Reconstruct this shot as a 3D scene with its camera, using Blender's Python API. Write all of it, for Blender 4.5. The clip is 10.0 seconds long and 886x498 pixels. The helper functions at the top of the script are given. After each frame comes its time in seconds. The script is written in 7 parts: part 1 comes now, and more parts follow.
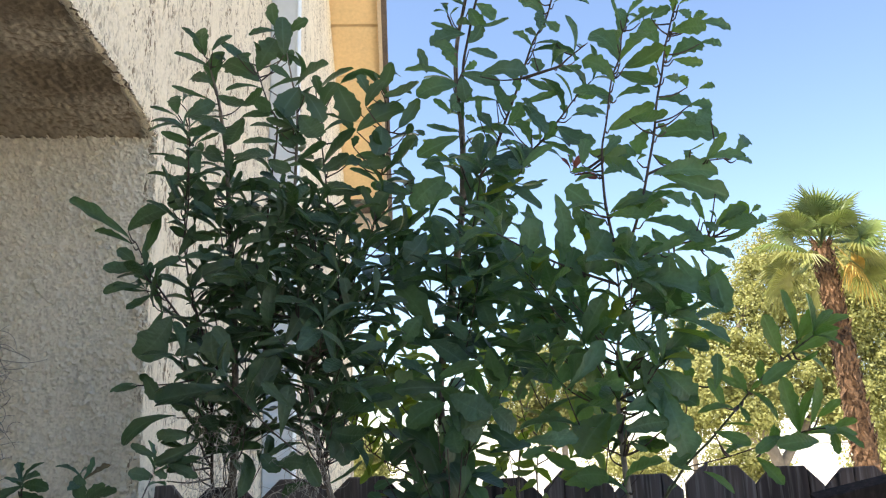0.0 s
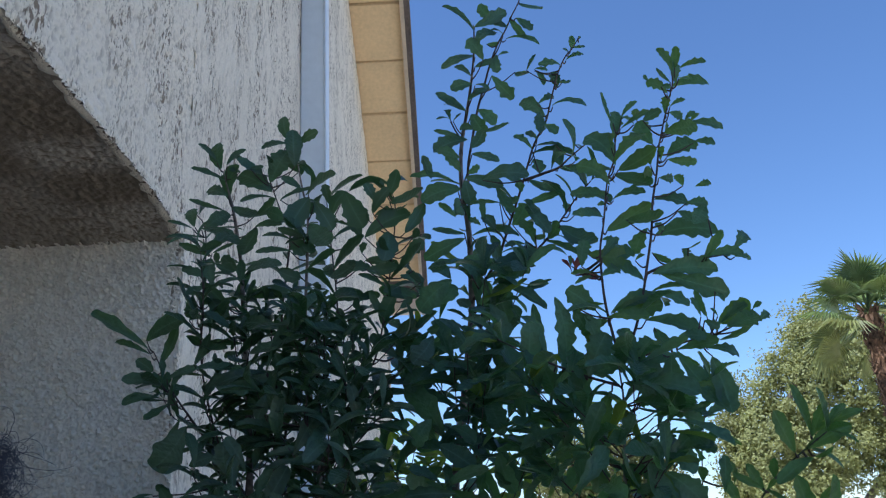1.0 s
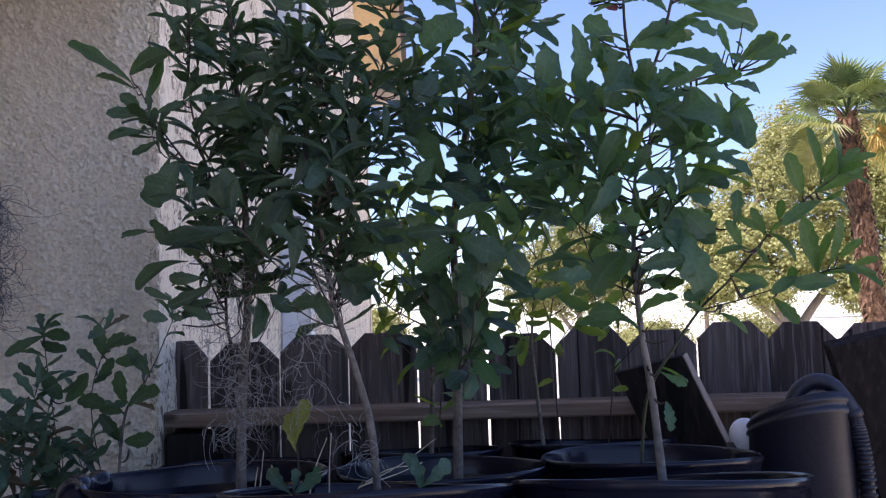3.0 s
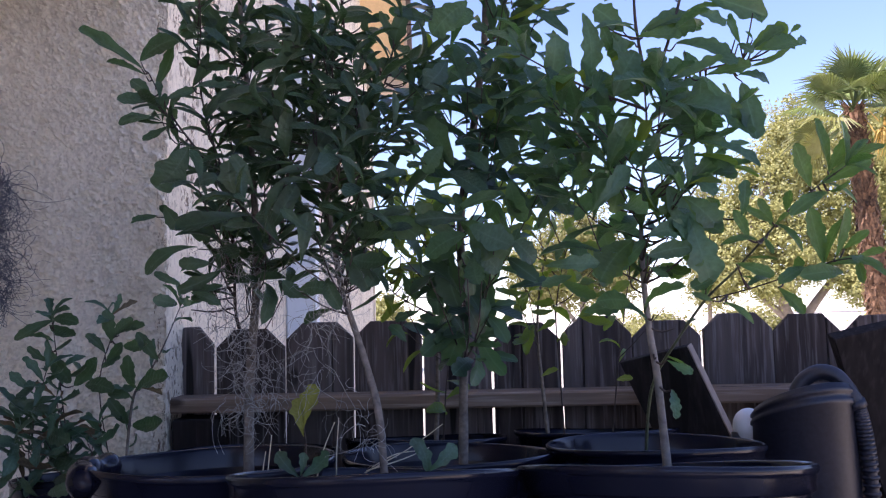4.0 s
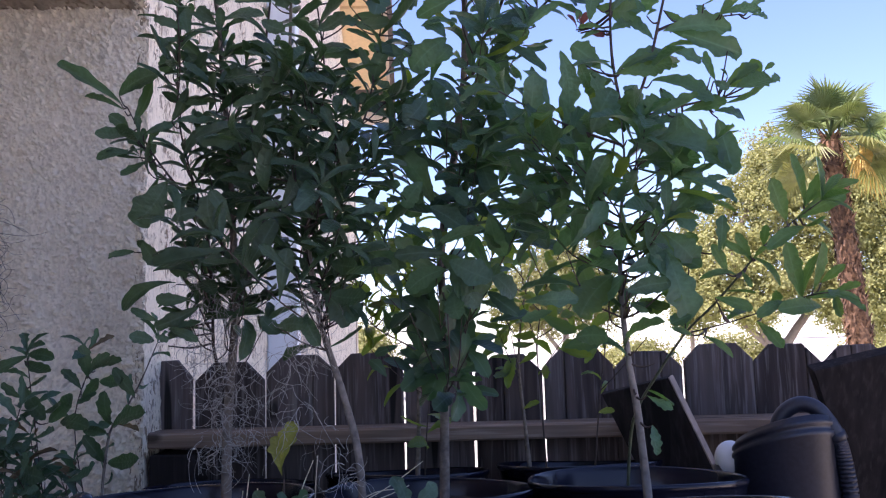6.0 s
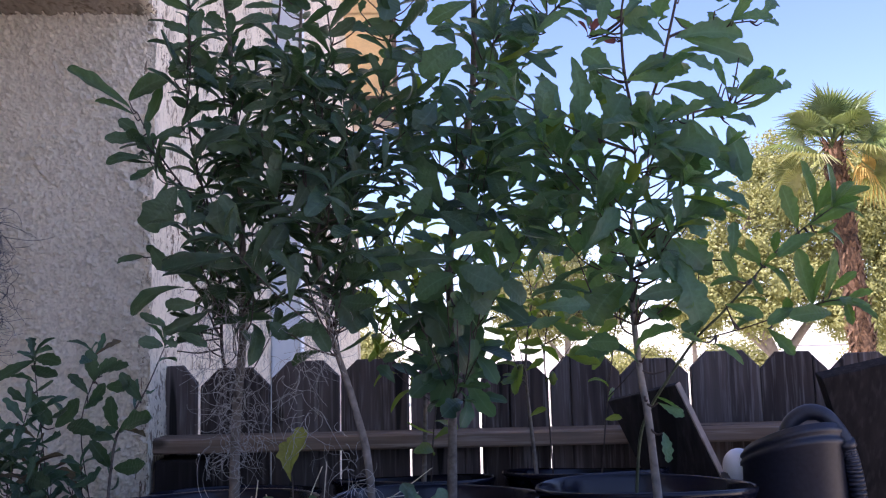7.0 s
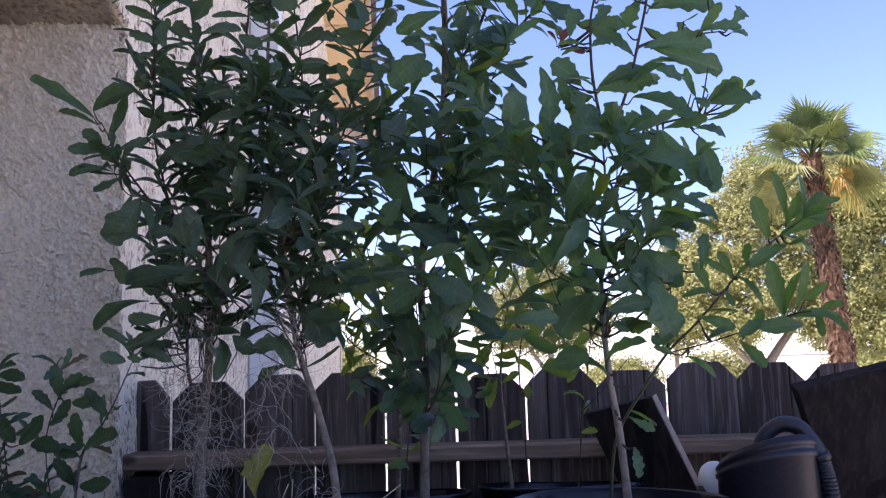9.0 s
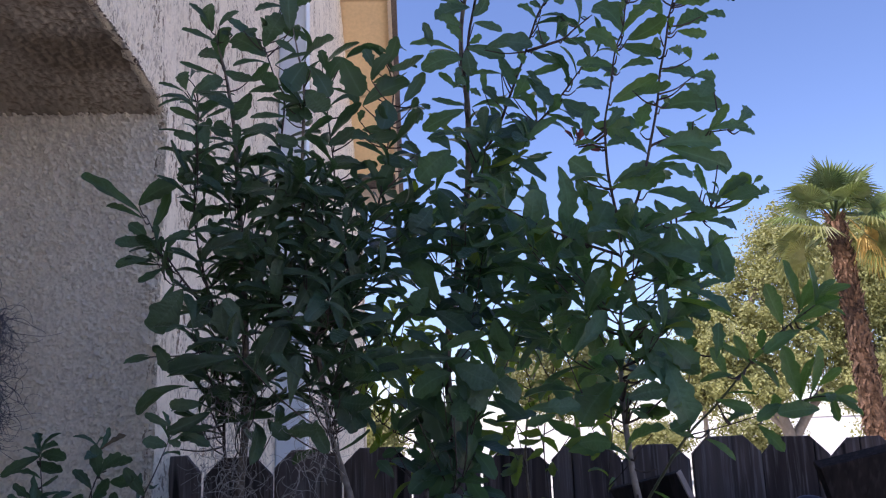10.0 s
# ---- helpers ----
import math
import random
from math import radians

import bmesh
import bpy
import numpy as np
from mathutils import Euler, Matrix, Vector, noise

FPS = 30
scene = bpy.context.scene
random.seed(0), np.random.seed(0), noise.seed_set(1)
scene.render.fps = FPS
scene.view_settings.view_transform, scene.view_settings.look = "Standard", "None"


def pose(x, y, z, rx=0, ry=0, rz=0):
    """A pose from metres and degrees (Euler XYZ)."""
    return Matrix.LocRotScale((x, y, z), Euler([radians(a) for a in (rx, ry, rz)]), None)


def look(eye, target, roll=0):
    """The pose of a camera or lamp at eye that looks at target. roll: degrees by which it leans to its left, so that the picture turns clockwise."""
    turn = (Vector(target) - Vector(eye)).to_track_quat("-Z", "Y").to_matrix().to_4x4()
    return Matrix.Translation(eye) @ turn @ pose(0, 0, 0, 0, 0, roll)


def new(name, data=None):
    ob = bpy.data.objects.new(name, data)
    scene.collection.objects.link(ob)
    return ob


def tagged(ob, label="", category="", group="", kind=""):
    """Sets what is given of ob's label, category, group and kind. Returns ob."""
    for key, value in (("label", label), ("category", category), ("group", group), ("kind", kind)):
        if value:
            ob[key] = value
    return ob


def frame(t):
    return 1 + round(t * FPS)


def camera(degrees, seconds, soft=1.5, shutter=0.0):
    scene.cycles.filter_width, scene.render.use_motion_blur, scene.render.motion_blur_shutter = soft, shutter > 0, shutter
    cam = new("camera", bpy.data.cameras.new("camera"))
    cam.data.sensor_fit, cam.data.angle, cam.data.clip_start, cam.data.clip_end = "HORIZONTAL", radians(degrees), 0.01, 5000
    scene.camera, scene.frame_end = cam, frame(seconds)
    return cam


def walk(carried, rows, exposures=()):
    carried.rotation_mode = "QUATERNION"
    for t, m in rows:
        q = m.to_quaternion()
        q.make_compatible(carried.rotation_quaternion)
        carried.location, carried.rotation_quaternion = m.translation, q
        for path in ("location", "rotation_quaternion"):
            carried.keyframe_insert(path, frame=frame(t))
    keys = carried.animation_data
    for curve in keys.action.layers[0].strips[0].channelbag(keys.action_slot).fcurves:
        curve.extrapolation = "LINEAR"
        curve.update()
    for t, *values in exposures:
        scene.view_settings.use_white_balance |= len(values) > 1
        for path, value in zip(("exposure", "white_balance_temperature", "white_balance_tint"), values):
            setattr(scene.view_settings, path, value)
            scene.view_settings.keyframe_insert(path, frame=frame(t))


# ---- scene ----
# ---- camera ----
cam = camera(56.6, 10.0, 1.2)
PATH = [
    (0, (0.007, 0.151, 1.523), (0.001, 2.092, 2.005), -1.8),
    (0.5, (0.038, 0.124, 1.543), (-0.033, 2.028, 2.152), -2.4),
    (1, (0.052, 0.126, 1.549), (-0.041, 2.011, 2.212), -3.0),
    (1.5, (0.037, 0.153, 1.529), (-0.049, 2.08, 2.058), -2.5),
    (2, (0.02, 0.179, 1.498), (-0.053, 2.149, 1.834), -2.0),
    (2.5, (0.014, 0.184, 1.489), (-0.042, 2.169, 1.726), -2.1),
    (4, (0.006, 0.177, 1.481), (-0.06, 2.169, 1.651), -1.3),
    (4.5, (0.004, 0.177, 1.485), (-0.053, 2.169, 1.663), -1.6),
    (5, (0.01, 0.178, 1.488), (-0.028, 2.169, 1.682), -1.9),
    (5.5, (0.015, 0.179, 1.49), (-0.011, 2.167, 1.707), -1.8),
    (6, (0.01, 0.178, 1.49), (-0.013, 2.164, 1.725), -1.6),
    (7.5, (-0.001, 0.182, 1.489), (-0.026, 2.165, 1.743), -1.3),
    (8, (0.002, 0.192, 1.488), (0.001, 2.176, 1.746), -1.5),
    (8.5, (0.006, 0.2, 1.489), (0.025, 2.183, 1.75), -1.5),
    (9, (0.017, 0.193, 1.492), (0.031, 2.174, 1.769), -1.7),
    (9.5, (0.017, 0.165, 1.502), (0.008, 2.135, 1.846), -1.8),
    (10, (0.015, 0.139, 1.516), (-0.022, 2.093, 1.941), -1.9),
]
EXPOSURES = [(0.0, 1.38, 6980, 12), (0.4, 0.85, 5850, 12), (1.0, 0.33, 5200, 12), (1.5, 0.13, 5180, 16), (2.0, 0.22, 5650, 26), (2.7, 0.84, 6120, 30), (4.0, 1.28, 6120, 36),
             (5.0, 1.30, 6080, 36), (8.8, 1.15, 6050, 36), (9.5, 0.93, 6000, 33), (10.0, 0.60, 5860, 32)]
walk(cam, [(t, look(eye, target, roll)) for t, eye, target, roll in PATH], EXPOSURES)

# ---- light ----
SUN_ELEVATION, SUN_AZIMUTH = 58.0, 213.0   # azimuth: the way from which the sun shines, counted from +x towards +y
sun_way = Vector((math.cos(radians(SUN_AZIMUTH)) * math.cos(radians(SUN_ELEVATION)), math.sin(radians(SUN_AZIMUTH)) * math.cos(radians(SUN_ELEVATION)), math.sin(radians(SUN_ELEVATION))))
world = bpy.data.worlds.new("sky")
scene.world = world
world.use_nodes = True
wn = world.node_tree.nodes
sky = wn.new("ShaderNodeTexSky")
sky.sky_type, sky.sun_disc = "NISHITA", False
sky.sun_elevation, sky.sun_rotation = radians(SUN_ELEVATION), radians(90 - SUN_AZIMUTH)
sky.altitude = 600
sky.dust_density, sky.ozone_density, sky.air_density = 0.3, 2.5, 1.0
wn["Background"].inputs["Strength"].default_value = 0.13
world.node_tree.links.new(sky.outputs[0], wn["Background"].inputs["Color"])
sun = new("sun", bpy.data.lights.new("sun", "SUN"))
sun.data.energy, sun.data.angle, sun.data.color = 5.0, radians(0.5), (1.0, 0.93, 0.82)
sun.matrix_world = look(sun_way * 30, (0, 0, 0))


# ---- materials ----
def material(name, colour, rough=0.7, metal=0.0, spread=0.25, scale=8.0, fine=60.0, bump=0.3, depth=0.004, tint=None, stretch=(1, 1, 1), per_object=0.0, spec=0.5, coords="Object"):
    """A surface with colour variation at two scales, fine relief, and variation from piece to piece."""
    mat = bpy.data.materials.new(name)
    mat.use_nodes = True
    nodes, links = mat.node_tree.nodes, mat.node_tree.links
    bsdf = nodes["Principled BSDF"]
    place = nodes.new("ShaderNodeTexCoord")
    mapping = nodes.new("ShaderNodeMapping")
    mapping.inputs["Scale"].default_value = stretch
    links.new(place.outputs[coords], mapping.inputs["Vector"])
    if per_object:
        which = nodes.new("ShaderNodeObjectInfo")
        apart = nodes.new("ShaderNodeVectorMath")
        apart.operation = "SCALE"
        apart.inputs[0].default_value = (37.0, 11.0, 23.0)
        links.new(which.outputs["Random"], apart.inputs["Scale"])
        links.new(apart.outputs[0], mapping.inputs["Location"])
    large, small = nodes.new("ShaderNodeTexNoise"), nodes.new("ShaderNodeTexNoise")
    for tex, size, detail in ((large, scale, 4.0), (small, fine, 6.0)):
        tex.inputs["Scale"].default_value, tex.inputs["Detail"].default_value = size, detail
        links.new(mapping.outputs["Vector"], tex.inputs["Vector"])
    both = nodes.new("ShaderNodeMath")
    both.operation = "MULTIPLY_ADD"
    both.inputs[1].default_value = 0.55
    links.new(small.outputs["Fac"], both.inputs[0])
    half = nodes.new("ShaderNodeMath")
    half.operation = "MULTIPLY"
    half.inputs[1].default_value = 0.45
    links.new(large.outputs["Fac"], half.inputs[0])
    links.new(half.outputs[0], both.inputs[2])
    ramp = nodes.new("ShaderNodeValToRGB")
    dark = tint if tint else tuple(c * (1 - 1.6 * spread) for c in colour)
    ramp.color_ramp.elements[0].position, ramp.color_ramp.elements[1].position = 0.32, 0.68
    ramp.color_ramp.elements[0].color = (*dark, 1)
    ramp.color_ramp.elements[1].color = (*[min(1, c * (1 + spread)) for c in colour], 1)
    links.new(both.outputs[0], ramp.inputs["Fac"])
    colour_out = ramp.outputs["Color"]
    if per_object:
        info = nodes.new("ShaderNodeObjectInfo")
        span = nodes.new("ShaderNodeMapRange")
        span.inputs["To Min"].default_value, span.inputs["To Max"].default_value = 1 - per_object, 1 + per_object
        links.new(info.outputs["Random"], span.inputs["Value"])
        hsv = nodes.new("ShaderNodeHueSaturation")
        links.new(span.outputs[0], hsv.inputs["Value"])
        links.new(colour_out, hsv.inputs["Color"])
        colour_out = hsv.outputs["Color"]
    links.new(colour_out, bsdf.inputs["Base Color"])
    bsdf.inputs["Roughness"].default_value, bsdf.inputs["Metallic"].default_value = rough, metal
    bsdf.inputs["Specular IOR Level"].default_value = spec
    relief = nodes.new("ShaderNodeBump")
    relief.inputs["Strength"].default_value, relief.inputs["Distance"].default_value = bump, depth
    links.new(both.outputs[0], relief.inputs["Height"])
    links.new(relief.outputs["Normal"], bsdf.inputs["Normal"])
    return mat


def wood_material(name, colour, axis, per_object=0.2, weather=(0.36, 0.34, 0.33), grey=0.4):
    """Weathered wood: stains, long grain streaks, thin cracks and greyed patches; the grain runs along the axis (0, 1 or 2)."""
    stretch = [1.0, 1.0, 1.0]
    stretch[axis] = 0.05
    mat = material(name, colour, rough=0.92, spread=0.4, scale=10, fine=70, bump=0.7, depth=0.003, stretch=tuple(stretch), per_object=per_object, spec=0.15)
    nodes, links = mat.node_tree.nodes, mat.node_tree.links
    bsdf = nodes["Principled BSDF"]
    mapping = nodes["Mapping"]
    base = bsdf.inputs["Base Color"].links[0].from_socket

    def layer(size, low, high, tint, amount, under, detail=3.0):
        tex = nodes.new("ShaderNodeTexNoise")
        tex.inputs["Scale"].default_value, tex.inputs["Detail"].default_value = size, detail
        links.new(mapping.outputs["Vector"], tex.inputs["Vector"])
        span = nodes.new("ShaderNodeMapRange")
        span.inputs["From Min"].default_value, span.inputs["From Max"].default_value, span.inputs["To Max"].default_value = low, high, amount
        links.new(tex.outputs["Fac"], span.inputs["Value"])
        mix = nodes.new("ShaderNodeMixRGB")
        mix.inputs["Color2"].default_value = (*tint, 1)
        links.new(span.outputs[0], mix.inputs["Fac"])
        links.new(under, mix.inputs["Color1"])
        return mix.outputs["Color"], span.outputs[0]
    base, fac = layer(5.0, 0.50, 0.72, weather, grey, base, 6.0)
    base, fac = layer(160.0, 0.52, 0.70, weather, 0.45, base)
    base, cracks = layer(26.0, 0.66, 0.70, (0.012, 0.010, 0.009), 0.9, base, 1.0)
    # knots: round dark marks, a few to a board
    spread = nodes.new("ShaderNodeMapping")
    spread.inputs["Scale"].default_value = [1.0 if k != axis else 0.55 for k in range(3)]
    links.new(nodes["Texture Coordinate"].outputs["Object"], spread.inputs["Vector"])
    links.new(mapping.inputs["Location"].links[0].from_socket, spread.inputs["Location"])
    cells = nodes.new("ShaderNodeTexVoronoi")
    cells.inputs["Scale"].default_value = 9.0
    links.new(spread.outputs["Vector"], cells.inputs["Vector"])
    near = nodes.new("ShaderNodeMapRange")
    near.inputs["From Min"].default_value, near.inputs["From Max"].default_value = 0.13, 0.07
    near.inputs["To Max"].default_value = 0.75
    links.new(cells.outputs["Distance"], near.inputs["Value"])
    knot = nodes.new("ShaderNodeMixRGB")
    knot.inputs["Color2"].default_value = (0.022, 0.016, 0.013, 1)
    links.new(near.outputs[0], knot.inputs["Fac"])
    links.new(base, knot.inputs["Color1"])
    links.new(knot.outputs["Color"], bsdf.inputs["Base Color"])
    return mat


def leaf_material(name, colour, through_colour, glossy=0.38, clear=0.3, spread=0.3):
    """A leaf: glossy skin with light passing through the blade."""
    mat = material(name, colour, rough=glossy, spread=spread, scale=3.0, fine=14.0, bump=0.25, depth=0.02, per_object=0.28)
    nodes, links = mat.node_tree.nodes, mat.node_tree.links
    # paler midrib and faint side veins
    bsdf = nodes["Principled BSDF"]
    rib, along = nodes.new("ShaderNodeAttribute"), nodes.new("ShaderNodeAttribute")
    rib.attribute_name, along.attribute_name = "rib", "along"
    thin = nodes.new("ShaderNodeMath")
    thin.operation = "POWER"
    thin.inputs[1].default_value = 14.0
    links.new(rib.outputs["Fac"], thin.inputs[0])
    pale = nodes.new("ShaderNodeMixRGB")
    pale.inputs["Color2"].default_value = (*[min(1.0, 1.4 * c + 0.02) for c in colour], 1)
    links.new(thin.outputs[0], pale.inputs["Fac"])
    links.new(bsdf.inputs["Base Color"].links[0].from_socket, pale.inputs["Color1"])
    links.new(pale.outputs["Color"], bsdf.inputs["Base Color"])
    slant = nodes.new("ShaderNodeMath")
    slant.operation = "MULTIPLY_ADD"
    slant.inputs[1].default_value = 62.0
    lean = nodes.new("ShaderNodeMath")
    lean.operation = "MULTIPLY"
    lean.inputs[1].default_value = 9.0
    links.new(rib.outputs["Fac"], lean.inputs[0])
    links.new(along.outputs["Fac"], slant.inputs[0])
    links.new(lean.outputs[0], slant.inputs[2])
    wave = nodes.new("ShaderNodeMath")
    wave.operation = "SINE"
    links.new(slant.outputs[0], wave.inputs[0])
    veins = nodes.new("ShaderNodeBump")
    veins.inputs["Strength"].default_value, veins.inputs["Distance"].default_value = 0.13, 0.002
    links.new(wave.outputs[0], veins.inputs["Height"])
    links.new(bsdf.inputs["Normal"].links[0].from_socket, veins.inputs["Normal"])
    links.new(veins.outputs["Normal"], bsdf.inputs["Normal"])
    pass_through = nodes.new("ShaderNodeBsdfTranslucent")
    pass_through.inputs["Color"].default_value = (*through_colour, 1)
    mix = nodes.new("ShaderNodeMixShader")
    mix.inputs[0].default_value = clear
    links.new(nodes["Principled BSDF"].outputs[0], mix.inputs[1])
    links.new(pass_through.outputs[0], mix.inputs[2])
    links.new(mix.outputs[0], nodes["Material Output"].inputs["Surface"])
    return mat


def stucco_material(name, colour, dirt_shade, dirt_shade_amount=0.5, dashes=0.0):
    """Dashed stucco: brown in the hollows, as soiling outdoors and crumb shade on the jamb; where weathered, also in
    short upright dashes.
    """
    mat = material(name, colour, rough=0.9, spread=0.08, scale=1.6, fine=150.0, bump=0.9, depth=0.004, spec=0.2)
    nodes, links = mat.node_tree.nodes, mat.node_tree.links
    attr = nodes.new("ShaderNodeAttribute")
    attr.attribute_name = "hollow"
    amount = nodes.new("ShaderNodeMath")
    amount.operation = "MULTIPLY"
    amount.inputs[1].default_value = dirt_shade_amount
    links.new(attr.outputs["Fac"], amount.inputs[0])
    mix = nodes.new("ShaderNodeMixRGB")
    mix.inputs["Color2"].default_value = (*dirt_shade, 1)
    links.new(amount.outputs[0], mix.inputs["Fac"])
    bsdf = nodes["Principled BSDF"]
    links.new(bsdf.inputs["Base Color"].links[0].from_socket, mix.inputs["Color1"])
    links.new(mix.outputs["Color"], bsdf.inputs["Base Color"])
    if dashes:
        place = nodes["Texture Coordinate"]
        amounts = []
        for scale, size, low, high in (((1, 1, 0.24), 120.0, 0.56, 0.63), ((1, 1, 0.35), 240.0, 0.60, 0.68), ((1, 1, 0.3), 9.0, 0.40, 0.58)):
            mapping, tex, span = nodes.new("ShaderNodeMapping"), nodes.new("ShaderNodeTexNoise"), nodes.new("ShaderNodeMapRange")
            mapping.inputs["Scale"].default_value = scale
            tex.inputs["Scale"].default_value, tex.inputs["Detail"].default_value = size, 2.0
            span.inputs["From Min"].default_value, span.inputs["From Max"].default_value = low, high
            links.new(place.outputs["Object"], mapping.inputs["Vector"])
            links.new(mapping.outputs["Vector"], tex.inputs["Vector"])
            links.new(tex.outputs["Fac"], span.inputs["Value"])
            amounts.append(span.outputs[0])
        both, share = nodes.new("ShaderNodeMath"), nodes.new("ShaderNodeMath")
        both.operation, share.operation = "MAXIMUM", "MULTIPLY"
        links.new(amounts[0], both.inputs[0])
        links.new(amounts[1], both.inputs[1])
        links.new(both.outputs[0], share.inputs[0])
        links.new(amounts[2], share.inputs[1])
        faint = nodes.new("ShaderNodeMath")
        faint.operation = "MULTIPLY"
        faint.inputs[1].default_value = dashes
        links.new(share.outputs[0], faint.inputs[0])
        stain = nodes.new("ShaderNodeMixRGB")
        stain.inputs["Color2"].default_value = (*dirt_shade, 1)
        links.new(faint.outputs[0], stain.inputs["Fac"])
        links.new(mix.outputs["Color"], stain.inputs["Color1"])
        links.new(stain.outputs["Color"], bsdf.inputs["Base Color"])
        sunk = nodes.new("ShaderNodeBump")
        sunk.invert = True
        sunk.inputs["Strength"].default_value, sunk.inputs["Distance"].default_value = 0.8, 0.004
        links.new(share.outputs[0], sunk.inputs["Height"])
        links.new(bsdf.inputs["Normal"].links[0].from_socket, sunk.inputs["Normal"])
        links.new(sunk.outputs["Normal"], bsdf.inputs["Normal"])
    return mat


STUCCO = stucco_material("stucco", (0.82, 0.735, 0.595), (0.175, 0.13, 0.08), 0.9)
STUCCO_WEATHERED = stucco_material("weathered_stucco", (0.83, 0.73, 0.57), (0.20, 0.14, 0.085), 0.8, 0.85)
BLOCK = material("pale_block", (0.58, 0.59, 0.61), rough=0.95, spread=0.2, scale=2, fine=60, bump=0.6, depth=0.004)
PAINT_CREAM = material("cream_paint", (0.84, 0.62, 0.34), rough=0.6, spread=0.08, scale=3, fine=40, bump=0.1)
PAINT_TRIM = material("trim_paint", (0.62, 0.50, 0.36), rough=0.6, spread=0.1, scale=3, fine=40, bump=0.1)
PAINT_WHITE = material("white_paint", (0.74, 0.78, 0.80), rough=0.5, spread=0.04, scale=2, fine=30, bump=0.05)
ROOF = material("roof_shingle", (0.16, 0.13, 0.11), rough=0.95, scale=4, fine=50)
FENCE = wood_material("weathered_fence_wood", (0.090, 0.071, 0.065), 2, 0.30, (0.27, 0.25, 0.24), 0.32)
RAIL = wood_material("weathered_rail_wood", (0.22, 0.16, 0.12), 0, 0.2, (0.44, 0.38, 0.32), 0.42)
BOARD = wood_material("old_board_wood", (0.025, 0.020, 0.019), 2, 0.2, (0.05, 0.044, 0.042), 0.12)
BOARD_EDGE = material("board_edge_wood", (0.32, 0.25, 0.20), rough=0.85, spread=0.3, scale=12, fine=50, bump=0.6, depth=0.002, spec=0.2)
PLASTIC = material("black_plastic", (0.006, 0.007, 0.015), rough=0.19, spread=0.3, scale=9, fine=120, bump=0.05, depth=0.001, tint=(0.008, 0.009, 0.018), spec=0.28)
CAN_PLASTIC = material("black_can_plastic", (0.020, 0.020, 0.031), rough=0.45, spec=0.5, spread=0.3, scale=12, fine=160, bump=0.15, depth=0.001)
WHITE_PLASTIC = material("white_plastic", (0.7, 0.7, 0.72), rough=0.4, spread=0.06, bump=0.05)
SOIL = material("potting_soil", (0.045, 0.03, 0.02), rough=1.0, spread=0.4, scale=30, fine=120, bump=1.0, depth=0.01)
BARK = material("sapling_bark", (0.20, 0.165, 0.135), rough=0.9, spread=0.4, scale=30, fine=140, bump=0.6, depth=0.002)
GREEN_TWIG = material("green_twig", (0.075, 0.09, 0.045), rough=0.6, spread=0.3, scale=30, fine=140, bump=0.3, depth=0.001)
TWIG = material("twig_bark", (0.07, 0.05, 0.04), rough=0.8, spread=0.3, scale=30, fine=140, bump=0.4, depth=0.001)
LEAF = leaf_material("oak_leaf", (0.058, 0.114, 0.078), (0.13, 0.28, 0.07), glossy=0.34, clear=0.29)
LEAF_DEEP = leaf_material("dark_oak_leaf", (0.050, 0.092, 0.050), (0.12, 0.24, 0.05), glossy=0.33, clear=0.27)
LEAF_MID = leaf_material("broad_oak_leaf", (0.072, 0.140, 0.078), (0.16, 0.33, 0.07), glossy=0.35, clear=0.37)
LEAF_FRESH = leaf_material("fresh_oak_leaf", (0.070, 0.138, 0.046), (0.20, 0.36, 0.05), glossy=0.36, clear=0.40)
LEAF_LIGHT = leaf_material("young_oak_leaf", (0.085, 0.15, 0.035), (0.30, 0.42, 0.04), clear=0.5)
LEAF_YELLOW = leaf_material("yellowing_leaf", (0.20, 0.22, 0.04), (0.40, 0.36, 0.05), clear=0.45)
LEAF_RED = leaf_material("red_leaf", (0.16, 0.05, 0.04), (0.35, 0.08, 0.05), clear=0.3)
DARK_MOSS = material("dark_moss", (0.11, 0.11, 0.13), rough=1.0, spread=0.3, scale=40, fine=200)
MOSS = material("grey_moss", (0.40, 0.38, 0.345), rough=1.0, spread=0.3, scale=40, fine=200)
STRAW = material("dry_straw", (0.74, 0.65, 0.46), rough=0.9, spread=0.2)
BOUNCE_PATIO = material("grey_concrete", (0.38, 0.37, 0.35), rough=0.9, spread=0.15, scale=1.2, fine=20, bump=0.2, depth=0.006)
BOUNCE_PAVING = material("pale_concrete", (0.78, 0.69, 0.54), rough=0.95, spread=0.12, scale=0.8, fine=12, bump=0.2, depth=0.01)
GLARE_LAWN = material("glare_lawn", (0.62, 0.59, 0.48), rough=1.0, spread=0.3, scale=0.5, fine=14, bump=0.5, depth=0.03)
# greyer bark whose tone stands for sky light on the forked stem
SKYLIT_BARK = material("skylit_sapling_bark", (0.20, 0.18, 0.16), rough=0.9, spread=0.3, scale=30, fine=140, bump=0.6, depth=0.002)
LEAF_DEAD = leaf_material("withered_leaf", (0.15, 0.11, 0.055), (0.22, 0.14, 0.05), glossy=0.6, clear=0.2)
GROUND = material("dry_ground", (0.15, 0.135, 0.12), rough=1.0, spread=0.25, scale=0.4, fine=9, bump=0.4, depth=0.02)
TREE_LEAF = leaf_material("tree_foliage", (0.27, 0.275, 0.09), (0.40, 0.38, 0.09), glossy=0.6, clear=0.25)
TREE_BARK = material("tree_bark", (0.24, 0.195, 0.15), rough=0.9, spread=0.25, scale=2, fine=12, bump=0.5, depth=0.02)
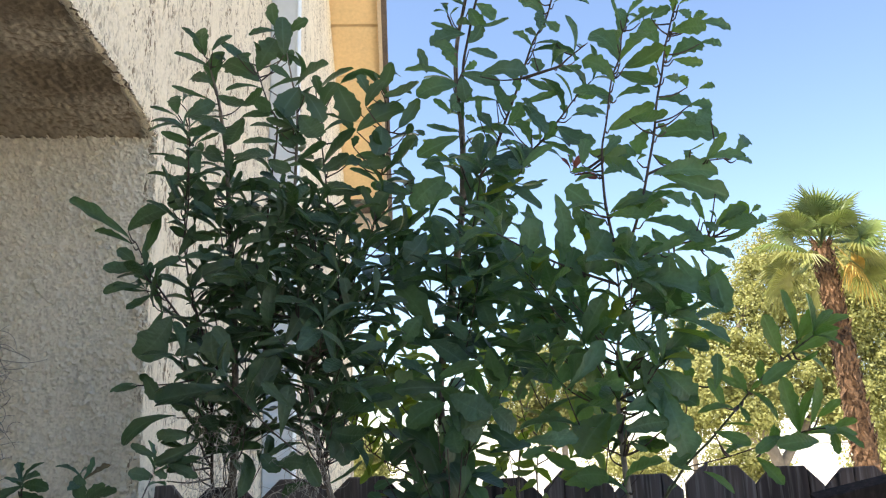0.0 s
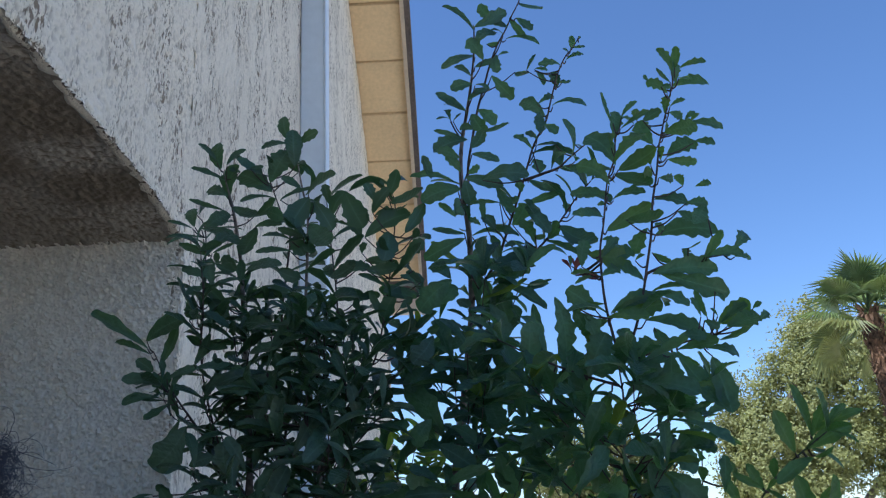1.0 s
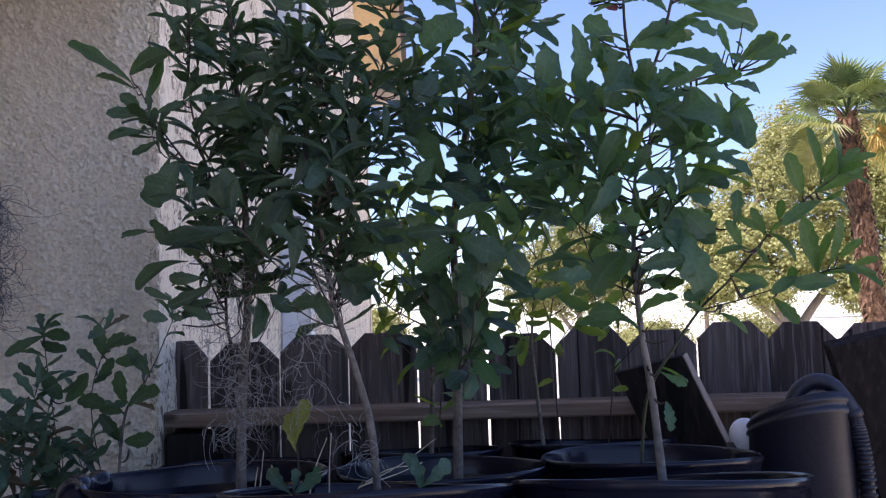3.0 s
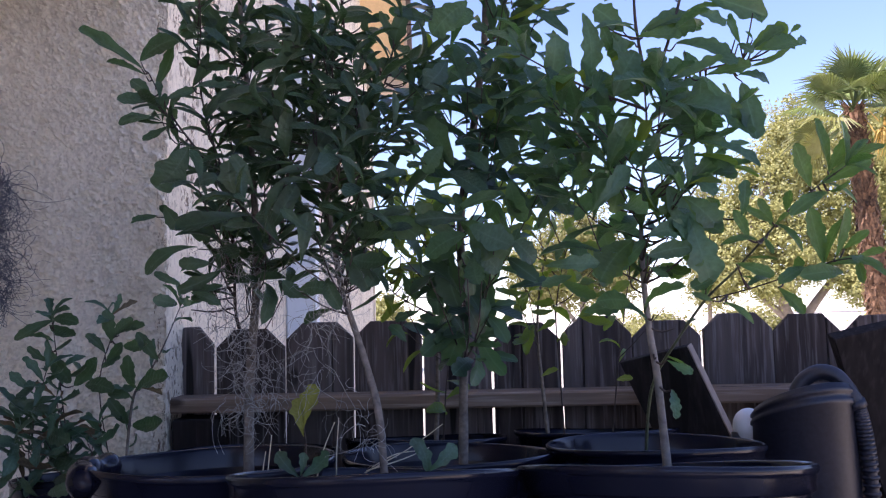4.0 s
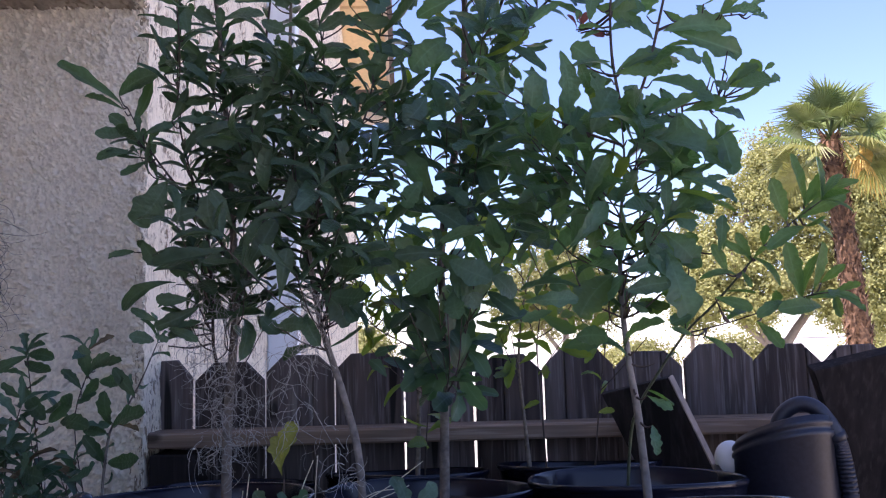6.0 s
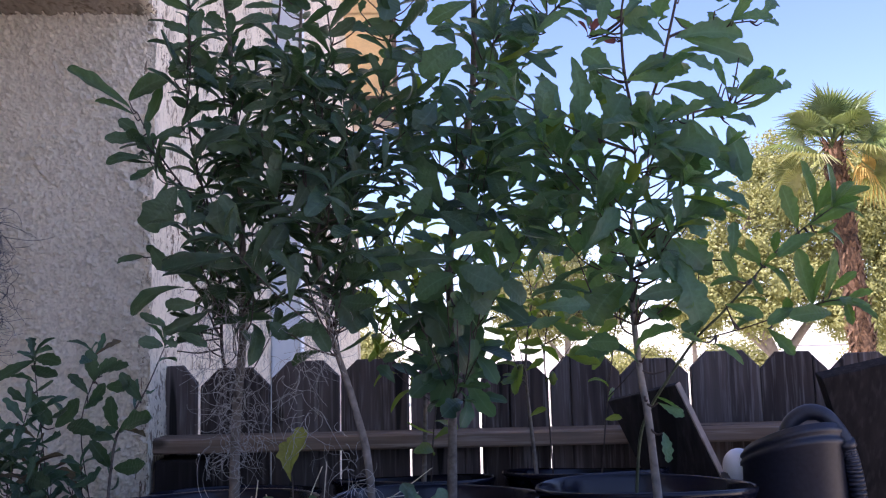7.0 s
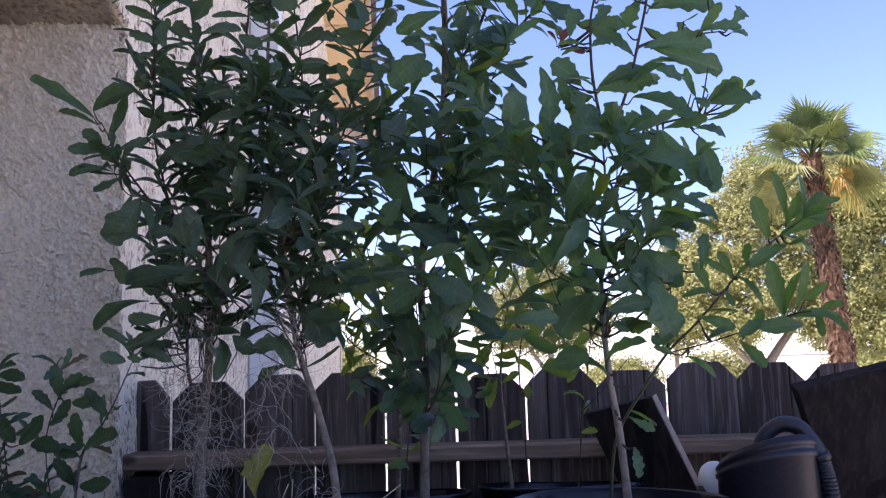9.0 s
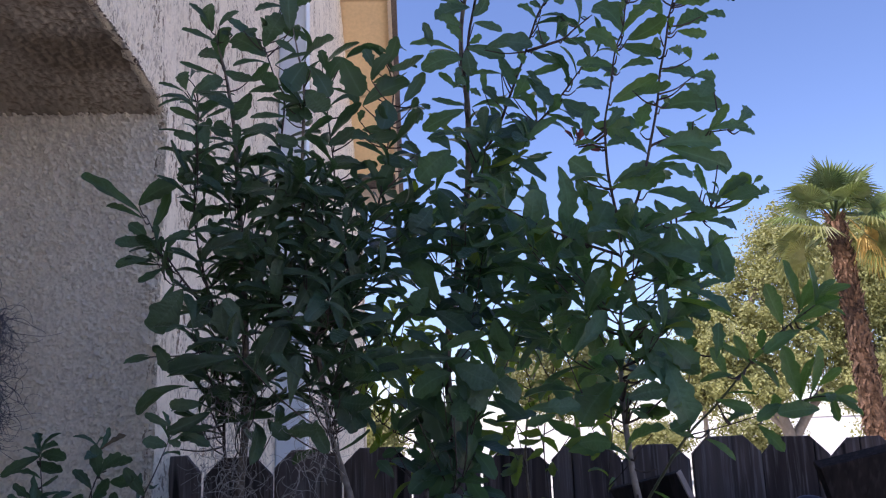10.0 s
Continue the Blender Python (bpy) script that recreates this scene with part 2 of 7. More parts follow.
PALM_LEAF = leaf_material("palm_leaf", (0.17, 0.23, 0.075), (0.30, 0.36, 0.07), glossy=0.42, clear=0.2)
# lighter yellow-green: sun on the lower fronds, put in their colour
PALM_SUNLIT = leaf_material("sunlit_palm_leaf", (0.25, 0.27, 0.08), (0.40, 0.40, 0.08), glossy=0.5, clear=0.2)
PALM_DEAD = leaf_material("dead_palm_leaf", (0.62, 0.44, 0.13), (0.6, 0.42, 0.1), glossy=0.7, clear=0.25)
PALM_BARK = material("palm_fibre", (0.155, 0.088, 0.047), rough=1.0, spread=0.55, scale=5, fine=30, bump=0.9, depth=0.02)


# ---- building blocks ----
def part(name, bm, mat, parent=None, label="", smooth=False):
    """Links a bmesh as one mesh object under a thing or a part."""
    mesh = bpy.data.meshes.new(name)
    bm.to_mesh(mesh)
    bm.free()
    return part_mesh(name, mesh, mat, parent, label, smooth)


def part_mesh(name, mesh, mat, parent=None, label="", smooth=False):
    if smooth:
        mesh.polygons.foreach_set("use_smooth", [True] * len(mesh.polygons))
    if not mesh.materials:
        mesh.materials.append(mat)
    ob = new(name, mesh)
    if parent:
        ob.parent = parent
    if label:
        ob["label"] = label
    return ob


def thing(name, m, label, category, group="", kind=""):
    ob = new(name)
    ob.matrix_world = m
    ob.empty_display_size = 0.05
    return tagged(ob, label, category, group, kind)


def box(bm, x0, x1, y0, y1, z0, z1, bevel=0.0, m=None):
    made = bmesh.ops.create_cube(bm, size=1.0)["verts"]
    for v in made:
        v.co = Vector(((x0 + x1) / 2 + v.co.x * (x1 - x0), (y0 + y1) / 2 + v.co.y * (y1 - y0), (z0 + z1) / 2 + v.co.z * (z1 - z0)))
    if bevel:
        edges = list({e for v in made for e in v.link_edges})
        made = bmesh.ops.bevel(bm, geom=edges, offset=bevel, segments=1, affect="EDGES")["verts"]
    if m:
        bmesh.ops.transform(bm, matrix=m, verts=list({v for v in made}))
    return bm


def box_part(name, size, mat, parent=None, bevel=0.0, label="", m=None):
    return part(name, box(bmesh.new(), *size, bevel, m), mat, parent, label)


def lathe(profile, sides=48):
    """A turned form from (radius, height) pairs."""
    verts = [(r * math.cos(2 * math.pi * i / sides), r * math.sin(2 * math.pi * i / sides), z) for r, z in profile for i in range(sides)]
    faces = [(k * sides + i, k * sides + (i + 1) % sides, (k + 1) * sides + (i + 1) % sides, (k + 1) * sides + i) for k in range(len(profile) - 1) for i in range(sides)]
    mesh = bpy.data.meshes.new("turned")
    mesh.from_pydata(verts, [], faces)
    return mesh


def smooth_line(points, steps=5):
    """A Catmull-Rom line through the points."""
    pts = [Vector(p) for p in points]
    if len(pts) < 3:
        return pts
    pts = [2 * pts[0] - pts[1]] + pts + [2 * pts[-1] - pts[-2]]
    line = []
    for i in range(1, len(pts) - 2):
        a, b, c, d = pts[i - 1:i + 3]
        for k in range(steps):
            s = k / steps
            line.append(0.5 * (2 * b + (c - a) * s + (2 * a - 5 * b + 4 * c - d) * s * s + (3 * b - a - 3 * c + d) * s ** 3))
    return line + [pts[-2]]


def tube_data(line, r0, r1, sides=6, knots=0.0, rng=None):
    """Vertices and faces of a tapering tube along a line."""
    verts, faces = [], []
    side = Vector((1, 0.3, 0)).normalized()
    n = len(line)
    for i, p in enumerate(line):
        way = (line[min(i + 1, n - 1)] - line[max(i - 1, 0)]).normalized()
        side = (side - way * side.dot(way)).normalized()
        other = way.cross(side)
        r = r0 + (r1 - r0) * i / (n - 1)
        if knots and rng:
            r *= 1 + knots * (rng.random() - 0.3)
        verts += [tuple(p + side * (r * math.cos(2 * math.pi * k / sides)) + other * (r * math.sin(2 * math.pi * k / sides))) for k in range(sides)]
        if i:
            a, b = (i - 1) * sides, i * sides
            faces += [(a + k, a + (k + 1) % sides, b + (k + 1) % sides, b + k) for k in range(sides)]
    faces += [tuple(range(sides))[::-1], tuple(range((n - 1) * sides, n * sides))]
    return verts, faces


def tube(name, line, r0, r1, mat, parent=None, sides=6, label="", knots=0.0, rng=None):
    mesh = bpy.data.meshes.new(name)
    verts, faces = tube_data(line, r0, r1, sides, knots, rng)
    mesh.from_pydata(verts, [], faces)
    return part_mesh(name, mesh, mat, parent, label, True)


def joined(name, pieces, mat, parent=None, label="", smooth=True):
    """Many (vertices, faces) pieces as one mesh."""
    verts, faces = [], []
    for v, f in pieces:
        k = len(verts)
        verts += v
        faces += [tuple(i + k for i in face) for face in f]
    mesh = bpy.data.meshes.new(name)
    mesh.from_pydata(verts, [], faces)
    return part_mesh(name, mesh, mat, parent, label, smooth)


def lattice(rows, cols, cells_r, cells_c, rng):
    """Smooth random relief on a grid of rows x cols, with the given number of cells along each side."""
    grid = rng.random((int(cells_r) + 3, int(cells_c) + 3))
    r, c = np.linspace(0, cells_r, rows), np.linspace(0, cells_c, cols)
    ri, ci = r.astype(int), c.astype(int)
    fr, fc = r - ri, c - ci
    fr, fc = (fr * fr * (3 - 2 * fr))[:, None], (fc * fc * (3 - 2 * fc))[None, :]
    g = lambda a, b: grid[np.ix_(ri + a, ci + b)]
    return (g(0, 0) * (1 - fr) + g(1, 0) * fr) * (1 - fc) + (g(0, 1) * (1 - fr) + g(1, 1) * fr) * fc


# ---- ground and house ----
def ground_sheet():
    bm = bmesh.new()
    bmesh.ops.create_grid(bm, x_segments=40, y_segments=40, size=1500)
    tagged(part("ground", bm, GROUND), "dry pale earth of the yards reaching the horizon", "ground", kind="structure")


ground_sheet()


def paving(name, columns, rows, mat, label):
    bm = bmesh.new()
    for i in columns:
        for j in rows:
            box(bm, 1.6 + 2.4 * i, 3.99 + 2.4 * i, -5.0 + 2.8 * j, -2.21 + 2.8 * j, -0.05, 0.004)
    tagged(part(name, bm, mat), label, "pavement", kind="structure")


# warm pale reflector out of view, added to brighten the house wall
paving("pavement", range(7), range(5), BOUNCE_PAVING, "pale concrete yard slabs, added unseen to bounce sunlight on the wall")
# never in view; these slabs are added to reflect light up at the jamb
paving("patio", range(-3, 0), range(2), BOUNCE_PATIO, "unseen grey concrete slabs added to bounce light onto the jamb")


def lawn():
    bm = bmesh.new()
    nx, ny = 60, 60
    # paled far past grass: the white glare along the horizon is in its colour
    grid = [[bm.verts.new((-160 + 420 * i / nx, 9.02 + 1200 * (j / ny) ** 3, 0.012 + 0.02 * noise.noise(Vector((i * 0.7, j * 0.9, 3))))) for j in range(ny + 1)] for i in range(nx + 1)]
    for i in range(nx):
        for j in range(ny):
            bm.faces.new((grid[i][j], grid[i + 1][j], grid[i + 1][j + 1], grid[i][j + 1]))
    tagged(part("lawn", bm, GLARE_LAWN, None, "", True), "far lawn sheet, its pale colour standing for white horizon glare", "lawn", kind="structure")


lawn()

# the house's side wall: a along it from the porch opening's corner, o outwards from it
WALL_TURN = 3.15
HOUSE = Matrix.Translation((-0.612, 1.81, 0)) @ Matrix.Rotation(radians(WALL_TURN), 4, "Z")   # local x = outwards, y = along
WALL_END, SOFFIT = 6.62, 2.206
header = lambda a: SOFFIT + 0.046 * (1 - math.exp(min(a, 0) / 0.14))   # the porch header bends down to the jamb
# peak out of view, set so the gable keeps sun off the pots
RIDGE_A = 1.0
rake = lambda a: 5.03 - 0.565 * (RIDGE_A + abs(a - RIDGE_A) - 3.8)


def stucco_sheet(name, place, along, up, out, us, vs, label, seed, rough=0.0035, parent=None, blob=1.0, pits=0.5, tall=1.0, steep=4.5, cell=1.0, floor=0.40, streak=1.0, grime_shade=0.0, dirt_shade=0.34, patches=0.0, mat=None):
    """A wall face with dashed relief. place(u, v) gives the foot of a point on the flat face; out is the way of the relief."""
    rng = np.random.default_rng(seed)
    nu, nv = len(us), len(vs)
    du, dv = us[-1] - us[0], tall * (vs[-1] - vs[0])
    broad = lattice(nu, nv, du / 0.11, dv / 0.13, rng)
    mid = lattice(nu, nv, du / (0.020 * cell), dv / (0.028 * cell * streak), rng)
    fine = lattice(nu, nv, du / (0.010 * cell), dv / (0.013 * cell * streak), rng)
    mixed = 0.5 * mid + 0.4 * fine + 0.14 * (broad - 0.5)
    h = np.clip((mixed - floor) * steep, 0, 1) + 0.14 * fine
    if patches:
        # trowelled smooth patches and runs between the crumbs, and hair cracks along their rims
        ground = 0.55 * lattice(nu, nv, du / 0.055, dv / 0.16, rng) + 0.45 * lattice(nu, nv, du / 0.022, dv / 0.05, rng)
        cover = np.clip((ground - 0.36) * 10.0, 0.05, 1)
        h = h * (1 - patches + patches * cover) + 0.3 * patches * cover
        rim = lattice(nu, nv, du / 0.06, dv / 0.10, rng)
        h = h - 0.9 * np.clip(1 - np.abs(rim - 0.5) / 0.012, 0, 1) * (lattice(nu, nv, du / 0.12, dv / 0.12, rng) > 0.55)
    hollow = np.clip((dirt_shade - mixed) * 9.0, 0, 1) * pits * 2
    verts = []
    for i, u in enumerate(us):
        for j, v in enumerate(vs):
            verts.append(place(u, v) + out * (0.004 + rough * blob * float(min(h[i, j], 1.4)) - 0.6 * rough * float(hollow[i, j])))
    faces = [(i * nv + j, (i + 1) * nv + j, (i + 1) * nv + j + 1, i * nv + j + 1) for i in range(nu - 1) for j in range(nv - 1)]
    mesh = bpy.data.meshes.new(name)
    mesh.from_pydata([tuple(v) for v in verts], [], faces)
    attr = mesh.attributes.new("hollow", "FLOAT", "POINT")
    # the even tone puts the underside's shade into the colour, with some brown stain
    attr.data.foreach_set("value", np.clip(hollow + grime_shade * (0.5 + broad), 0, 1).ravel().astype(np.float32))
    ob = part_mesh(name, mesh, mat or STUCCO, parent, label, True)
    return ob


def house():
    bm = bmesh.new()

    def prism(outline, o0, o1):
        near = [bm.verts.new((o1, a, z)) for a, z in outline]
        far = [bm.verts.new((o0, a, z)) for a, z in outline]
        bm.faces.new(near)
        bm.faces.new(far[::-1])
        for k in range(len(outline)):
            n = (k + 1) % len(outline)
            bm.faces.new((near[k], far[k], far[n], near[n]))
    prism([(0.006, 0), (WALL_END, 0), (WALL_END, rake(WALL_END)), (RIDGE_A, rake(RIDGE_A)), (0.006, rake(0))], -5.0, -0.006)
    prism([(-0.004, SOFFIT + 0.056), (-0.004, rake(0)), (-3.4, rake(-3.4)), (-3.4, SOFFIT + 0.056)], -5.0, -0.006)
    # unseen porch end and back walls, added to screen light from the jamb
    prism([(-3.0, 0), (-3.4, 0), (-3.4, SOFFIT), (-3.0, SOFFIT)], -4.2, -2.2)
    prism([(-3.0, 0), (-3.4, 0), (-3.4, SOFFIT), (-3.0, SOFFIT)], -0.4, -0.006)
    prism([(-0.004, 0), (-3.4, 0), (-3.4, SOFFIT), (-0.004, SOFFIT)], -5.0, -4.2)
    bmesh.ops.recalc_face_normals(bm, faces=bm.faces)
    body = part("wall_house", bm, STUCCO)
    body.matrix_world = HOUSE
    tagged(body, "cream stucco gable wall of a house with a porch opening", "wall", kind="structure")
    x, y, z = Vector((1, 0, 0)), Vector((0, 1, 0)), Vector((0, 0, 1))
    us = np.concatenate([np.arange(-0.009, 1.7, 0.0045), np.arange(1.7, 2.6, 0.009), np.arange(2.6, WALL_END - 0.12, 0.02)])
    vs = np.linspace(0, 1, 560)
    lift = lambda a, v: Vector((0, a, 1.0 + v * (rake(a) - 1.0)))
    stucco_sheet("outer_face", lift, y, z, x, us, vs, "cream stucco, soiled in the hollows", 3, 0.0050, body, pits=0.25, tall=3.6, cell=0.42, streak=2.2, dirt_shade=0.36, mat=STUCCO_WEATHERED)
    stucco_sheet("header_face", lambda a, v: Vector((0, a, header(a) - 0.010 + v * 2.4)), y, z, x, np.arange(-1.3, 0.004, 0.0036), np.linspace(0, 1, 520), "cream stucco over the porch opening", 4, 0.0042, body, pits=0.25, tall=2.4, cell=0.30, streak=2.0, dirt_shade=0.36, mat=STUCCO_WEATHERED)
    # the jamb's dark hollows paint in the shadows beside the crumbs
    stucco_sheet("jamb", lambda o, v: Vector((o, 0, 1.1 + v * (SOFFIT - 1.1))), x, z, -y, np.arange(-0.60, 0.0085, 0.0016), np.linspace(0, 1, 640), "shaded grey-beige stucco jamb", 5, 0.0110, body, 1.0, 0.10, 1.12, 30.0, 0.30, 0.57, 0.9, dirt_shade=0.38, patches=0.35)
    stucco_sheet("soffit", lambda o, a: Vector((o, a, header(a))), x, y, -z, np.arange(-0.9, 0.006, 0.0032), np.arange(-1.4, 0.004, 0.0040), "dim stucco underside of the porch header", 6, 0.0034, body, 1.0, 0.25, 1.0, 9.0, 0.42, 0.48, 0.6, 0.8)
    # rough lips of stucco along the opening's edges
    rng = random.Random(77)
    for name, a0, a1, ends in (("header_lip", -1.3, 0.0, lambda k: (k, header(k) + 0.004)), ("corner_lip", 1.0, SOFFIT, lambda k: (0.006, k))):
        line = []
        for i in range(130):
            k = a0 + (a1 - a0) * i / 129
            a, up = ends(k)
            line.append(Vector((-0.006 + 0.005 * noise.noise(Vector((k * 34, 1.7, a0))), a + 0.003 * noise.noise(Vector((k * 60, 5.1, a0))), up + 0.005 * noise.noise(Vector((k * 30, 9.3, a0))))))
        ob = tube(name, line, 0.013, 0.013, STUCCO_WEATHERED, body, 10, "", 0.2, rng)
        for v in ob.data.vertices:
            v.co += 0.003 * noise.noise_vector(v.co * 70)
    # corner board at the far end, and the roof with its boarded rake overhang
    box_part("corner_board", (-0.02, 0.02, WALL_END - 0.13, WALL_END + 0.02, 0, rake(WALL_END)), PAINT_TRIM, body, 0.004, "beige painted corner board")
    bm = bmesh.new()
    for sign in (1, -1):
        a1 = RIDGE_A + sign * (5.24 if sign > 0 else 4.8)
        near = [bm.verts.new((o, a, rake(a) + dz)) for o in (0.445, -5.3) for a in (RIDGE_A, a1) for dz in (0.05, 0.20)]
        for f in ((0, 2, 3, 1), (4, 5, 7, 6), (0, 4, 6, 2), (1, 3, 7, 5), (2, 6, 7, 3), (0, 1, 5, 4)):
            bm.faces.new([near[i] for i in f])
    bmesh.ops.recalc_face_normals(bm, faces=bm.faces)
    roof = part("roof", bm, ROOF, None)
    roof.matrix_world = HOUSE
    tagged(roof, "dark shingle gable roof with a boarded cream overhang", "roof", kind="structure")
    slope = math.atan(0.565)
    length = 0.47
    for k in range(16):
        a0 = RIDGE_A - 0.06 + k * length * math.cos(slope)
        a1 = a0 + (length - 0.022) * math.cos(slope)
        if a0 < RIDGE_A:
            continue
        if a1 > 6.15:
            break
        bm = bmesh.new()
        rows = [(0.003, a0, 0.0), (0.003, a1, 0.0), (0.372, a1, 0.0), (0.372, a0, 0.0)]
        low = [bm.verts.new((o, a, rake(a) + 0.012 + 0.004 * (k % 2))) for o, a, d in rows]
        top = [bm.verts.new((o, a, rake(a) + 0.045)) for o, a, d in rows]
        bm.faces.new(low[::-1])
        bm.faces.new(top)
        for i in range(4):
            bm.faces.new((low[i], low[(i + 1) % 4], top[(i + 1) % 4], top[i]))
        part("soffit_board", bm, PAINT_CREAM, roof)
    for name, o0, o1, drop, mat in (("barge_board", 0.374, 0.402, 0.03, PAINT_TRIM), ("roof_edge", 0.404, 0.420, -0.02, ROOF)):
        bm = bmesh.new()
        ends = [(RIDGE_A, 0), (6.2, 0)]
        low = [bm.verts.new((o, a, rake(a) - drop)) for a, d in ends for o in (o0, o1)]
        top = [bm.verts.new((o, a, rake(a) + 0.2)) for a, d in ends for o in (o0, o1)]
        for f in ((0, 1, 3, 2),):
            bm.faces.new([low[i] for i in f])
            bm.faces.new([top[i] for i in f][::-1])
        for i, j in ((0, 1), (1, 3), (3, 2), (2, 0)):
            bm.faces.new((low[i], top[i], top[j], low[j]))
        bmesh.ops.recalc_face_normals(bm, faces=bm.faces)
        part(name, bm, mat, roof)
    box_part("eave_return", (0.003, 0.372, 6.0, 6.2, rake(6.2) - 0.02, rake(6.0) + 0.02), PAINT_TRIM, roof, 0.004)
    pipe = thing("downspout", HOUSE, "flat white painted downspout running up the stucco wall", "downspout")
    box_part("channel", (0.008, 0.115, 1.40, 1.47, 0.0, 5.2), PAINT_WHITE, pipe, 0.006)
    box_part("front_bead", (0.112, 0.122, 1.392, 1.48, 0.0, 5.2), PAINT_WHITE, pipe, 0.003)


house()


def unseen_back_wall():
    # out of view; added to screen sky light and bounce some onto the jamb
    wall = box_part("wall_back", (-5.0, 3.4, -2.75, -2.5, 0, 1.6), BLOCK)
    tagged(wall, "unseen pale block wall added to screen and bounce light", "wall", kind="structure")


unseen_back_wall()


# ---- fence ----
def fence():
    base = thing("fence", pose(0, 1.92, 0), "dark weathered dog-eared wooden board fence with thin gaps", "fence", kind="structure")
    rng = random.Random(5)
    meshes = []
    for k in range(5):
        half, ear, top = 0.070, 0.034 + 0.004 * rng.random(), 1.0
        outline = [(-half, 0), (half, 0), (half, -0.0), (half, top - ear), (half - ear, top), (-half + ear, top), (-half, top - ear)]
        outline = [outline[0], outline[1]] + outline[3:]
        jag = lambda: rng.uniform(-0.0012, 0.0012)
        outline = [(x + jag(), z + jag()) for x, z in outline]
        split = (-0.030, 0.026, None, 0.038, -0.012)[k]   # a long drying crack in most boards
        bm = bmesh.new()

        def cut(points, sign, at):
            kept = []
            for i, (x, z) in enumerate(points):
                x1, z1 = points[(i + 1) % len(points)]
                if sign * (x - at) >= 0:
                    kept.append((x, z))
                if sign * (x - at) * sign * (x1 - at) < 0:
                    s = (at - x) / (x1 - x)
                    kept.append((at, z + s * (z1 - z)))
            return kept

        def slab(points, y0, y1):
            front = [bm.verts.new((x, y0, z)) for x, z in points]
            back = [bm.verts.new((x, y1, z)) for x, z in points]
            bm.faces.new(front)
            bm.faces.new(back[::-1])
            for i in range(len(points)):
                j = (i + 1) % len(points)
                bm.faces.new((front[i], back[i], back[j], front[j]))
        if split is None:
            slab(outline, -0.008, 0.008)
        else:
            slab(cut(outline, -1, split - 0.0011), -0.008, 0.0)
            slab(cut(outline, 1, split + 0.0011), -0.0075, 0.0)
            slab(outline, 0.0005, 0.008)
        bmesh.ops.recalc_face_normals(bm, faces=bm.faces)
        bmesh.ops.bevel(bm, geom=[e for e in bm.edges if abs(e.verts[0].co.y - e.verts[1].co.y) < 1e-5], offset=0.0018, segments=1, affect="EDGES")
        bm.verts.ensure_lookup_table()
        mesh = bpy.data.meshes.new("picket")
        bm.to_mesh(mesh)
        bm.free()
        mesh.materials.append(FENCE)
        meshes.append(mesh)
    for k in range(-1, 30):
        height = 1.474 + rng.uniform(-0.006, 0.008)
        ob = new("picket", meshes[k % 5])
        ob.parent = base
        if k == -1:
            x = -0.173 - 2 * 0.146 - 0.1385
            ob.matrix_basis = Matrix.Translation((x - 0.0005, 0.008, height - 1.0)) @ Matrix.Diagonal((0.82, 1, 1, 1))
        else:
            x = -0.173 + (k - 2) * 0.146
            ob.matrix_basis = Matrix.Translation((x, 0.008 + rng.uniform(-0.001, 0.002), height - 1.0)) @ Matrix.Rotation(rng.uniform(-0.002, 0.002), 4, "Y") @ Matrix.Diagonal((1.016, 1, 1, 1))
        low = box_part("picket_foot", (-0.0695, 0.0695, -0.008, 0.008, 0.0, height - 0.999), FENCE, None)
        low.parent = base
        low.matrix_basis = Matrix.Translation((ob.matrix_basis.translation.x, 0.008, 0))
    for z0, z1 in ((1.304, 1.334), (0.35, 0.388)):
        box_part("rail", (-0.618, 2.6, -0.092, -0.003, z0, z1), RAIL, base, 0.004, "grey-brown flat rail")
    for x in (-0.60, 1.85):
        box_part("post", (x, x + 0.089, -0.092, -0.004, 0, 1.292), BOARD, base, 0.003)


fence()


# ---- bench and pots ----
BENCH = 1.02
SLOPE = -6.3
LEVEL = Matrix.Translation((0, 1.08, BENCH)) @ Matrix.Rotation(radians(SLOPE), 4, "X")   # the bench top falls towards the fence


def bench():
    base = thing("potting_bench", pose(0, 0, 0), "unseen plank bench holding the pots, darkened against bounced light", "bench")
    y = -0.24
    while y < 0.66:
        # bench is out of view; near-black planks keep bounced light off the fence foot
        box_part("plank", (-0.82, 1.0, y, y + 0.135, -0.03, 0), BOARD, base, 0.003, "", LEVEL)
        y += 0.14
    for x in (-0.8, 0.93):
        for y in (0.87, 1.64):
            box_part("leg", (x, x + 0.06, y, y + 0.06, 0, BENCH - 0.031 - 0.111 * (y + 0.06 - 1.08)), RAIL, base, 0.003)


bench()


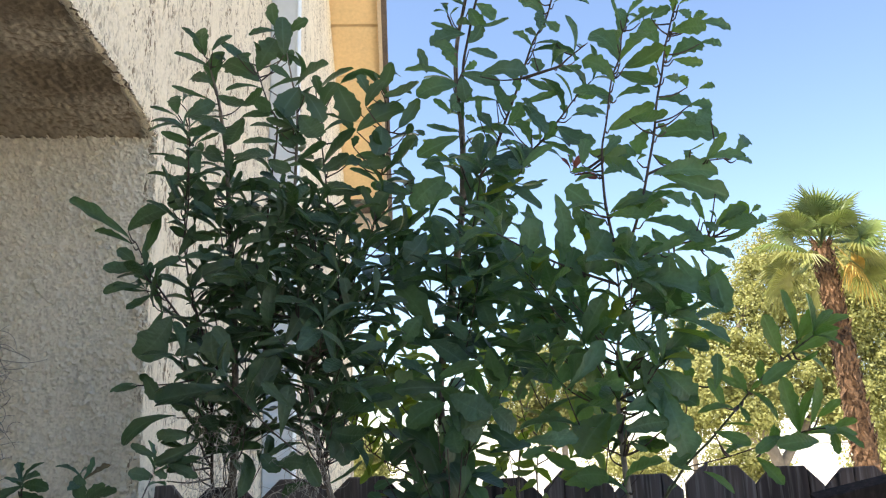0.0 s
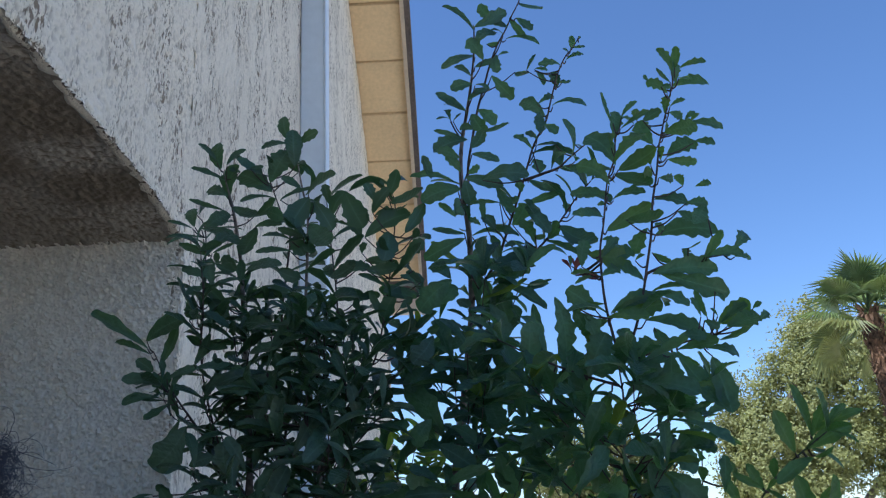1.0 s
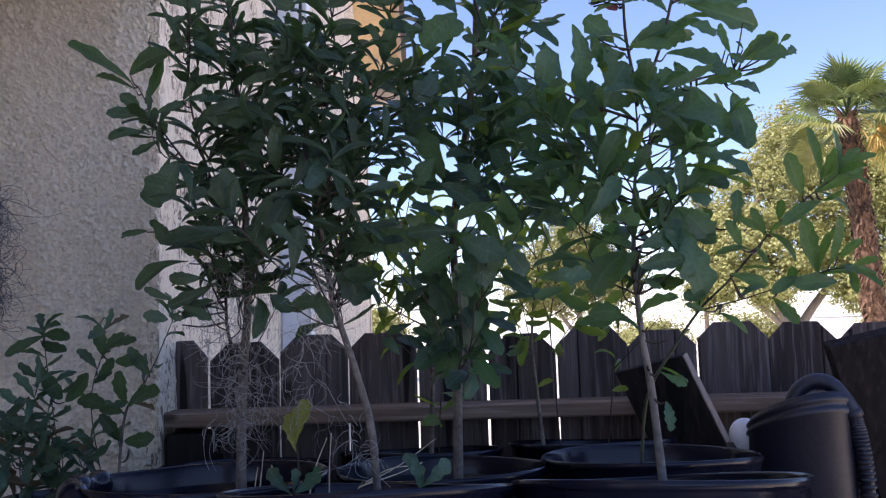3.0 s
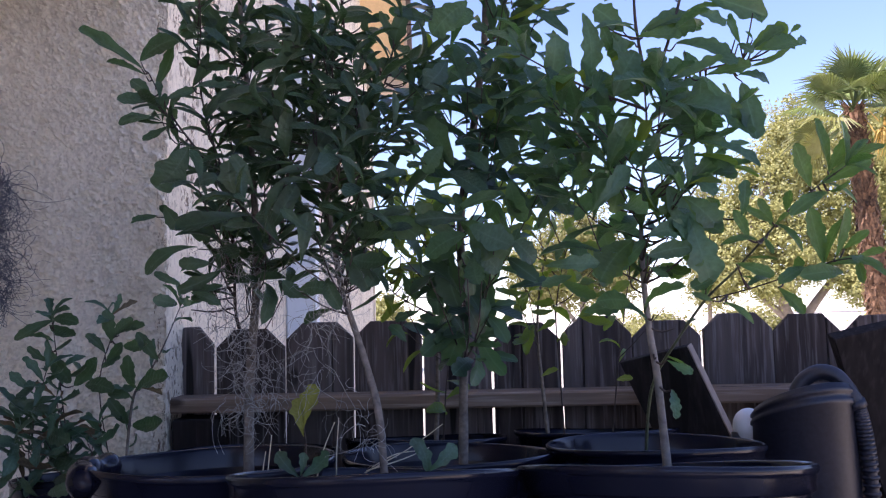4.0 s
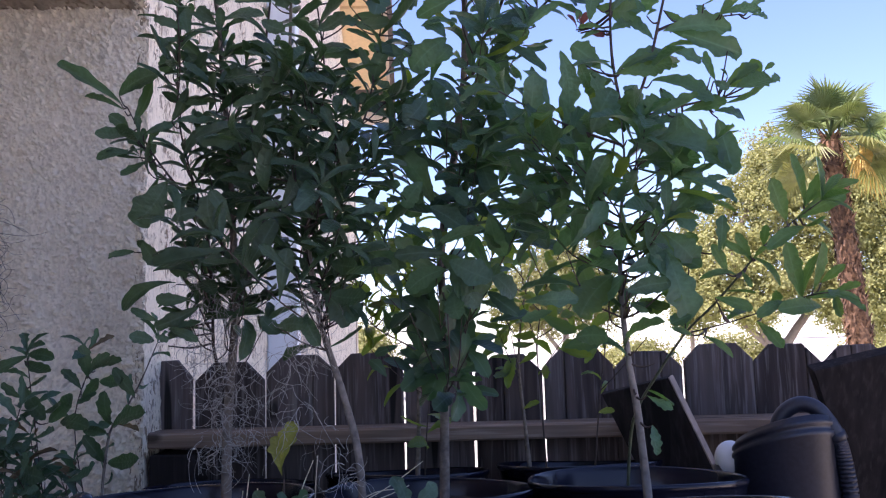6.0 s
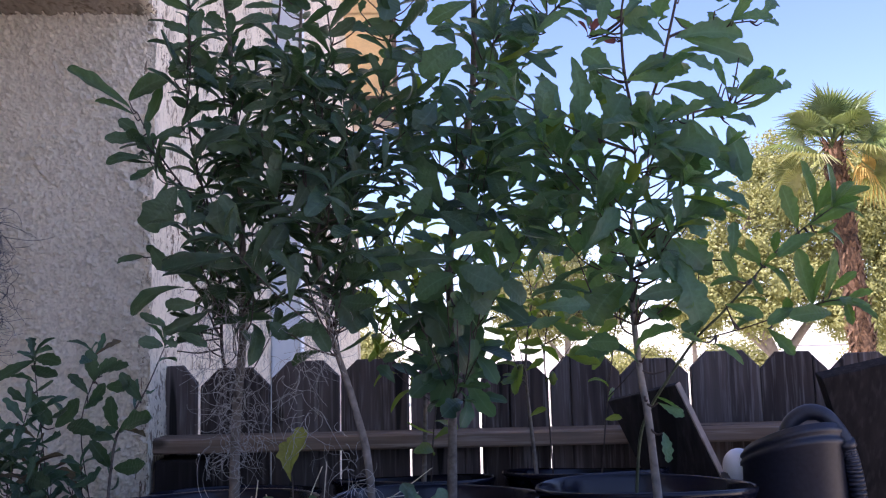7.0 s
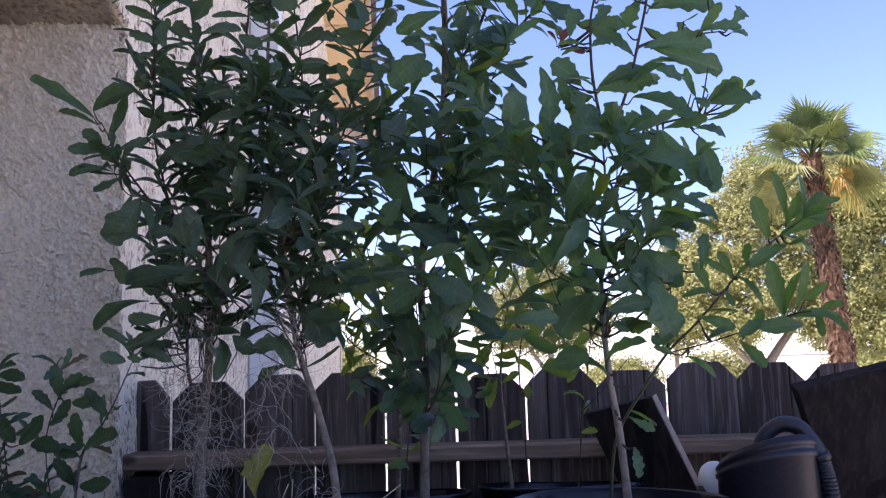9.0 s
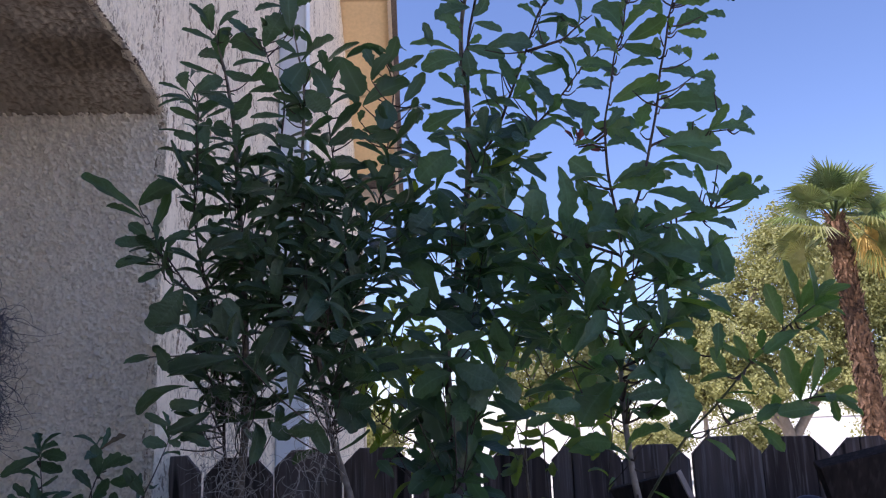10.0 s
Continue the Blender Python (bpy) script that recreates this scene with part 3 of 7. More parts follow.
def pot(x, y, rim, radius=0.15, label="black plastic nursery pot with a rolled rim", lugs=False, turn=0.0, lean=SLOPE):
    """A nursery pot standing on the bench, leaning by some degrees, with soil; (x, y, rim) is the middle of its rim."""
    on = LEVEL @ Vector((x, (y - 1.08) / math.cos(radians(SLOPE)), 0))
    h = (rim - on.z) * math.cos(radians(lean)) - 0.4 * radius * abs(math.sin(radians(lean - SLOPE)))
    upright = Matrix.Rotation(radians(lean), 4, "X")
    on = Vector((x, y, rim)) - upright @ Vector((0, 0, h)) if lean != SLOPE else on
    base = thing("nursery_pot", Matrix.Translation(on) @ upright @ Matrix.Rotation(radians(turn), 4, "Z"), label, "plant pot", "nursery pots")
    r = radius
    outer = [(r * 0.78, 0.0), (r * 0.80, 0.004), (r * 0.86, h * 0.5), (r * 0.92, h - 0.028), (r * 0.955, h - 0.027), (r * 0.972, h - 0.025), (r * 0.978, h - 0.011), (r * 0.99, h - 0.009), (r * 1.0, h - 0.007), (r * 1.003, h - 0.004), (r * 0.998, h - 0.001), (r * 0.988, h), (r * 0.975, h - 0.0005), (r * 0.966, h - 0.003), (r * 0.958, h - 0.008), (r * 0.93, h - 0.03), (r * 0.88, h * 0.5), (r * 0.78, 0.012), (0.001, 0.012)]
    mesh = lathe(outer, 72)
    for v in mesh.vertices:
        a = math.atan2(v.co.y, v.co.x)
        v.co.z += 0.0022 * math.sin(2 * a + turn) * (v.co.z / h) ** 4
        k = 1 + 0.006 * math.sin(3 * a + turn)
        v.co.x *= k
        v.co.y *= k
    part_mesh("body", mesh, PLASTIC, base, "", True)
    level = h - 0.055
    rng = random.Random(int(turn * 10) + 3)
    bm = bmesh.new()
    bmesh.ops.create_circle(bm, cap_ends=True, segments=40, radius=r * 0.91)
    bmesh.ops.subdivide_edges(bm, edges=bm.edges, cuts=3, use_grid_fill=True)
    for v in bm.verts:
        v.co.z = level + 0.006 * noise.noise(v.co * 40 + Vector((x * 10, y * 10, 0)))
    part("soil", bm, SOIL, base, "dark potting soil")
    if lugs:
        for a0, a1 in ((160, 200), (192, 228)):
            arc = [Vector((r * 1.0 * math.cos(radians(a0 + (a1 - a0) * k / 16)), r * 1.0 * math.sin(radians(a0 + (a1 - a0) * k / 16)), h - 0.012)) for k in range(17)]
            ob = tube("lug", arc, 0.001, 0.001, PLASTIC, base, 14)
            for i, v in enumerate(ob.data.vertices):
                k = i // 14
                p = arc[k]
                s = k / 16
                fat = (1 - (2 * s - 1) ** 4) ** 0.5 * (16.0 + 3.0 * math.sin(k * 0.7))
                d = v.co - p
                v.co = p + Vector((d.x * fat, d.y * fat, d.z * fat * 1.1))
    return base


pot(0.199, 1.053, 1.326, turn=20, lean=-9.5)
pot(-0.099, 1.043, 1.326, turn=75, lean=-9.0)
pot(-0.317, 1.200, 1.316, lugs=True, turn=0, lean=-2.5)
pot(-0.032, 1.362, 1.293, turn=140, lean=-2.8)
pot(0.255, 1.357, 1.304, turn=200, lean=-3.6)
pot(0.229, 1.690, 1.276, turn=250)
pot(-0.085, 1.690, 1.268, turn=300)
pot(-0.395, 1.640, 1.262, turn=330)
pot(-0.640, 1.540, 1.235, 0.125, "small black plastic nursery pot beside the stucco jamb", turn=10)


# ---- saplings ----
def leaf_mesh(name, profile, mat, fold=0.12, curl=0.10, lobes=0.0, seed=0):
    """A leaf blade one metre long along +y, folded along its midrib, with uneven lobes."""
    rng = random.Random(seed)
    n = 20
    verts, faces = [], []
    width, peak, power = profile
    count, shift = rng.uniform(2.5, 4.5), (rng.uniform(0, 6.28), rng.uniform(0, 6.28))
    bow, twist = rng.uniform(-0.05, 0.05), rng.uniform(-0.25, 0.25)
    for i in range(n):
        s = 1 - (1 - i / (n - 1)) ** 1.25
        half = 0.006 + width * ((s / peak) ** power if s < peak else math.sqrt(max(0.0, 1 - ((s - peak) / (1.0 - peak)) ** 2.4)))
        z = curl * (0.25 - (s - 0.4) ** 2) * 1.4
        x = bow * math.sin(s * math.pi)
        edge = []
        for side in (0, 1):
            wave = lobes * s ** 0.7 * math.sin(count * 6.28 * s + shift[side]) + rng.uniform(-0.05, 0.05) * (s > 0.15)
            edge.append(half * (1 + wave))
        lift = twist * (s - 0.3)
        verts += [(x - edge[0], s, z + fold * edge[0] - lift * edge[0]), (x, s, z - 0.1 * fold), (x + edge[1], s, z + fold * edge[1] + lift * edge[1])]
        if i:
            a, b = 3 * (i - 1), 3 * i
            faces += [(a, a + 1, b + 1, b), (a + 1, a + 2, b + 2, b + 1)]
    mesh = bpy.data.meshes.new(name)
    mesh.from_pydata(verts, [], faces)
    mesh.polygons.foreach_set("use_smooth", [True] * len(mesh.polygons))
    mesh.attributes.new("rib", "FLOAT", "POINT").data.foreach_set("value", [float(i % 3 == 1) for i in range(len(verts))])
    mesh.attributes.new("along", "FLOAT", "POINT").data.foreach_set("value", [v[1] for v in verts])
    mesh.materials.append(mat)
    return mesh


# the blade's half width, where it is widest, and how it widens towards there
OBLONG, SPATULA, LOBED, NARROW = (0.155, 0.55, 0.8), (0.165, 0.70, 1.2), (0.18, 0.66, 1.0), (0.105, 0.5, 0.75)


def leaf_set(mat, shapes, seed):
    return [leaf_mesh("leaf", shape, mat, fold, curl, teeth, seed + i) for i, (shape, fold, curl, teeth) in enumerate(shapes)]


COMMON = [(OBLONG, 0.18, 0.25, 0.10), (SPATULA, 0.2, 0.35, 0.08), (SPATULA, 0.3, 0.2, 0.12), (OBLONG, 0.25, -0.2, 0.14), (SPATULA, 0.2, 0.55, 0.12), (NARROW, 0.25, 0.5, 0.08), (OBLONG, 0.35, 0.6, 0.10)]
WIDE = [(SPATULA, 0.25, 0.3, 0.26), (LOBED, 0.25, 0.4, 0.20), (OBLONG, 0.3, 0.5, 0.28), (LOBED, 0.35, -0.15, 0.24), (SPATULA, 0.3, 0.5, 0.20), (OBLONG, 0.2, -0.3, 0.28), (SPATULA, 0.4, 0.2, 0.32)]
LEAVES_DEEP = leaf_set(LEAF_DEEP, COMMON, 10)
LEAVES_WIDE = leaf_set(LEAF_MID, WIDE, 20)
LEAVES_MIXED = leaf_set(LEAF, WIDE[:3] + COMMON[:3], 60) + leaf_set(LEAF_MID, COMMON[:2] + WIDE[4:], 70)
LEAVES_BROAD = leaf_set(LEAF, WIDE, 80)
LEAVES_LIGHT = leaf_set(LEAF_LIGHT, COMMON, 30)
LEAVES_YELLOW = leaf_set(LEAF_YELLOW, WIDE, 40)
LEAVES_DEAD = leaf_set(LEAF_DEAD, WIDE, 95)
LEAVES_RED = leaf_set(LEAF_RED, COMMON[:3], 50)
LEAVES_LONG = leaf_set(LEAF_FRESH, [(OBLONG, 0.2, 0.3, 0.10), (NARROW, 0.25, 0.2, 0.14), (NARROW, 0.3, 0.5, 0.10), (OBLONG, 0.3, 0.1, 0.14)], 90)


FULL = [((0.17, 0.52, 0.62), 0.16, 0.25, 0.12), ((0.175, 0.60, 0.75), 0.2, 0.35, 0.18), ((0.165, 0.48, 0.6), 0.25, -0.15, 0.14), ((0.175, 0.66, 0.85), 0.22, 0.45, 0.26), ((0.17, 0.56, 0.7), 0.3, 0.2, 0.22)]
FULL_DARK = leaf_set(LEAF_DEEP, FULL[:3] + FULL[4:], 110)
FULL_MIXED = leaf_set(LEAF, FULL, 120) + leaf_set(LEAF_MID, FULL, 130)
FULL_LOBED = leaf_set(LEAF_MID, FULL[1:] + FULL[3:], 140) + leaf_set(LEAF_FRESH, FULL[1:], 150)


def leaf_pose(foot, way, up, length, width=1.0):
    way = way.normalized()
    side = way.cross(up)
    if side.length < 1e-4:
        side = way.orthogonal()
    side.normalize()
    flat = side.cross(way)
    m = Matrix((side * length * width, way * length, flat * length)).transposed().to_4x4()
    m.translation = foot
    return m


def put_leaf(store, meshes, foot, way, up, length, rng, width=1.0):
    store.append((meshes[rng.randrange(len(meshes))], leaf_pose(foot, way, up, length, width)))


def hang_leaves(parent, store):
    """The nearest leaves as objects of their own, the rest as one mesh."""
    store.sort(key=lambda leaf: leaf[1].translation.y)
    for mesh, m in store[:300]:
        ob = new("leaf", mesh)
        ob.parent = parent
        ob.matrix_basis = m
    kinds = {}
    for leaf in store[300:]:
        kinds.setdefault(leaf[0].materials[0].name, []).append(leaf)
    for rest in kinds.values():
        bm = bmesh.new()
        for mesh, m in rest:
            copy = mesh.copy()
            copy.transform(m)
            bm.from_mesh(copy)
            bpy.data.meshes.remove(copy)
        ob = part("foliage", bm, rest[0][0].materials[0], parent, "", True)
        ob["kind"] = "stuff"


def leafy(store, line, f0, spacing, size, meshes, rng, rosette=3, spread=0.85, droop=0.1, widen=1.0, odd=None, odd_share=0.0):
    """Leaves in a spiral along a line from the share f0 of it to its end, with a rosette at the tip."""
    total = sum((line[i + 1] - line[i]).length for i in range(len(line) - 1))
    at, turn, walked = f0 * total, rng.uniform(0, 6.28), 0.0
    spots = []
    for i in range(len(line) - 1):
        step = line[i + 1] - line[i]
        while at <= walked + step.length and at <= total:
            spots.append((line[i] + step * ((at - walked) / max(step.length, 1e-6)), step.normalized(), at / total))
            at += spacing * rng.uniform(0.6, 1.4)
        walked += step.length
    spots += [(line[-1], (line[-1] - line[-2]).normalized(), 1.0 + 0.15 * k) for k in range(rosette)]
    for p, way, s in spots:
        turn += 2.4 + rng.uniform(-0.5, 0.5)
        a = way.orthogonal().normalized()
        b = way.cross(a)
        out = a * math.cos(turn) + b * math.sin(turn)
        reach = 0.55 if s <= 1 else 0.95
        d = way * reach + out * spread + Vector((0, 0, -droop + rng.uniform(-0.25, 0.2)))
        up = Vector((0.2 + rng.uniform(-0.8, 0.8), -0.55 + rng.uniform(-0.7, 0.7), 0.75)) + way * 0.2
        length = size * rng.uniform(0.62, 1.18) * (0.8 if s > 1 else 1.0)
        use = odd if odd and rng.random() < odd_share else meshes
        put_leaf(store, use, p, d, up, length, rng, widen * rng.uniform(0.8, 1.2))


def sapling(limbs, tips, middle, label, leaves, size, radii, bare=0.3, spacing=0.02, thick=0.0065, fill=(0, 0.1, 0.1, 0.1), seed=1, limb_from=0.25, odd=None, odd_share=0.03, twig_leaves=0.35, stem_mat=None, single=(), single_wide=(), broad=None, red=(), widen=1.0, low=None, bare_limbs=(), placed=(), full=None, crown_foot=9.0):
    """An oak sapling: limbs (the first is its stem), twigs reaching to the tips, and leaves on both."""
    rng = random.Random(seed)
    foot = Vector(limbs[0][0]) - Vector((0, 0, 0.05))
    base = thing("oak_sapling", Matrix.Translation(foot), label, "sapling", "potted oak saplings")
    local = [[Vector(p) - foot for p in limb] for limb in limbs]
    local[0][0] = Vector((local[0][0].x, local[0][0].y, 0.0))
    lines, store = [], []
    for k, limb in enumerate(local):
        line = smooth_line(limb, 6)
        lines.append(line)
        r0 = thick if k == 0 else min(0.0023, thick * 0.36)
        tube("stem" if k == 0 else "branch", line, r0, 0.0007, stem_mat if k == 0 and stem_mat else (BARK if k == 0 else TWIG), base, 8, knots=0.12, rng=rng)
        if k not in bare_limbs:
            leafy(store, line, bare if k == 0 else limb_from, spacing * 1.15, size, leaves, rng, 4, widen=widen, odd=odd, odd_share=odd_share)
    ends = [Vector(t) - foot for t in tips if t[2] < crown_foot - 0.03]
    n, rx, ry, rz = fill
    mid = Vector(middle) - foot
    while n > 0:
        v = Vector((rng.uniform(-1, 1), rng.uniform(-1, 1), rng.uniform(-1, 1)))
        if v.length < 1 and mid.z + foot.z + v.z * rz < crown_foot - 0.03:
            ends.append(mid + Vector((v.x * rx, v.y * ry, v.z * rz)))
            n -= 1
    pool = [p for line in lines for i, p in enumerate(line) if p.z > bare * 0.5 * lines[0][-1].z]
    for tip in ends:
        start = min(pool, key=lambda p: (p - tip + Vector((0, 0, 0.05))).length + 1.5 * max(0.0, p.z - tip.z + 0.7 * math.hypot(p.x - tip.x, p.y - tip.y)))
        bend = (start + tip) / 2 + Vector((rng.uniform(-0.01, 0.01), rng.uniform(-0.01, 0.01), -0.012))
        line = smooth_line([start, bend, tip], 5)
        tube("twig", line, 0.0011, 0.0006, TWIG, base, 5)
        leafy(store, line, twig_leaves, spacing, size, leaves, rng, 3, widen=widen, odd=odd, odd_share=odd_share)
    # the open upper crown has only its placed leaves
    store = [(mesh, m) for mesh, m in store if (m @ Vector((0, 0.6, 0))).z + foot.z < crown_foot + 0.17 * rng.random() ** 1.6]
    # single large leaves: foot and tip of each
    for group, meshes, wide in ((single, leaves, 1.0), (single_wide, broad or LEAVES_WIDE, 1.0), (red, LEAVES_RED, 1.0)):
        for x0, y0, z0, x1, y1, z1 in group:
            a, b = Vector((x0, y0, z0)) - foot, Vector((x1, y1, z1)) - foot
            near = min(pool, key=lambda p: (p - a).length)
            if 0.006 < (near - a).length < 0.14:
                tube("twig", smooth_line([near, (near + a) / 2 + Vector((0, 0, -0.004)), a], 4), 0.0015, 0.0008, TWIG, base, 5)
            up = Vector((rng.uniform(-0.4, 0.4), -1.0, rng.uniform(0.0, 0.9)))
            put_leaf(store, meshes, a, b - a, up, (b - a).length * 1.03, rng, wide * rng.uniform(0.85, 1.15))
    # a sparser foot: below a height the crown keeps close to the stem and has gaps
    if low:
        height, reach, thin = low
        kept = []
        for mesh, m in store:
            mid_leaf = m @ Vector((0, 0.6, 0))
            away = min((Vector((p.x, p.y, 0)) - Vector((mid_leaf.x, mid_leaf.y, 0))).length for p in lines[0] if abs(p.z - mid_leaf.z) < 0.08) if any(abs(p.z - mid_leaf.z) < 0.08 for p in lines[0]) else 0.0
            if mid_leaf.z + foot.z > height or (away < reach and rng.random() > thin):
                kept.append((mesh, m))
        store = kept
    for x0, y0, z0, x1, y1, z1, share in placed:
        a, b = Vector((x0, y0, z0)) - foot, Vector((x1, y1, z1)) - foot
        near = min(pool, key=lambda p: (p - a).length + max(0.0, p.z - a.z + 0.5 * math.hypot(p.x - a.x, p.y - a.y)))
        if 0.006 < (near - a).length < 0.065:
            tube("twig", smooth_line([near, (near + a) / 2 + Vector((0, 0, -0.004)), a], 4), 0.0012, 0.0007, TWIG, base, 5)
        put_leaf(store, full, a, b - a, Vector((rng.uniform(-0.5, 0.5), -1.0, rng.uniform(-0.3, 0.8))), (b - a).length * 1.08, rng, max(0.45, min(1.7, 1.25 * share / 0.34)))
    hang_leaves(base, store)
    return base


T1_LIMBS = [
    [(-0.279, 1.22, 1.296), (-0.278, 1.222, 1.39), (-0.274, 1.224, 1.461), (-0.269, 1.227, 1.548), (-0.273, 1.229, 1.643), (-0.28, 1.231, 1.756), (-0.288, 1.233, 1.849), (-0.294, 1.23, 1.932), (-0.303, 1.228, 1.993), (-0.309, 1.225, 2.027), (-0.319, 1.223, 2.063), (-0.322, 1.22, 2.078)],
    [(-0.273, 1.22, 1.433), (-0.294, 1.22, 1.49), (-0.297, 1.22, 1.57), (-0.307, 1.22, 1.658), (-0.329, 1.22, 1.733), (-0.344, 1.22, 1.816), (-0.344, 1.22, 1.976), (-0.362, 1.22, 2.017)],
    [(-0.269, 1.22, 1.605), (-0.307, 1.22, 1.658), (-0.351, 1.22, 1.715), (-0.381, 1.22, 1.757), (-0.41, 1.22, 1.812)],
    [(-0.267, 1.22, 1.547), (-0.236, 1.232, 1.643), (-0.223, 1.244, 1.758), (-0.24, 1.256, 1.855), (-0.228, 1.25, 1.979), (-0.238, 1.24, 2.011), (-0.245, 1.23, 2.034), (-0.254, 1.22, 2.066)],
]
T1_TIPS = [
    (-0.324,1.15,2.071), (-0.313,1.2,2.104), (-0.294,1.25,2.093), (-0.252,1.2,2.027), (-0.335,1.15,1.978), (-0.307,1.1,1.914), (-0.368,1.25,2.09), (-0.388,1.2,1.763), (-0.392,1.22,1.746), (-0.322,1.2,1.541), (-0.303,1.1,1.635), (-0.323,1.2,1.839), (-0.347,1.25,1.903), (-0.308,1.2,1.547), (-0.285,1.22,1.519), (-0.237,1.2,1.531), (-0.238,1.15,1.576),
]
T1_MIDDLE = (-0.248, 1.22, 1.7)
T2_LIMBS = [
    [(-0.089, 1.07, 1.314), (-0.097, 1.082, 1.372), (-0.112, 1.095, 1.43), (-0.125, 1.108, 1.467), (-0.141, 1.12, 1.512), (-0.154, 1.132, 1.572), (-0.163, 1.145, 1.635), (-0.174, 1.158, 1.699), (-0.182, 1.17, 1.773), (-0.189, 1.182, 1.842), (-0.188, 1.19, 1.952), (-0.19, 1.192, 1.996), (-0.197, 1.195, 2.028), (-0.203, 1.198, 2.058), (-0.206, 1.2, 2.073)],
    [(-0.156, 1.1, 1.628), (-0.131, 1.12, 1.69), (-0.106, 1.14, 1.741), (-0.086, 1.16, 1.795), (-0.064, 1.18, 1.965), (-0.072, 1.2, 2.03)],
    [(-0.167, 1.1, 1.68), (-0.146, 1.138, 1.763), (-0.144, 1.175, 1.838), (-0.163, 1.212, 1.979), (-0.175, 1.25, 2.056)],
]
T2_TIPS = [
    (-0.158,1.2,2.037), (-0.13,1.2,2.013), (-0.072,1.2,2.043), (-0.033,1.15,1.988), (-0.105,1.2,2.015), (-0.055,1.2,1.955), (-0.062,1.15,1.791), (-0.055,1.15,1.756), (-0.079,1.1,1.69), (-0.109,1.05,1.625), (-0.158,1.05,1.571), (-0.235,1.04,1.605), (-0.11,1.1,1.588), (-0.181,1.1,1.525), (-0.133,1.12,1.538), (-0.107,1.12,1.544),
]
T2_MIDDLE = (-0.154, 1.14, 1.681)
T3_LIMBS = [
    [(-0.013, 1.38, 1.262), (-0.007, 1.36, 1.42), (-0.001, 1.34, 1.5), (-0.007, 1.32, 1.61), (0.012, 1.3, 1.725), (0.026, 1.28, 1.814), (0.033, 1.26, 1.862), (0.036, 1.24, 1.956), (0.031, 1.231, 2.013), (0.03, 1.222, 2.06), (0.035, 1.214, 2.1), (0.044, 1.205, 2.137), (0.053, 1.196, 2.178), (0.06, 1.188, 2.221), (0.063, 1.179, 2.254), (0.063, 1.17, 2.265)],
    [(0.035, 1.24, 1.937), (0.039, 1.233, 2.022), (0.041, 1.225, 2.06), (0.049, 1.218, 2.097), (0.06, 1.211, 2.143), (0.073, 1.204, 2.181), (0.083, 1.196, 2.209), (0.096, 1.189, 2.238), (0.111, 1.182, 2.261), (0.12, 1.175, 2.277), (0.135, 1.167, 2.303), (0.147, 1.16, 2.35)],
    [(0.033, 1.25, 1.86), (0.057, 1.241, 1.894), (0.074, 1.232, 1.917), (0.086, 1.222, 1.943), (0.098, 1.213, 1.972), (0.113, 1.204, 2.008), (0.126, 1.195, 2.043), (0.138, 1.185, 2.072), (0.155, 1.176, 2.098), (0.165, 1.167, 2.128), (0.177, 1.158, 2.163), (0.189, 1.148, 2.184), (0.199, 1.139, 2.191), (0.209, 1.13, 2.203)],
    [(0.032, 1.25, 1.843), (0.074, 1.23, 1.873), (0.104, 1.21, 1.898), (0.139, 1.19, 1.924), (0.165, 1.17, 1.95), (0.184, 1.15, 1.97), (0.202, 1.13, 1.983)],
    [(0.116, 1.15, 1.999), (0.142, 1.145, 2.005), (0.163, 1.14, 2.01), (0.177, 1.135, 2.02), (0.201, 1.13, 2.037)],
]
T3_TIPS = [
    (0.193,1.12,2.03), (0.015,1.2,2.164), (0.015,1.2,2.232), (0.013,1.2,2.109), (-0.015,1.2,2.056), (-0.031,1.2,1.962), (0.072,1.1,2.002), (0.085,1.15,1.983), (0.131,1.12,1.919), (0.074,1.15,1.927), (0.106,1.15,1.87), (0.011,1.2,1.917), (0.055,1.12,1.864), (-0.041,1.25,1.877), (-0.066,1.25,1.747), (-0.086,1.2,1.648), (-0.051,1.2,1.799), (-0.092,1.25,1.574), (0.058,1.2,1.737), (0.084,1.2,1.643), (-0.079,1.25,1.493), (-0.043,1.15,1.531), (0.078,1.2,1.701), (0.059,1.15,1.822), (0.057,1.15,1.766), (0.093,1.15,1.635), (-0.031,1.28,1.545), (0.027,1.26,1.527), (-0.03,1.28,1.496), (0.028,1.26,1.483), (-0.037,1.3,1.454), (0.017,1.3,1.436),
]
T3_MIDDLE = (0.003, 1.2, 1.667)
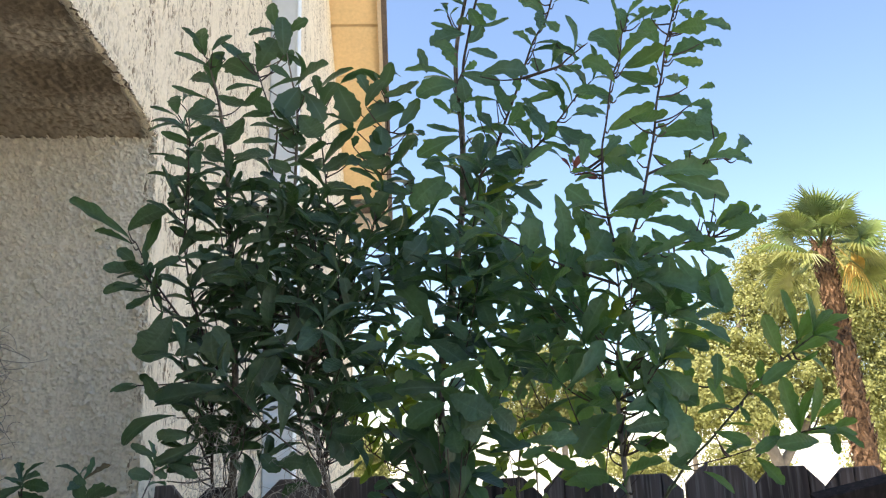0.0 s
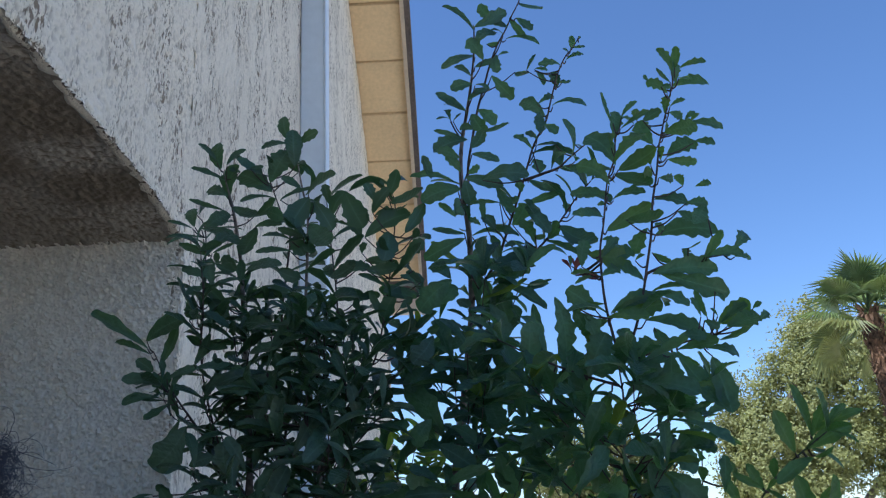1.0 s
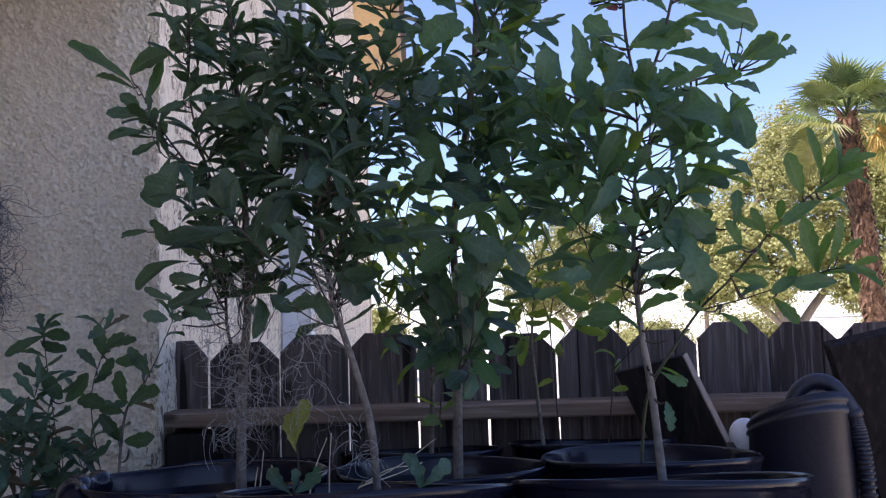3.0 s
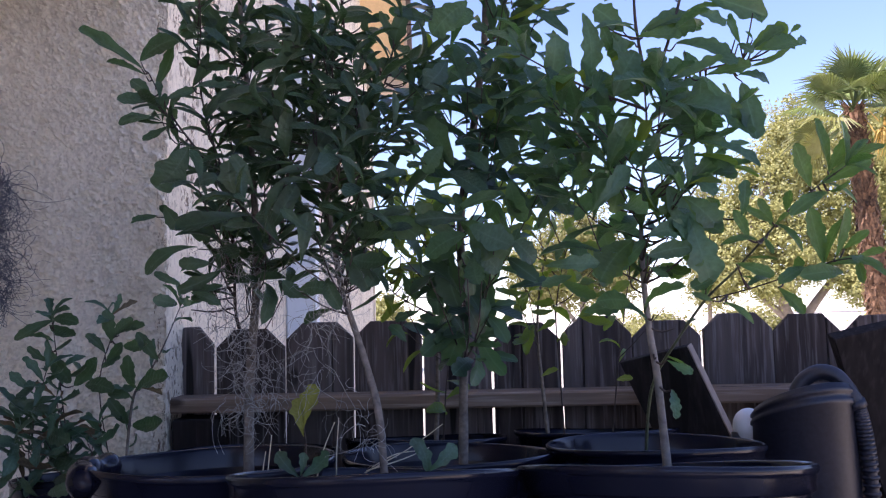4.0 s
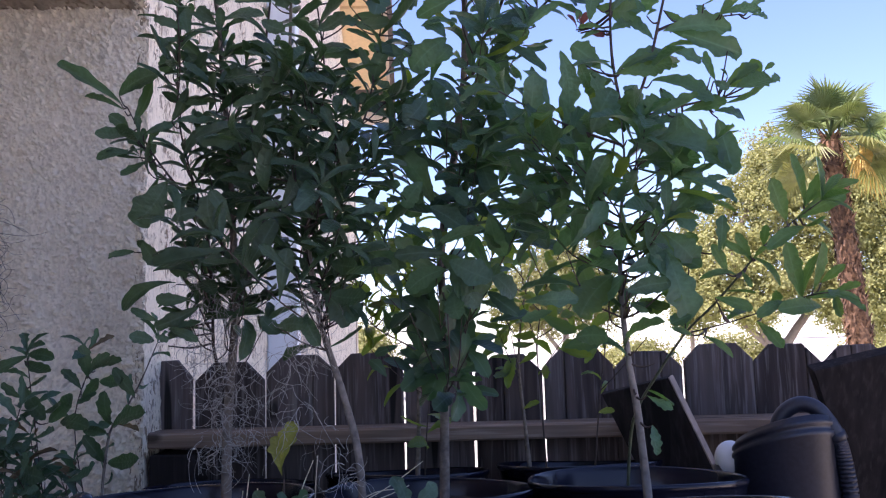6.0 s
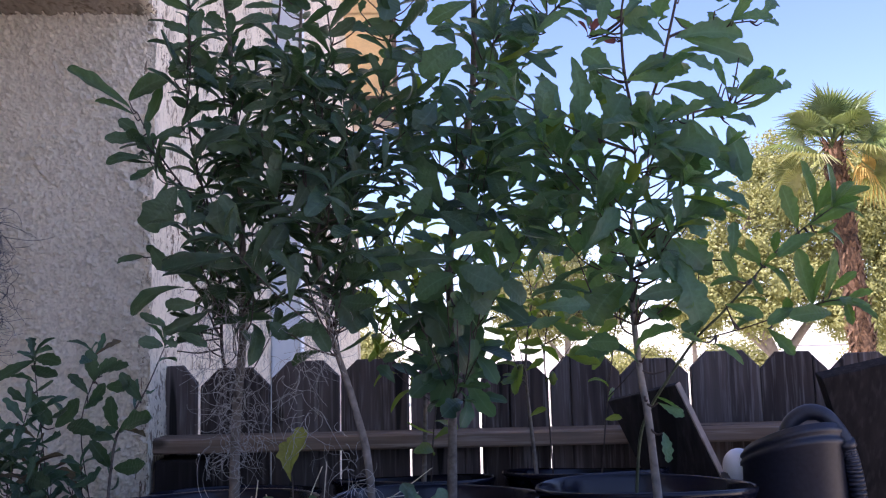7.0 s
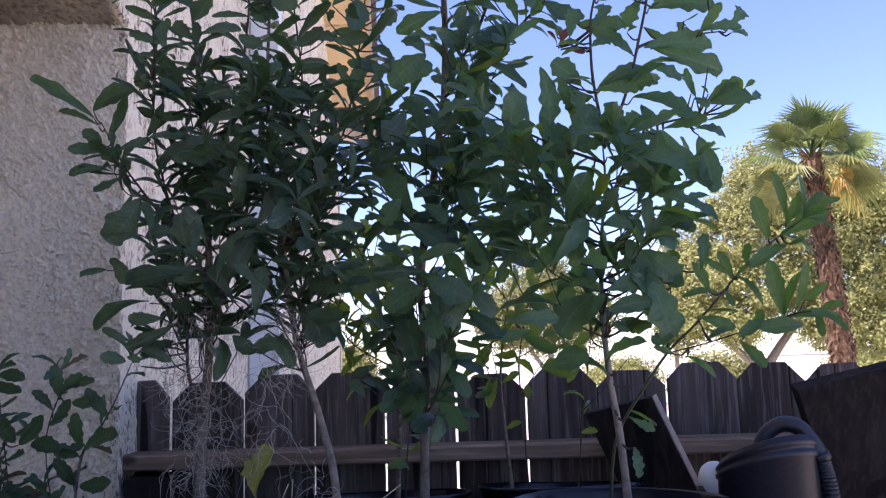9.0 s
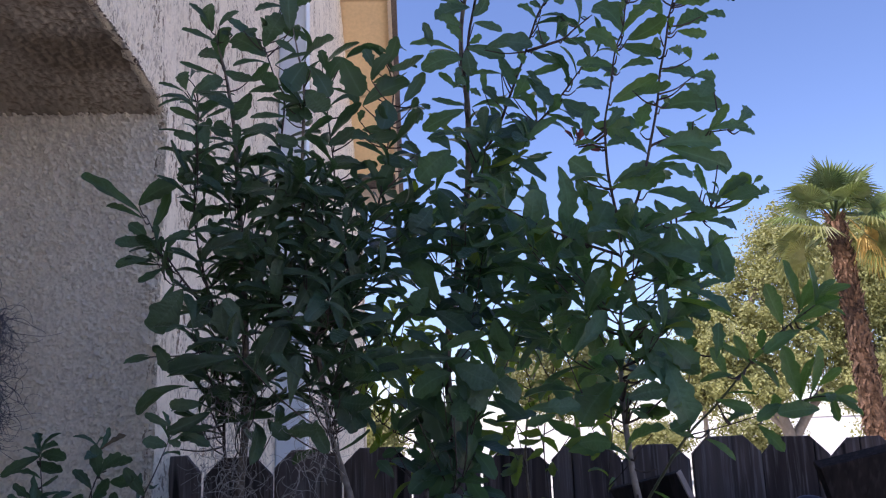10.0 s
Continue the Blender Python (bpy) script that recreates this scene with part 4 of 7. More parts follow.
T4_LIMBS = [
    [(0.214, 1.08, 1.312), (0.203, 1.072, 1.406), (0.194, 1.063, 1.467), (0.188, 1.055, 1.538), (0.189, 1.047, 1.609), (0.195, 1.038, 1.674), (0.193, 1.03, 1.721)],
    [(0.195, 1.03, 1.73), (0.191, 1.031, 1.754), (0.187, 1.032, 1.791), (0.187, 1.033, 1.827), (0.189, 1.034, 1.856), (0.197, 1.036, 1.889), (0.207, 1.037, 1.94), (0.219, 1.038, 1.969), (0.223, 1.039, 1.993), (0.226, 1.04, 2.004)],
    [(0.195, 1.03, 1.73), (0.214, 1.031, 1.752), (0.23, 1.032, 1.797), (0.237, 1.032, 1.823), (0.249, 1.033, 1.869), (0.256, 1.034, 1.909), (0.265, 1.035, 1.942), (0.273, 1.036, 1.979), (0.278, 1.037, 1.995), (0.285, 1.038, 2.017), (0.291, 1.038, 2.034), (0.299, 1.039, 2.056), (0.304, 1.04, 2.072)],
    [(0.191, 1.03, 1.696), (0.147, 1.02, 1.71), (0.102, 1.01, 1.729), (0.062, 1, 1.749)],
    [(0.24, 1.04, 1.824), (0.257, 1.042, 1.831), (0.278, 1.045, 1.836), (0.307, 1.048, 1.84), (0.332, 1.05, 1.843)],
    [(0.195, 1.03, 1.72), (0.248, 1.04, 1.736), (0.284, 1.05, 1.746), (0.309, 1.06, 1.752)],
]
T4_TIPS = [
    (0.313,1.05,2.016), (0.302,1.05,1.937), (0.289,1.05,1.898), (0.329,1.06,1.784), (0.309,1.0,1.95), (0.239,1.0,2.007), (0.189,1.0,1.974), (0.157,1.03,1.955), (0.285,1.05,1.698), (0.121,1.1,1.645), (0.124,1.0,1.581), (0.09,1.1,1.672), (0.225,1.0,1.607), (0.228,0.98,1.543), (0.148,1.0,1.626), (0.138,1.0,1.672), (0.229,1.05,1.525), (0.114,1.05,1.791), (0.233,1.0,1.652), (0.094,1.0,1.697), (0.279,1.1,1.647), (0.153,1.03,1.555), (0.211,1.03,1.562), (0.14,1.05,1.53), (0.219,1.02,1.604),
]
T4_MIDDLE = (0.17, 1.05, 1.665)
T5_LIMBS = [
    [(0.235,1.33,1.294), (0.24,1.304,1.357), (0.248,1.279,1.404), (0.27,1.253,1.448), (0.301,1.228,1.498), (0.33,1.202,1.531), (0.354,1.177,1.563), (0.379,1.151,1.597), (0.4,1.126,1.619), (0.428,1.1,1.642)],
    [(0.293,1.2,1.497), (0.338,1.17,1.509), (0.387,1.14,1.526), (0.413,1.11,1.536), (0.424,1.08,1.537)],
    [(0.293,1.2,1.497), (0.295,1.188,1.545), (0.299,1.175,1.599), (0.304,1.162,1.651), (0.32,1.15,1.716)],
]
T5_MIDDLE = (0.33, 1.12, 1.552)
T6_LIMBS = [
    [(0.137,1.63,1.277), (0.124,1.61,1.366), (0.117,1.59,1.463), (0.127,1.57,1.558), (0.151,1.55,1.65)],
    [(0.161,1.63,1.277), (0.153,1.598,1.404), (0.148,1.565,1.5), (0.172,1.532,1.629), (0.19,1.5,1.735)],
    [(0.244,1.63,1.275), (0.253,1.603,1.392), (0.262,1.577,1.479), (0.269,1.55,1.553)],
]
T6_TIPS = [
    (0.067,1.5,1.573), (0.21,1.5,1.533), (0.083,1.5,1.5), (0.191,1.5,1.507), (0.12,1.45,1.665), (0.231,1.45,1.618), (0.315,1.5,1.495),
]
T6_MIDDLE = (0.157, 1.48, 1.623)
T7_LIMBS = [
    [(-0.065,1.66,1.267), (-0.056,1.632,1.407), (-0.062,1.605,1.506), (-0.088,1.578,1.612), (-0.103,1.55,1.706)],
    [(-0.05,1.66,1.266), (-0.042,1.62,1.359), (-0.029,1.58,1.447)],
    [(-0.057,1.58,1.486), (-0.122,1.565,1.525), (-0.153,1.55,1.564)],
]
T7_TIPS = [
    (-0.157,1.55,1.621), (-0.137,1.55,1.687), (-0.076,1.5,1.706), (-0.102,1.55,1.515), (-0.131,1.55,1.488), (0.011,1.55,1.503),
]
T7_MIDDLE = (-0.105, 1.55, 1.619)
T8_LIMBS = [
    [(-0.56,1.5,1.21), (-0.543,1.495,1.353), (-0.518,1.49,1.397), (-0.489,1.485,1.446), (-0.46,1.48,1.509)],
    [(-0.569,1.5,1.211), (-0.595,1.493,1.381), (-0.572,1.487,1.471), (-0.572,1.48,1.498)],
    [(-0.637,1.5,1.212), (-0.651,1.487,1.356), (-0.657,1.473,1.446), (-0.656,1.46,1.489)],
    [(-0.701,1.5,1.195), (-0.696,1.47,1.306), (-0.655,1.44,1.413)],
]
T8_TIPS = [
    (-0.712,1.46,1.465), (-0.613,1.46,1.485), (-0.523,1.46,1.47), (-0.683,1.46,1.377), (-0.709,1.46,1.325), (-0.726,1.46,1.256), (-0.602,1.46,1.323), (-0.557,1.46,1.322), (-0.477,1.46,1.321), (-0.627,1.46,1.263), (-0.575,1.46,1.375), (-0.698,1.46,1.238),
]
T8_MIDDLE = (-0.655, 1.46, 1.315)

# single leaves: foot and tip
T5_A = [
    (0.416, 1.12, 1.64, 0.399, 1.1, 1.695), (0.395, 1.12, 1.622, 0.374, 1.1, 1.667), (0.417, 1.12, 1.638, 0.431, 1.1, 1.673), (0.421, 1.12, 1.643, 0.47, 1.1, 1.664), (0.407, 1.12, 1.624, 0.454, 1.1, 1.648), (0.417, 1.12, 1.617, 0.43, 1.1, 1.623), (0.414, 1.12, 1.614, 0.365, 1.1, 1.59), (0.367, 1.12, 1.595, 0.364, 1.1, 1.615), (0.405, 1.12, 1.534, 0.386, 1.1, 1.594), (0.419, 1.12, 1.542, 0.426, 1.1, 1.593), (0.429, 1.12, 1.55, 0.447, 1.1, 1.568), (0.407, 1.12, 1.53, 0.46, 1.1, 1.532), (0.425, 1.12, 1.523, 0.373, 1.1, 1.521), (0.384, 1.12, 1.529, 0.348, 1.1, 1.514), (0.353, 1.12, 1.508, 0.372, 1.1, 1.479),
]
T5_B = [
    (0.361, 1.15, 1.586, 0.328, 1.14, 1.604), (0.363, 1.15, 1.583, 0.391, 1.14, 1.552), (0.366, 1.15, 1.583, 0.378, 1.14, 1.596), (0.342, 1.15, 1.563, 0.3, 1.14, 1.562), (0.35, 1.15, 1.568, 0.357, 1.14, 1.549), (0.332, 1.15, 1.566, 0.315, 1.14, 1.599), (0.328, 1.15, 1.592, 0.327, 1.14, 1.617), (0.3, 1.15, 1.492, 0.33, 1.14, 1.47), (0.317, 1.15, 1.538, 0.356, 1.14, 1.524), (0.322, 1.15, 1.523, 0.338, 1.14, 1.516), (0.288, 1.15, 1.495, 0.262, 1.14, 1.504),
]
T4_C = [
    (0.197, 1.05, 1.48, 0.227, 1.03, 1.476), (0.218, 1.05, 1.466, 0.176, 1.03, 1.473), (0.197, 1.05, 1.436, 0.171, 1.03, 1.419), (0.208, 1.05, 1.433, 0.228, 1.03, 1.421), (0.211, 1.05, 1.402, 0.211, 1.03, 1.377), (0.312, 1.05, 1.759, 0.341, 1.03, 1.778), (0.311, 1.05, 1.745, 0.346, 1.03, 1.754), (0.263, 1.05, 1.736, 0.3, 1.03, 1.666), (0.257, 1.05, 1.733, 0.243, 1.03, 1.661), (0.238, 1.05, 1.73, 0.211, 1.03, 1.695), (0.179, 1.05, 1.732, 0.165, 1.03, 1.776), (0.263, 1.05, 1.736, 0.304, 1.03, 1.739), (0.191, 1.05, 1.616, 0.218, 1.03, 1.6), (0.225, 1.05, 1.573, 0.244, 1.03, 1.523), (0.213, 1.05, 1.561, 0.233, 1.03, 1.535),
]
T3_B = [
    (-0.003, 1.22, 1.584, -0.06, 1.18, 1.623), (0.004, 1.22, 1.576, 0.051, 1.18, 1.51), (-0.008, 1.22, 1.512, -0.04, 1.18, 1.43), (0.002, 1.22, 1.484, 0.014, 1.18, 1.429), (-0.015, 1.22, 1.671, -0.054, 1.18, 1.736), (0.023, 1.22, 1.744, 0.077, 1.18, 1.711), (0.024, 1.22, 1.773, -0.026, 1.18, 1.757), (0.007, 1.22, 1.671, -0.042, 1.18, 1.658), (-0.0, 1.22, 1.548, -0.055, 1.18, 1.526), (0.003, 1.22, 1.54, 0.039, 1.18, 1.593), (0.025, 1.22, 1.803, -0.011, 1.18, 1.813), (0.029, 1.22, 1.818, 0.074, 1.18, 1.832),
]
T1_A = [
    (-0.383, 1.21, 1.756, -0.399, 1.19, 1.775), (-0.39, 1.21, 1.743, -0.435, 1.19, 1.74), (-0.38, 1.21, 1.738, -0.404, 1.19, 1.715), (-0.365, 1.21, 1.717, -0.385, 1.19, 1.655), (-0.394, 1.21, 1.619, -0.418, 1.19, 1.612), (-0.365, 1.21, 1.609, -0.382, 1.19, 1.631), (-0.34, 1.21, 1.577, -0.4, 1.19, 1.55), (-0.311, 1.21, 1.544, -0.357, 1.19, 1.523), (-0.36, 1.21, 1.529, -0.386, 1.19, 1.541), (-0.349, 1.21, 1.5, -0.386, 1.19, 1.508), (-0.349, 1.21, 1.517, -0.307, 1.19, 1.501),
]
T1_C = [
    (-0.223, 1.12, 1.75, -0.281, 1.1, 1.74), (-0.244, 1.12, 1.633, -0.264, 1.1, 1.673), (-0.247, 1.12, 1.607, -0.329, 1.1, 1.594), (-0.21, 1.12, 1.685, -0.251, 1.1, 1.689), (-0.231, 1.12, 1.58, -0.193, 1.1, 1.635), (-0.17, 1.12, 1.698, -0.14, 1.1, 1.725), (-0.223, 1.12, 1.753, -0.178, 1.1, 1.813),
]
T8_A = [
    (-0.661, 1.47, 1.492, -0.711, 1.45, 1.466), (-0.659, 1.47, 1.495, -0.612, 1.45, 1.489), (-0.666, 1.47, 1.486, -0.616, 1.45, 1.468), (-0.669, 1.47, 1.446, -0.622, 1.45, 1.396), (-0.656, 1.47, 1.448, -0.621, 1.45, 1.461), (-0.664, 1.47, 1.448, -0.657, 1.45, 1.467), (-0.669, 1.47, 1.429, -0.689, 1.45, 1.452), (-0.632, 1.47, 1.406, -0.597, 1.45, 1.418), (-0.626, 1.47, 1.389, -0.58, 1.45, 1.432), (-0.565, 1.47, 1.459, -0.566, 1.45, 1.506), (-0.562, 1.47, 1.464, -0.526, 1.45, 1.492), (-0.554, 1.47, 1.467, -0.508, 1.45, 1.483), (-0.577, 1.47, 1.44, -0.596, 1.45, 1.47), (-0.574, 1.47, 1.425, -0.54, 1.45, 1.455), (-0.548, 1.47, 1.45, -0.501, 1.45, 1.454), (-0.492, 1.47, 1.427, -0.516, 1.45, 1.47),
]
T8_B = [
    (-0.522, 1.46, 1.386, -0.519, 1.42, 1.434), (-0.52, 1.46, 1.38, -0.46, 1.42, 1.404), (-0.529, 1.46, 1.327, -0.465, 1.42, 1.337), (-0.535, 1.46, 1.33, -0.546, 1.42, 1.371), (-0.53, 1.46, 1.371, -0.548, 1.42, 1.381), (-0.6, 1.46, 1.391, -0.543, 1.42, 1.386), (-0.679, 1.46, 1.4, -0.688, 1.42, 1.374), (-0.647, 1.46, 1.372, -0.676, 1.42, 1.357), (-0.644, 1.46, 1.352, -0.699, 1.42, 1.366), (-0.66, 1.46, 1.32, -0.609, 1.42, 1.312), (-0.703, 1.46, 1.274, -0.713, 1.42, 1.243), (-0.664, 1.46, 1.261, -0.661, 1.42, 1.281), (-0.656, 1.46, 1.28, -0.6, 1.42, 1.269), (-0.649, 1.46, 1.244, -0.595, 1.42, 1.244), (-0.696, 1.46, 1.235, -0.661, 1.42, 1.255), (-0.684, 1.46, 1.326, -0.689, 1.42, 1.344),
]
T8_C = [
    (-0.652, 1.42, 1.23, -0.668, 1.4, 1.259), (-0.637, 1.42, 1.232, -0.591, 1.4, 1.245),
]
T3_LEAVES_A = [
    (0.134, 1.180, 2.304, 0.163, 1.164, 2.279, 0.44), (0.117, 1.179, 2.278, 0.137, 1.183, 2.246, 0.21), (0.090, 1.178, 2.276, 0.074, 1.162, 2.291, 0.43), (0.127, 1.174, 2.273, 0.148, 1.175, 2.253, 0.48), (0.113, 1.179, 2.262, 0.093, 1.165, 2.261, 0.33), (0.064, 1.167, 2.258, 0.109, 1.164, 2.279, 0.29), (0.063, 1.161, 2.248, 0.023, 1.157, 2.291, 0.14), (0.081, 1.195, 2.246, 0.098, 1.189, 2.242, 0.27), (0.110, 1.188, 2.246, 0.155, 1.182, 2.234, 0.23), (0.105, 1.162, 2.236, 0.090, 1.150, 2.240, 0.43), (0.215, 1.179, 2.229, 0.218, 1.176, 2.234, 0.63), (0.205, 1.190, 2.224, 0.206, 1.182, 2.239, 0.43), (0.201, 1.192, 2.218, 0.193, 1.188, 2.223, 0.33), (0.062, 1.184, 2.218, 0.015, 1.181, 2.204, 0.36),
]
T3_LEAVES_B = [
    (0.094, 1.182, 2.218, 0.093, 1.187, 2.193, 0.53), (0.097, 1.182, 2.217, 0.111, 1.188, 2.225, 0.36), (0.061, 1.151, 2.214, 0.092, 1.154, 2.239, 0.50), (0.202, 1.171, 2.213, 0.220, 1.166, 2.210, 0.18), (0.061, 1.189, 2.204, 0.088, 1.183, 2.210, 0.26), (0.073, 1.164, 2.199, 0.054, 1.146, 2.222, 0.44), (0.185, 1.189, 2.195, 0.156, 1.172, 2.190, 0.27), (0.193, 1.175, 2.194, 0.217, 1.173, 2.203, 0.30), (0.148, 1.193, 2.192, 0.159, 1.187, 2.167, 0.29), (0.119, 1.190, 2.191, 0.136, 1.174, 2.178, 0.51), (0.147, 1.178, 2.185, 0.163, 1.168, 2.178, 0.25), (0.084, 1.170, 2.176, 0.111, 1.176, 2.143, 0.32), (0.055, 1.168, 2.175, 0.033, 1.171, 2.197, 0.23), (0.134, 1.156, 2.171, 0.146, 1.144, 2.188, 0.20),
]
T3_LEAVES_C = [
    (0.054, 1.173, 2.166, 0.026, 1.165, 2.157, 0.47), (0.181, 1.182, 2.164, 0.188, 1.173, 2.159, 0.70), (0.059, 1.166, 2.160, 0.078, 1.163, 2.153, 0.28), (0.183, 1.169, 2.155, 0.195, 1.170, 2.158, 0.49), (0.176, 1.178, 2.153, 0.170, 1.161, 2.167, 0.49), (0.048, 1.176, 2.140, 0.077, 1.182, 2.163, 0.48), (0.043, 1.181, 2.129, 0.004, 1.187, 2.162, 0.24), (0.060, 1.182, 2.128, 0.082, 1.170, 2.100, 0.38), (0.044, 1.189, 2.128, 0.015, 1.196, 2.151, 0.22), (0.146, 1.173, 2.125, 0.169, 1.181, 2.143, 0.28), (0.051, 1.187, 2.125, 0.067, 1.184, 2.094, 0.44), (0.024, 1.191, 2.118, 0.035, 1.188, 2.128, 0.26), (0.020, 1.189, 2.117, 0.016, 1.196, 2.141, 0.26), (0.020, 1.180, 2.116, 0.003, 1.166, 2.111, 0.26),
]
T3_LEAVES_D = [
    (0.166, 1.164, 2.115, 0.207, 1.148, 2.107, 0.22), (0.157, 1.190, 2.114, 0.126, 1.197, 2.145, 0.34), (0.148, 1.177, 2.113, 0.145, 1.160, 2.077, 0.31), (0.053, 1.188, 2.101, 0.034, 1.196, 2.110, 0.43), (0.065, 1.163, 2.085, 0.099, 1.146, 2.084, 0.22), (0.151, 1.159, 2.084, 0.166, 1.151, 2.068, 0.60), (0.043, 1.168, 2.075, -0.001, 1.154, 2.056, 0.36), (0.035, 1.154, 2.073, 0.000, 1.157, 2.087, 0.14), (0.141, 1.177, 2.072, 0.126, 1.164, 2.077, 0.34), (0.047, 1.163, 2.060, 0.065, 1.165, 2.085, 0.42), (0.048, 1.178, 2.057, 0.083, 1.172, 2.043, 0.28), (0.138, 1.164, 2.056, 0.172, 1.171, 2.059, 0.18), (0.165, 1.165, 2.055, 0.168, 1.164, 2.025, 0.33), (0.191, 1.161, 2.052, 0.196, 1.151, 2.044, 0.37),
]
T3_LEAVES_E = [
    (0.133, 1.188, 2.046, 0.140, 1.175, 2.023, 0.59), (0.131, 1.152, 2.043, 0.109, 1.156, 2.070, 0.23), (0.174, 1.194, 2.040, 0.168, 1.190, 2.070, 0.29), (0.031, 1.151, 2.039, 0.003, 1.149, 2.053, 0.32), (0.190, 1.175, 2.033, 0.187, 1.157, 2.034, 0.75), (0.169, 1.190, 2.033, 0.199, 1.184, 2.029, 0.29), (0.030, 1.178, 2.031, 0.013, 1.162, 2.049, 0.35), (0.041, 1.181, 2.029, 0.056, 1.172, 2.035, 0.75), (0.106, 1.188, 2.026, 0.113, 1.181, 1.999, 0.27), (0.036, 1.182, 2.024, 0.085, 1.183, 2.010, 0.26), (-0.010, 1.166, 2.019, -0.020, 1.157, 2.048, 0.32), (0.036, 1.180, 2.019, 0.042, 1.187, 1.987, 0.53), (0.023, 1.177, 2.012, -0.035, 1.167, 2.026, 0.14), (0.123, 1.164, 2.006, 0.159, 1.155, 1.984, 0.23),
]
T3_LEAVES_F = [
    (0.060, 1.151, 2.004, 0.117, 1.135, 2.002, 0.31), (0.078, 1.167, 1.999, 0.095, 1.164, 1.962, 0.34), (0.030, 1.161, 1.997, -0.021, 1.155, 1.984, 0.46), (0.201, 1.169, 1.996, 0.194, 1.166, 2.013, 0.39), (0.198, 1.160, 1.989, 0.189, 1.145, 2.004, 0.33), (0.083, 1.185, 1.985, 0.107, 1.167, 1.980, 0.33), (0.188, 1.174, 1.983, 0.215, 1.161, 1.981, 0.34), (0.081, 1.164, 1.975, 0.044, 1.155, 1.974, 0.12), (0.115, 1.164, 1.968, 0.160, 1.152, 1.978, 0.18), (0.020, 1.180, 1.965, -0.001, 1.175, 1.984, 0.23), (0.114, 1.158, 1.964, 0.142, 1.152, 1.926, 0.34), (0.177, 1.186, 1.962, 0.171, 1.190, 1.977, 0.48), (0.033, 1.160, 1.961, 0.023, 1.144, 1.959, 0.75), (0.021, 1.163, 1.960, 0.024, 1.154, 1.981, 0.31),
]
T3_LEAVES_G = [
    (0.182, 1.186, 1.957, 0.216, 1.185, 1.958, 0.29), (0.059, 1.176, 1.951, 0.057, 1.177, 1.986, 0.19), (0.097, 1.186, 1.950, 0.115, 1.174, 1.973, 0.45), (0.053, 1.176, 1.949, 0.040, 1.166, 1.955, 0.34), (0.030, 1.192, 1.945, -0.010, 1.180, 1.948, 0.27), (0.072, 1.170, 1.939, 0.059, 1.176, 1.962, 0.56), (0.041, 1.190, 1.937, 0.101, 1.197, 1.942, 0.24), (0.159, 1.158, 1.934, 0.200, 1.148, 1.905, 0.51), (0.031, 1.184, 1.933, -0.023, 1.187, 1.912, 0.29), (0.125, 1.166, 1.925, 0.137, 1.158, 1.919, 0.51), (0.143, 1.181, 1.924, 0.156, 1.166, 1.942, 0.44), (0.140, 1.186, 1.923, 0.180, 1.177, 1.900, 0.25), (0.125, 1.186, 1.917, 0.109, 1.175, 1.950, 0.33), (0.112, 1.169, 1.913, 0.085, 1.162, 1.912, 0.24),
]
T3_LEAVES_H = [
    (0.028, 1.192, 1.909, 0.063, 1.197, 1.900, 0.42), (0.077, 1.191, 1.903, 0.068, 1.177, 1.931, 0.31), (0.133, 1.156, 1.901, 0.073, 1.145, 1.880, 0.26), (0.069, 1.150, 1.901, 0.042, 1.157, 1.904, 0.32), (0.025, 1.186, 1.896, -0.013, 1.170, 1.894, 0.37), (0.016, 1.191, 1.895, 0.022, 1.191, 1.907, 0.67), (0.071, 1.190, 1.890, 0.113, 1.187, 1.885, 0.30), (0.121, 1.158, 1.880, 0.107, 1.148, 1.882, 0.31), (0.063, 1.151, 1.854, 0.095, 1.152, 1.866, 0.38), (0.053, 1.161, 1.810, 0.068, 1.166, 1.789, 0.72), (-0.021, 1.169, 1.803, -0.049, 1.175, 1.769, 0.53), (0.068, 1.166, 1.786, 0.082, 1.153, 1.731, 0.28), (0.088, 1.174, 1.777, 0.131, 1.177, 1.747, 0.40), (-0.013, 1.178, 1.773, 0.022, 1.168, 1.791, 0.39),
]
T3_LEAVES_I = [
    (-0.004, 1.171, 1.766, 0.063, 1.174, 1.736, 0.25), (-0.024, 1.180, 1.758, -0.055, 1.175, 1.732, 0.70), (0.113, 1.178, 1.751, 0.120, 1.183, 1.728, 0.63), (0.089, 1.187, 1.730, 0.099, 1.169, 1.692, 0.23), (0.040, 1.191, 1.722, 0.065, 1.194, 1.692, 0.40), (-0.024, 1.158, 1.689, -0.045, 1.160, 1.660, 0.73),
]
T3_LEAVES = T3_LEAVES_A + T3_LEAVES_B + T3_LEAVES_C + T3_LEAVES_D + T3_LEAVES_E + T3_LEAVES_F + T3_LEAVES_G + T3_LEAVES_H + T3_LEAVES_I
